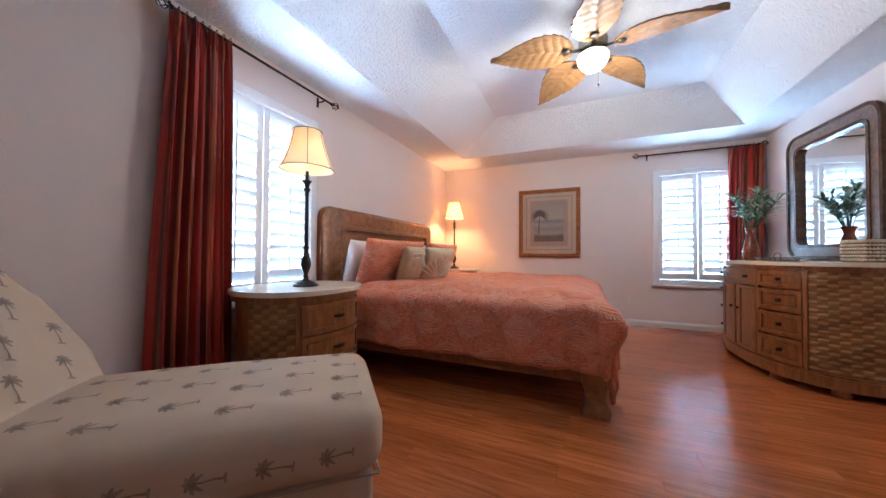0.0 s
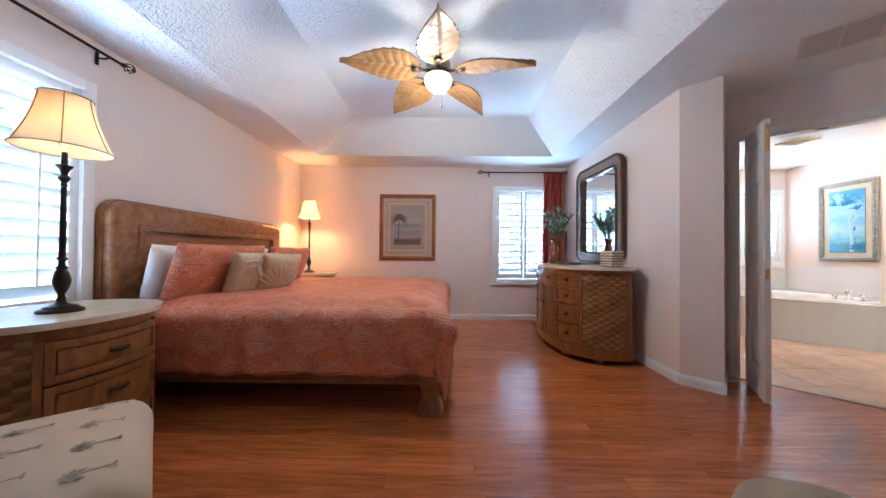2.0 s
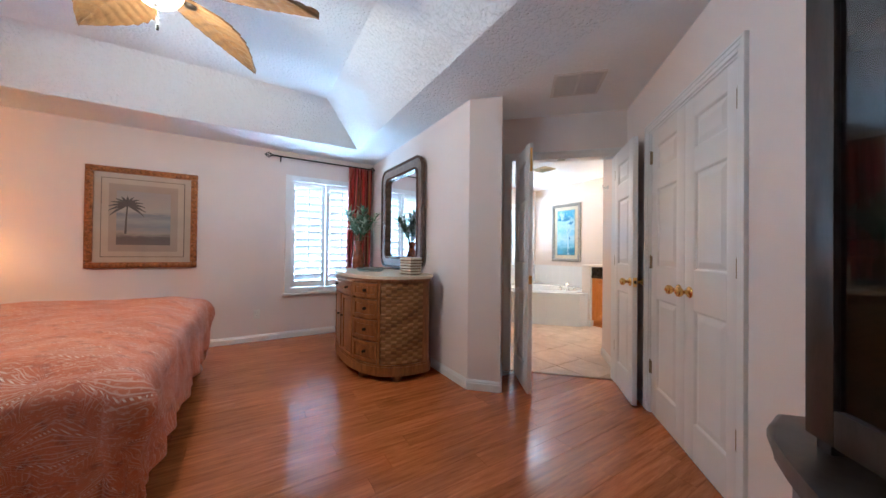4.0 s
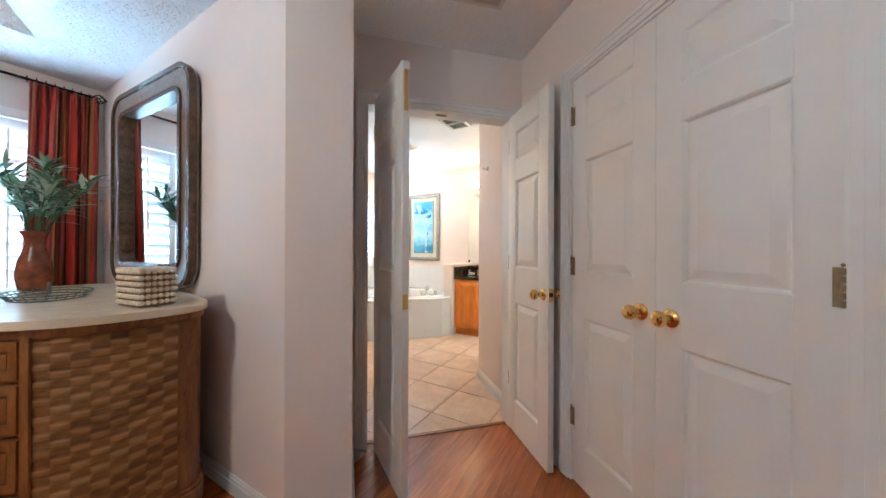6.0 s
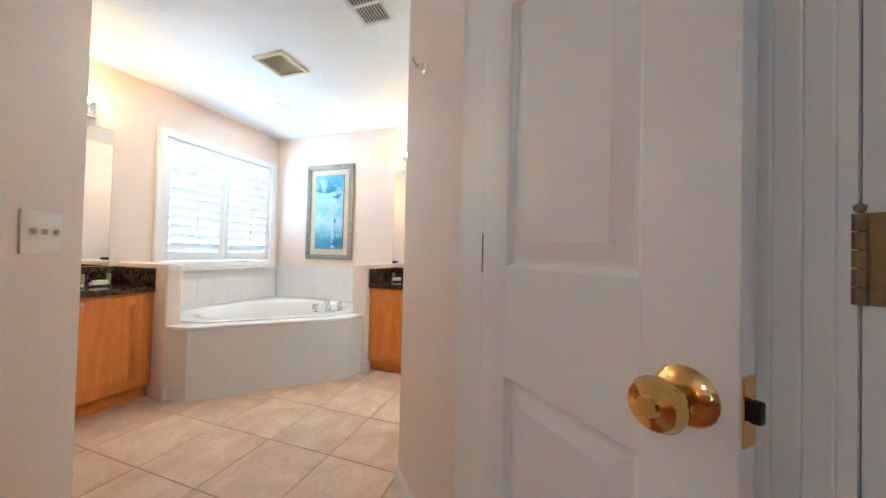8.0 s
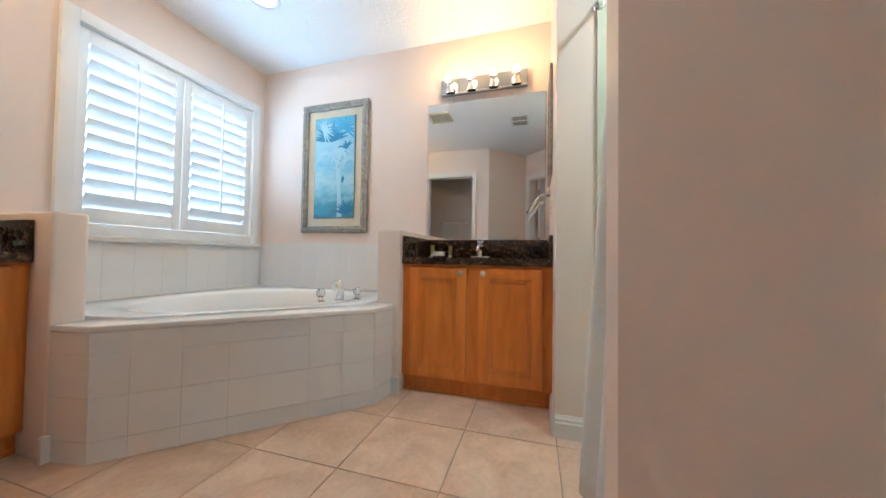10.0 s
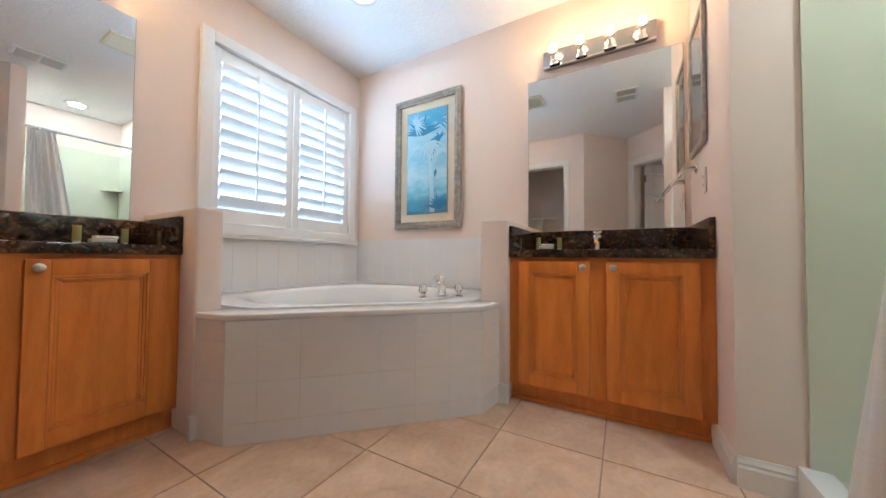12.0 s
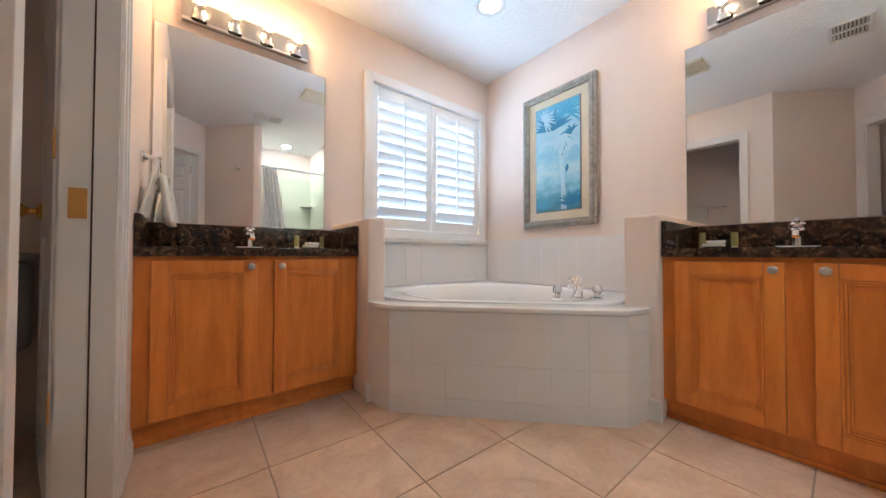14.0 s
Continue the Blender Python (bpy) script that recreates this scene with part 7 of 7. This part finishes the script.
# ---- shower ----
setting("wall_shower", B(5.10, 5.97, 2.66, 2.76, 0, TOP), PAINT_B, "painted back wall of the shower")
sh = thing("shower_stall", pose(5.535, 3.2, 0), "pale moulded shower stall with a low white curb", "shower")
MS = Matrix.Translation((-5.535, -3.2, 0))
part("back_panel", B(5.112, 5.958, 2.762, 2.775, 0.10, 2.02, bevel=0.004), SURR, sh, "", MS)
part("side_panel", B(5.101, 5.112, 2.762, 3.60, 0.10, 2.02), SURR, sh, "", MS)
part("side_panel", B(5.958, 5.969, 2.762, 3.63, 0.10, 2.02), SURR, sh, "", MS)
part("pan", B(5.101, 5.969, 2.762, 3.58, 0.0, 0.06), ACRYL, sh, "", MS)
part("curb", B(5.101, 5.969, 3.58, 3.66, 0.0, 0.115, bevel=0.012), ACRYL, sh, "", MS)
for z in (1.15, 1.55):
    part("corner_shelf", P([(5.958, 2.775), (5.80, 2.775), (5.83, 2.85), (5.89, 2.91), (5.958, 2.94)], z, z + 0.025, 0.006), SURR, sh, "", MS)
rd = thing("shower_rod", pose(5.535, 3.62, 1.95), "chrome shower curtain rod", "curtain rod")
part("pole", TB([(-0.43, 0, 0), (0.43, 0, 0)], 0.0125, 14), CHROME, rd)
for s in (-1, 1):
    part("flange", L([(0, 0), (0.03, 0), (0.028, 0.01), (0.014, 0.02), (0, 0.02)], 20), CHROME, rd, "", pose(s * 0.433, 0, 0, 0, -90 * s, 0), 50)
bm = bmesh.new()


def fcur(u, v):
    w0, w1 = 0.17, 0.40
    w = w0 + (w1 - w0) * (1 - v) ** 0.9
    amp = 0.024
    x = 5.125 + u * w
    y = 3.635 + amp * math.sin(u * 2 * math.pi * (5 + 0.6 * math.sin(3 * u))) * (0.45 + 0.55 * v) + 0.02 * math.sin(u * 9 + v * 2) + 0.10 * (1 - v)
    return (x, y, 0.13 + 1.80 * v)


grid(bm, 130, 24, fcur)
sc = thing("shower_curtain", pose(5.3, 3.62, 0.13), "white cloth shower curtain drawn aside", "curtain")
ob = part("drape", bm, CURT, sc, "", Matrix.Translation((-5.3, -3.62, -0.13)), 80)
so = ob.modifiers.new("thick", 'SOLIDIFY')
so.thickness = 0.003
bm = bmesh.new()
for k in range(8):
    x = -0.165 + 0.027 * k
    tube(bm, [(x, 0.018 * math.cos(2 * math.pi * i / 14), 1.82 + 0.022 * math.sin(2 * math.pi * i / 14)) for i in range(14)], 0.002, 5, True)
part("rings", bm, CHROME, sc, "chrome curtain rings")

# ---- toilet room ----
# added dark strip, no real trim: it paints the shade of the gap
setting("trim", B(BW - 0.056, BW - 0.052, 5.5105, 5.513, 0.0, 2.02), GAP, "dark strip standing for the shade in the gap between jamb and open door")
wc = thing("toilet", pose(3.69, 6.02, 0), "white toilet with its lid down in the dark toilet room", "toilet")
part("tank", B(-0.23, 0.23, 0.03, 0.235, 0.38, 0.74, bevel=0.03), PORC, wc)
part("tank_lid", B(-0.24, 0.24, 0.02, 0.24, 0.74, 0.775, bevel=0.012), PORC, wc)
part("bowl", L([(0, 0), (0.13, 0), (0.135, 0.02), (0.10, 0.10), (0.11, 0.20), (0.17, 0.32), (0.185, 0.38), (0.18, 0.395), (0, 0.395)], 32, (0, -0.16, 0), 1.28), PORC, wc, "", None, 50)
part("seat", L([(0, 0.396), (0.185, 0.396), (0.19, 0.408), (0.18, 0.425), (0, 0.43)], 32, (0, -0.16, 0), 1.28), PORC, wc, "", None, 50)
tb = thing("towel_bar", pose(XE + 0.121, 5.38, 1.42, 0, 0, 90), "chrome towel bar in the toilet room", "towel bar")
part("bar", TB([(-0.28, -0.06, 0), (0.28, -0.06, 0)], 0.008, 10), CHROME, tb)
for x in (-0.28, 0.28):
    part("post", TB([(x, -0.001, 0), (x, -0.065, 0)], 0.012, 10), CHROME, tb)
tl = thing("bath_towel", pose(XE + 0.121 + 0.06, 5.42, 1.15), "white towel folded over the bar", "towel")
part("fold", soft_box(-0.022, 0.022, -0.13, 0.13, 0.0, 0.288, 0.015), TOWEL, tl)
d, body = swing("door_3", "white three-panel toilet room door standing open inward", BW - 0.100, 5.535, 106, 0.60, 1)
knob(d, pose(0.54, 0.0, 0.925))
knob(d, pose(0.54, 0.035, 0.925, 0, 0, 180))
for z in (0.32, 1.08, 1.84):
    hinge(d, Matrix.Translation((0.0, 0.017, z)) @ pose(0, 0, 0, 0, 0, 90))
part("hinge_leaf", B(0, 0.002, -0.019, 0.019, -0.045, 0.045), BRASS, bpy.data.objects["wall_bath_west"], "brass hinge leaf", pose(BW - 0.082, 5.5095, 0.92, 0, 0, 90))


# ---- flooring, piece by piece ----
def clip(poly, a, b, c):
    """The part of an outline where a * x + b * y <= c."""
    out = []
    for i, p in enumerate(poly):
        q = poly[(i + 1) % len(poly)]
        dp, dq = a * p[0] + b * p[1] - c, a * q[0] + b * q[1] - c
        if dp <= 0:
            out.append(p)
        if dp * dq < 0:
            s = dp / (dp - dq)
            out.append((p[0] + s * (q[0] - p[0]), p[1] + s * (q[1] - p[1])))
    return out


floor_ob = bpy.data.objects["floor"]
rng = random.Random(5)
ROW, g = 0.128, 0.0006
y = -0.10
row = 0
while y < YN:
    x = XW - rng.random() * 1.1
    while x < 4.6:
        ln = 1.12
        poly = [(x + g, y + g), (x + ln - g, y + g), (x + ln - g, min(y + ROW, YN) - g), (x + g, min(y + ROW, YN) - g)]
        for a, b, c in ((-1, 0, -XW), (1, 1, SUMD + 0.07 if y < 3.75 else 99), (1, -1, KR + 0.02)):
            poly = clip(poly, a, b, c) if poly else poly
        if poly:
            lim = XE + 0.02 if y > 3.75 else 4.6
            poly = clip(poly, 1, 0, lim)
        if len(poly) > 2:
            cx = sum(p[0] for p in poly) / len(poly)
            cy = sum(p[1] for p in poly) / len(poly)
            part("plank", P([(p[0] - cx, p[1] - cy) for p in poly], -0.012, 0.0), LAMI, floor_ob, "", Matrix.Translation((cx, cy, 0)), 0)
        x += ln
    y += ROW
    row += 1

bath = setting("floor_bath", B(XE + 0.13, BX, 2.66, BY, -0.012, -0.004), GROUT, "beige grout bed of the tiled floor")
PT = 0.4055
for i in range(-6, 6):
    for j in range(-6, 6):
        x0, y0 = 5.080 + i * PT, 4.606 + j * PT
        e = 0.0028
        poly = [(x0 + e, y0 + e), (x0 + PT - e, y0 + e), (x0 + PT - e, y0 + PT - e), (x0 + e, y0 + PT - e)]
        for a, b, c in ((-1, -1, -(SUMD + 0.075)), (1, -1, KR + 0.02 if x0 < 4.9 else 99), (1, 0, BX), (0, 1, BY), (-1, 0, -(XE + 0.13)), (0, -1, -3.60 if x0 > 4.85 else -2.9)):
            poly = clip(poly, a, b, c) if poly else poly
        if len(poly) > 2 and not (x0 < 3.45 and y0 < 4.0):
            cx, cy = x0 + PT / 2, y0 + PT / 2
            part("tile", P([(p[0] - cx, p[1] - cy) for p in poly], -0.010, 0.0), FTILE, bath, "", Matrix.Translation((cx, cy, 0)), 0)
setting("threshold", B(O0 + 0.018, O1 - 0.018, 0.035, 0.065, -0.01, 0.005, bevel=0.003), BEDWOOD, "dark threshold strip between wood and tile", m=MD)
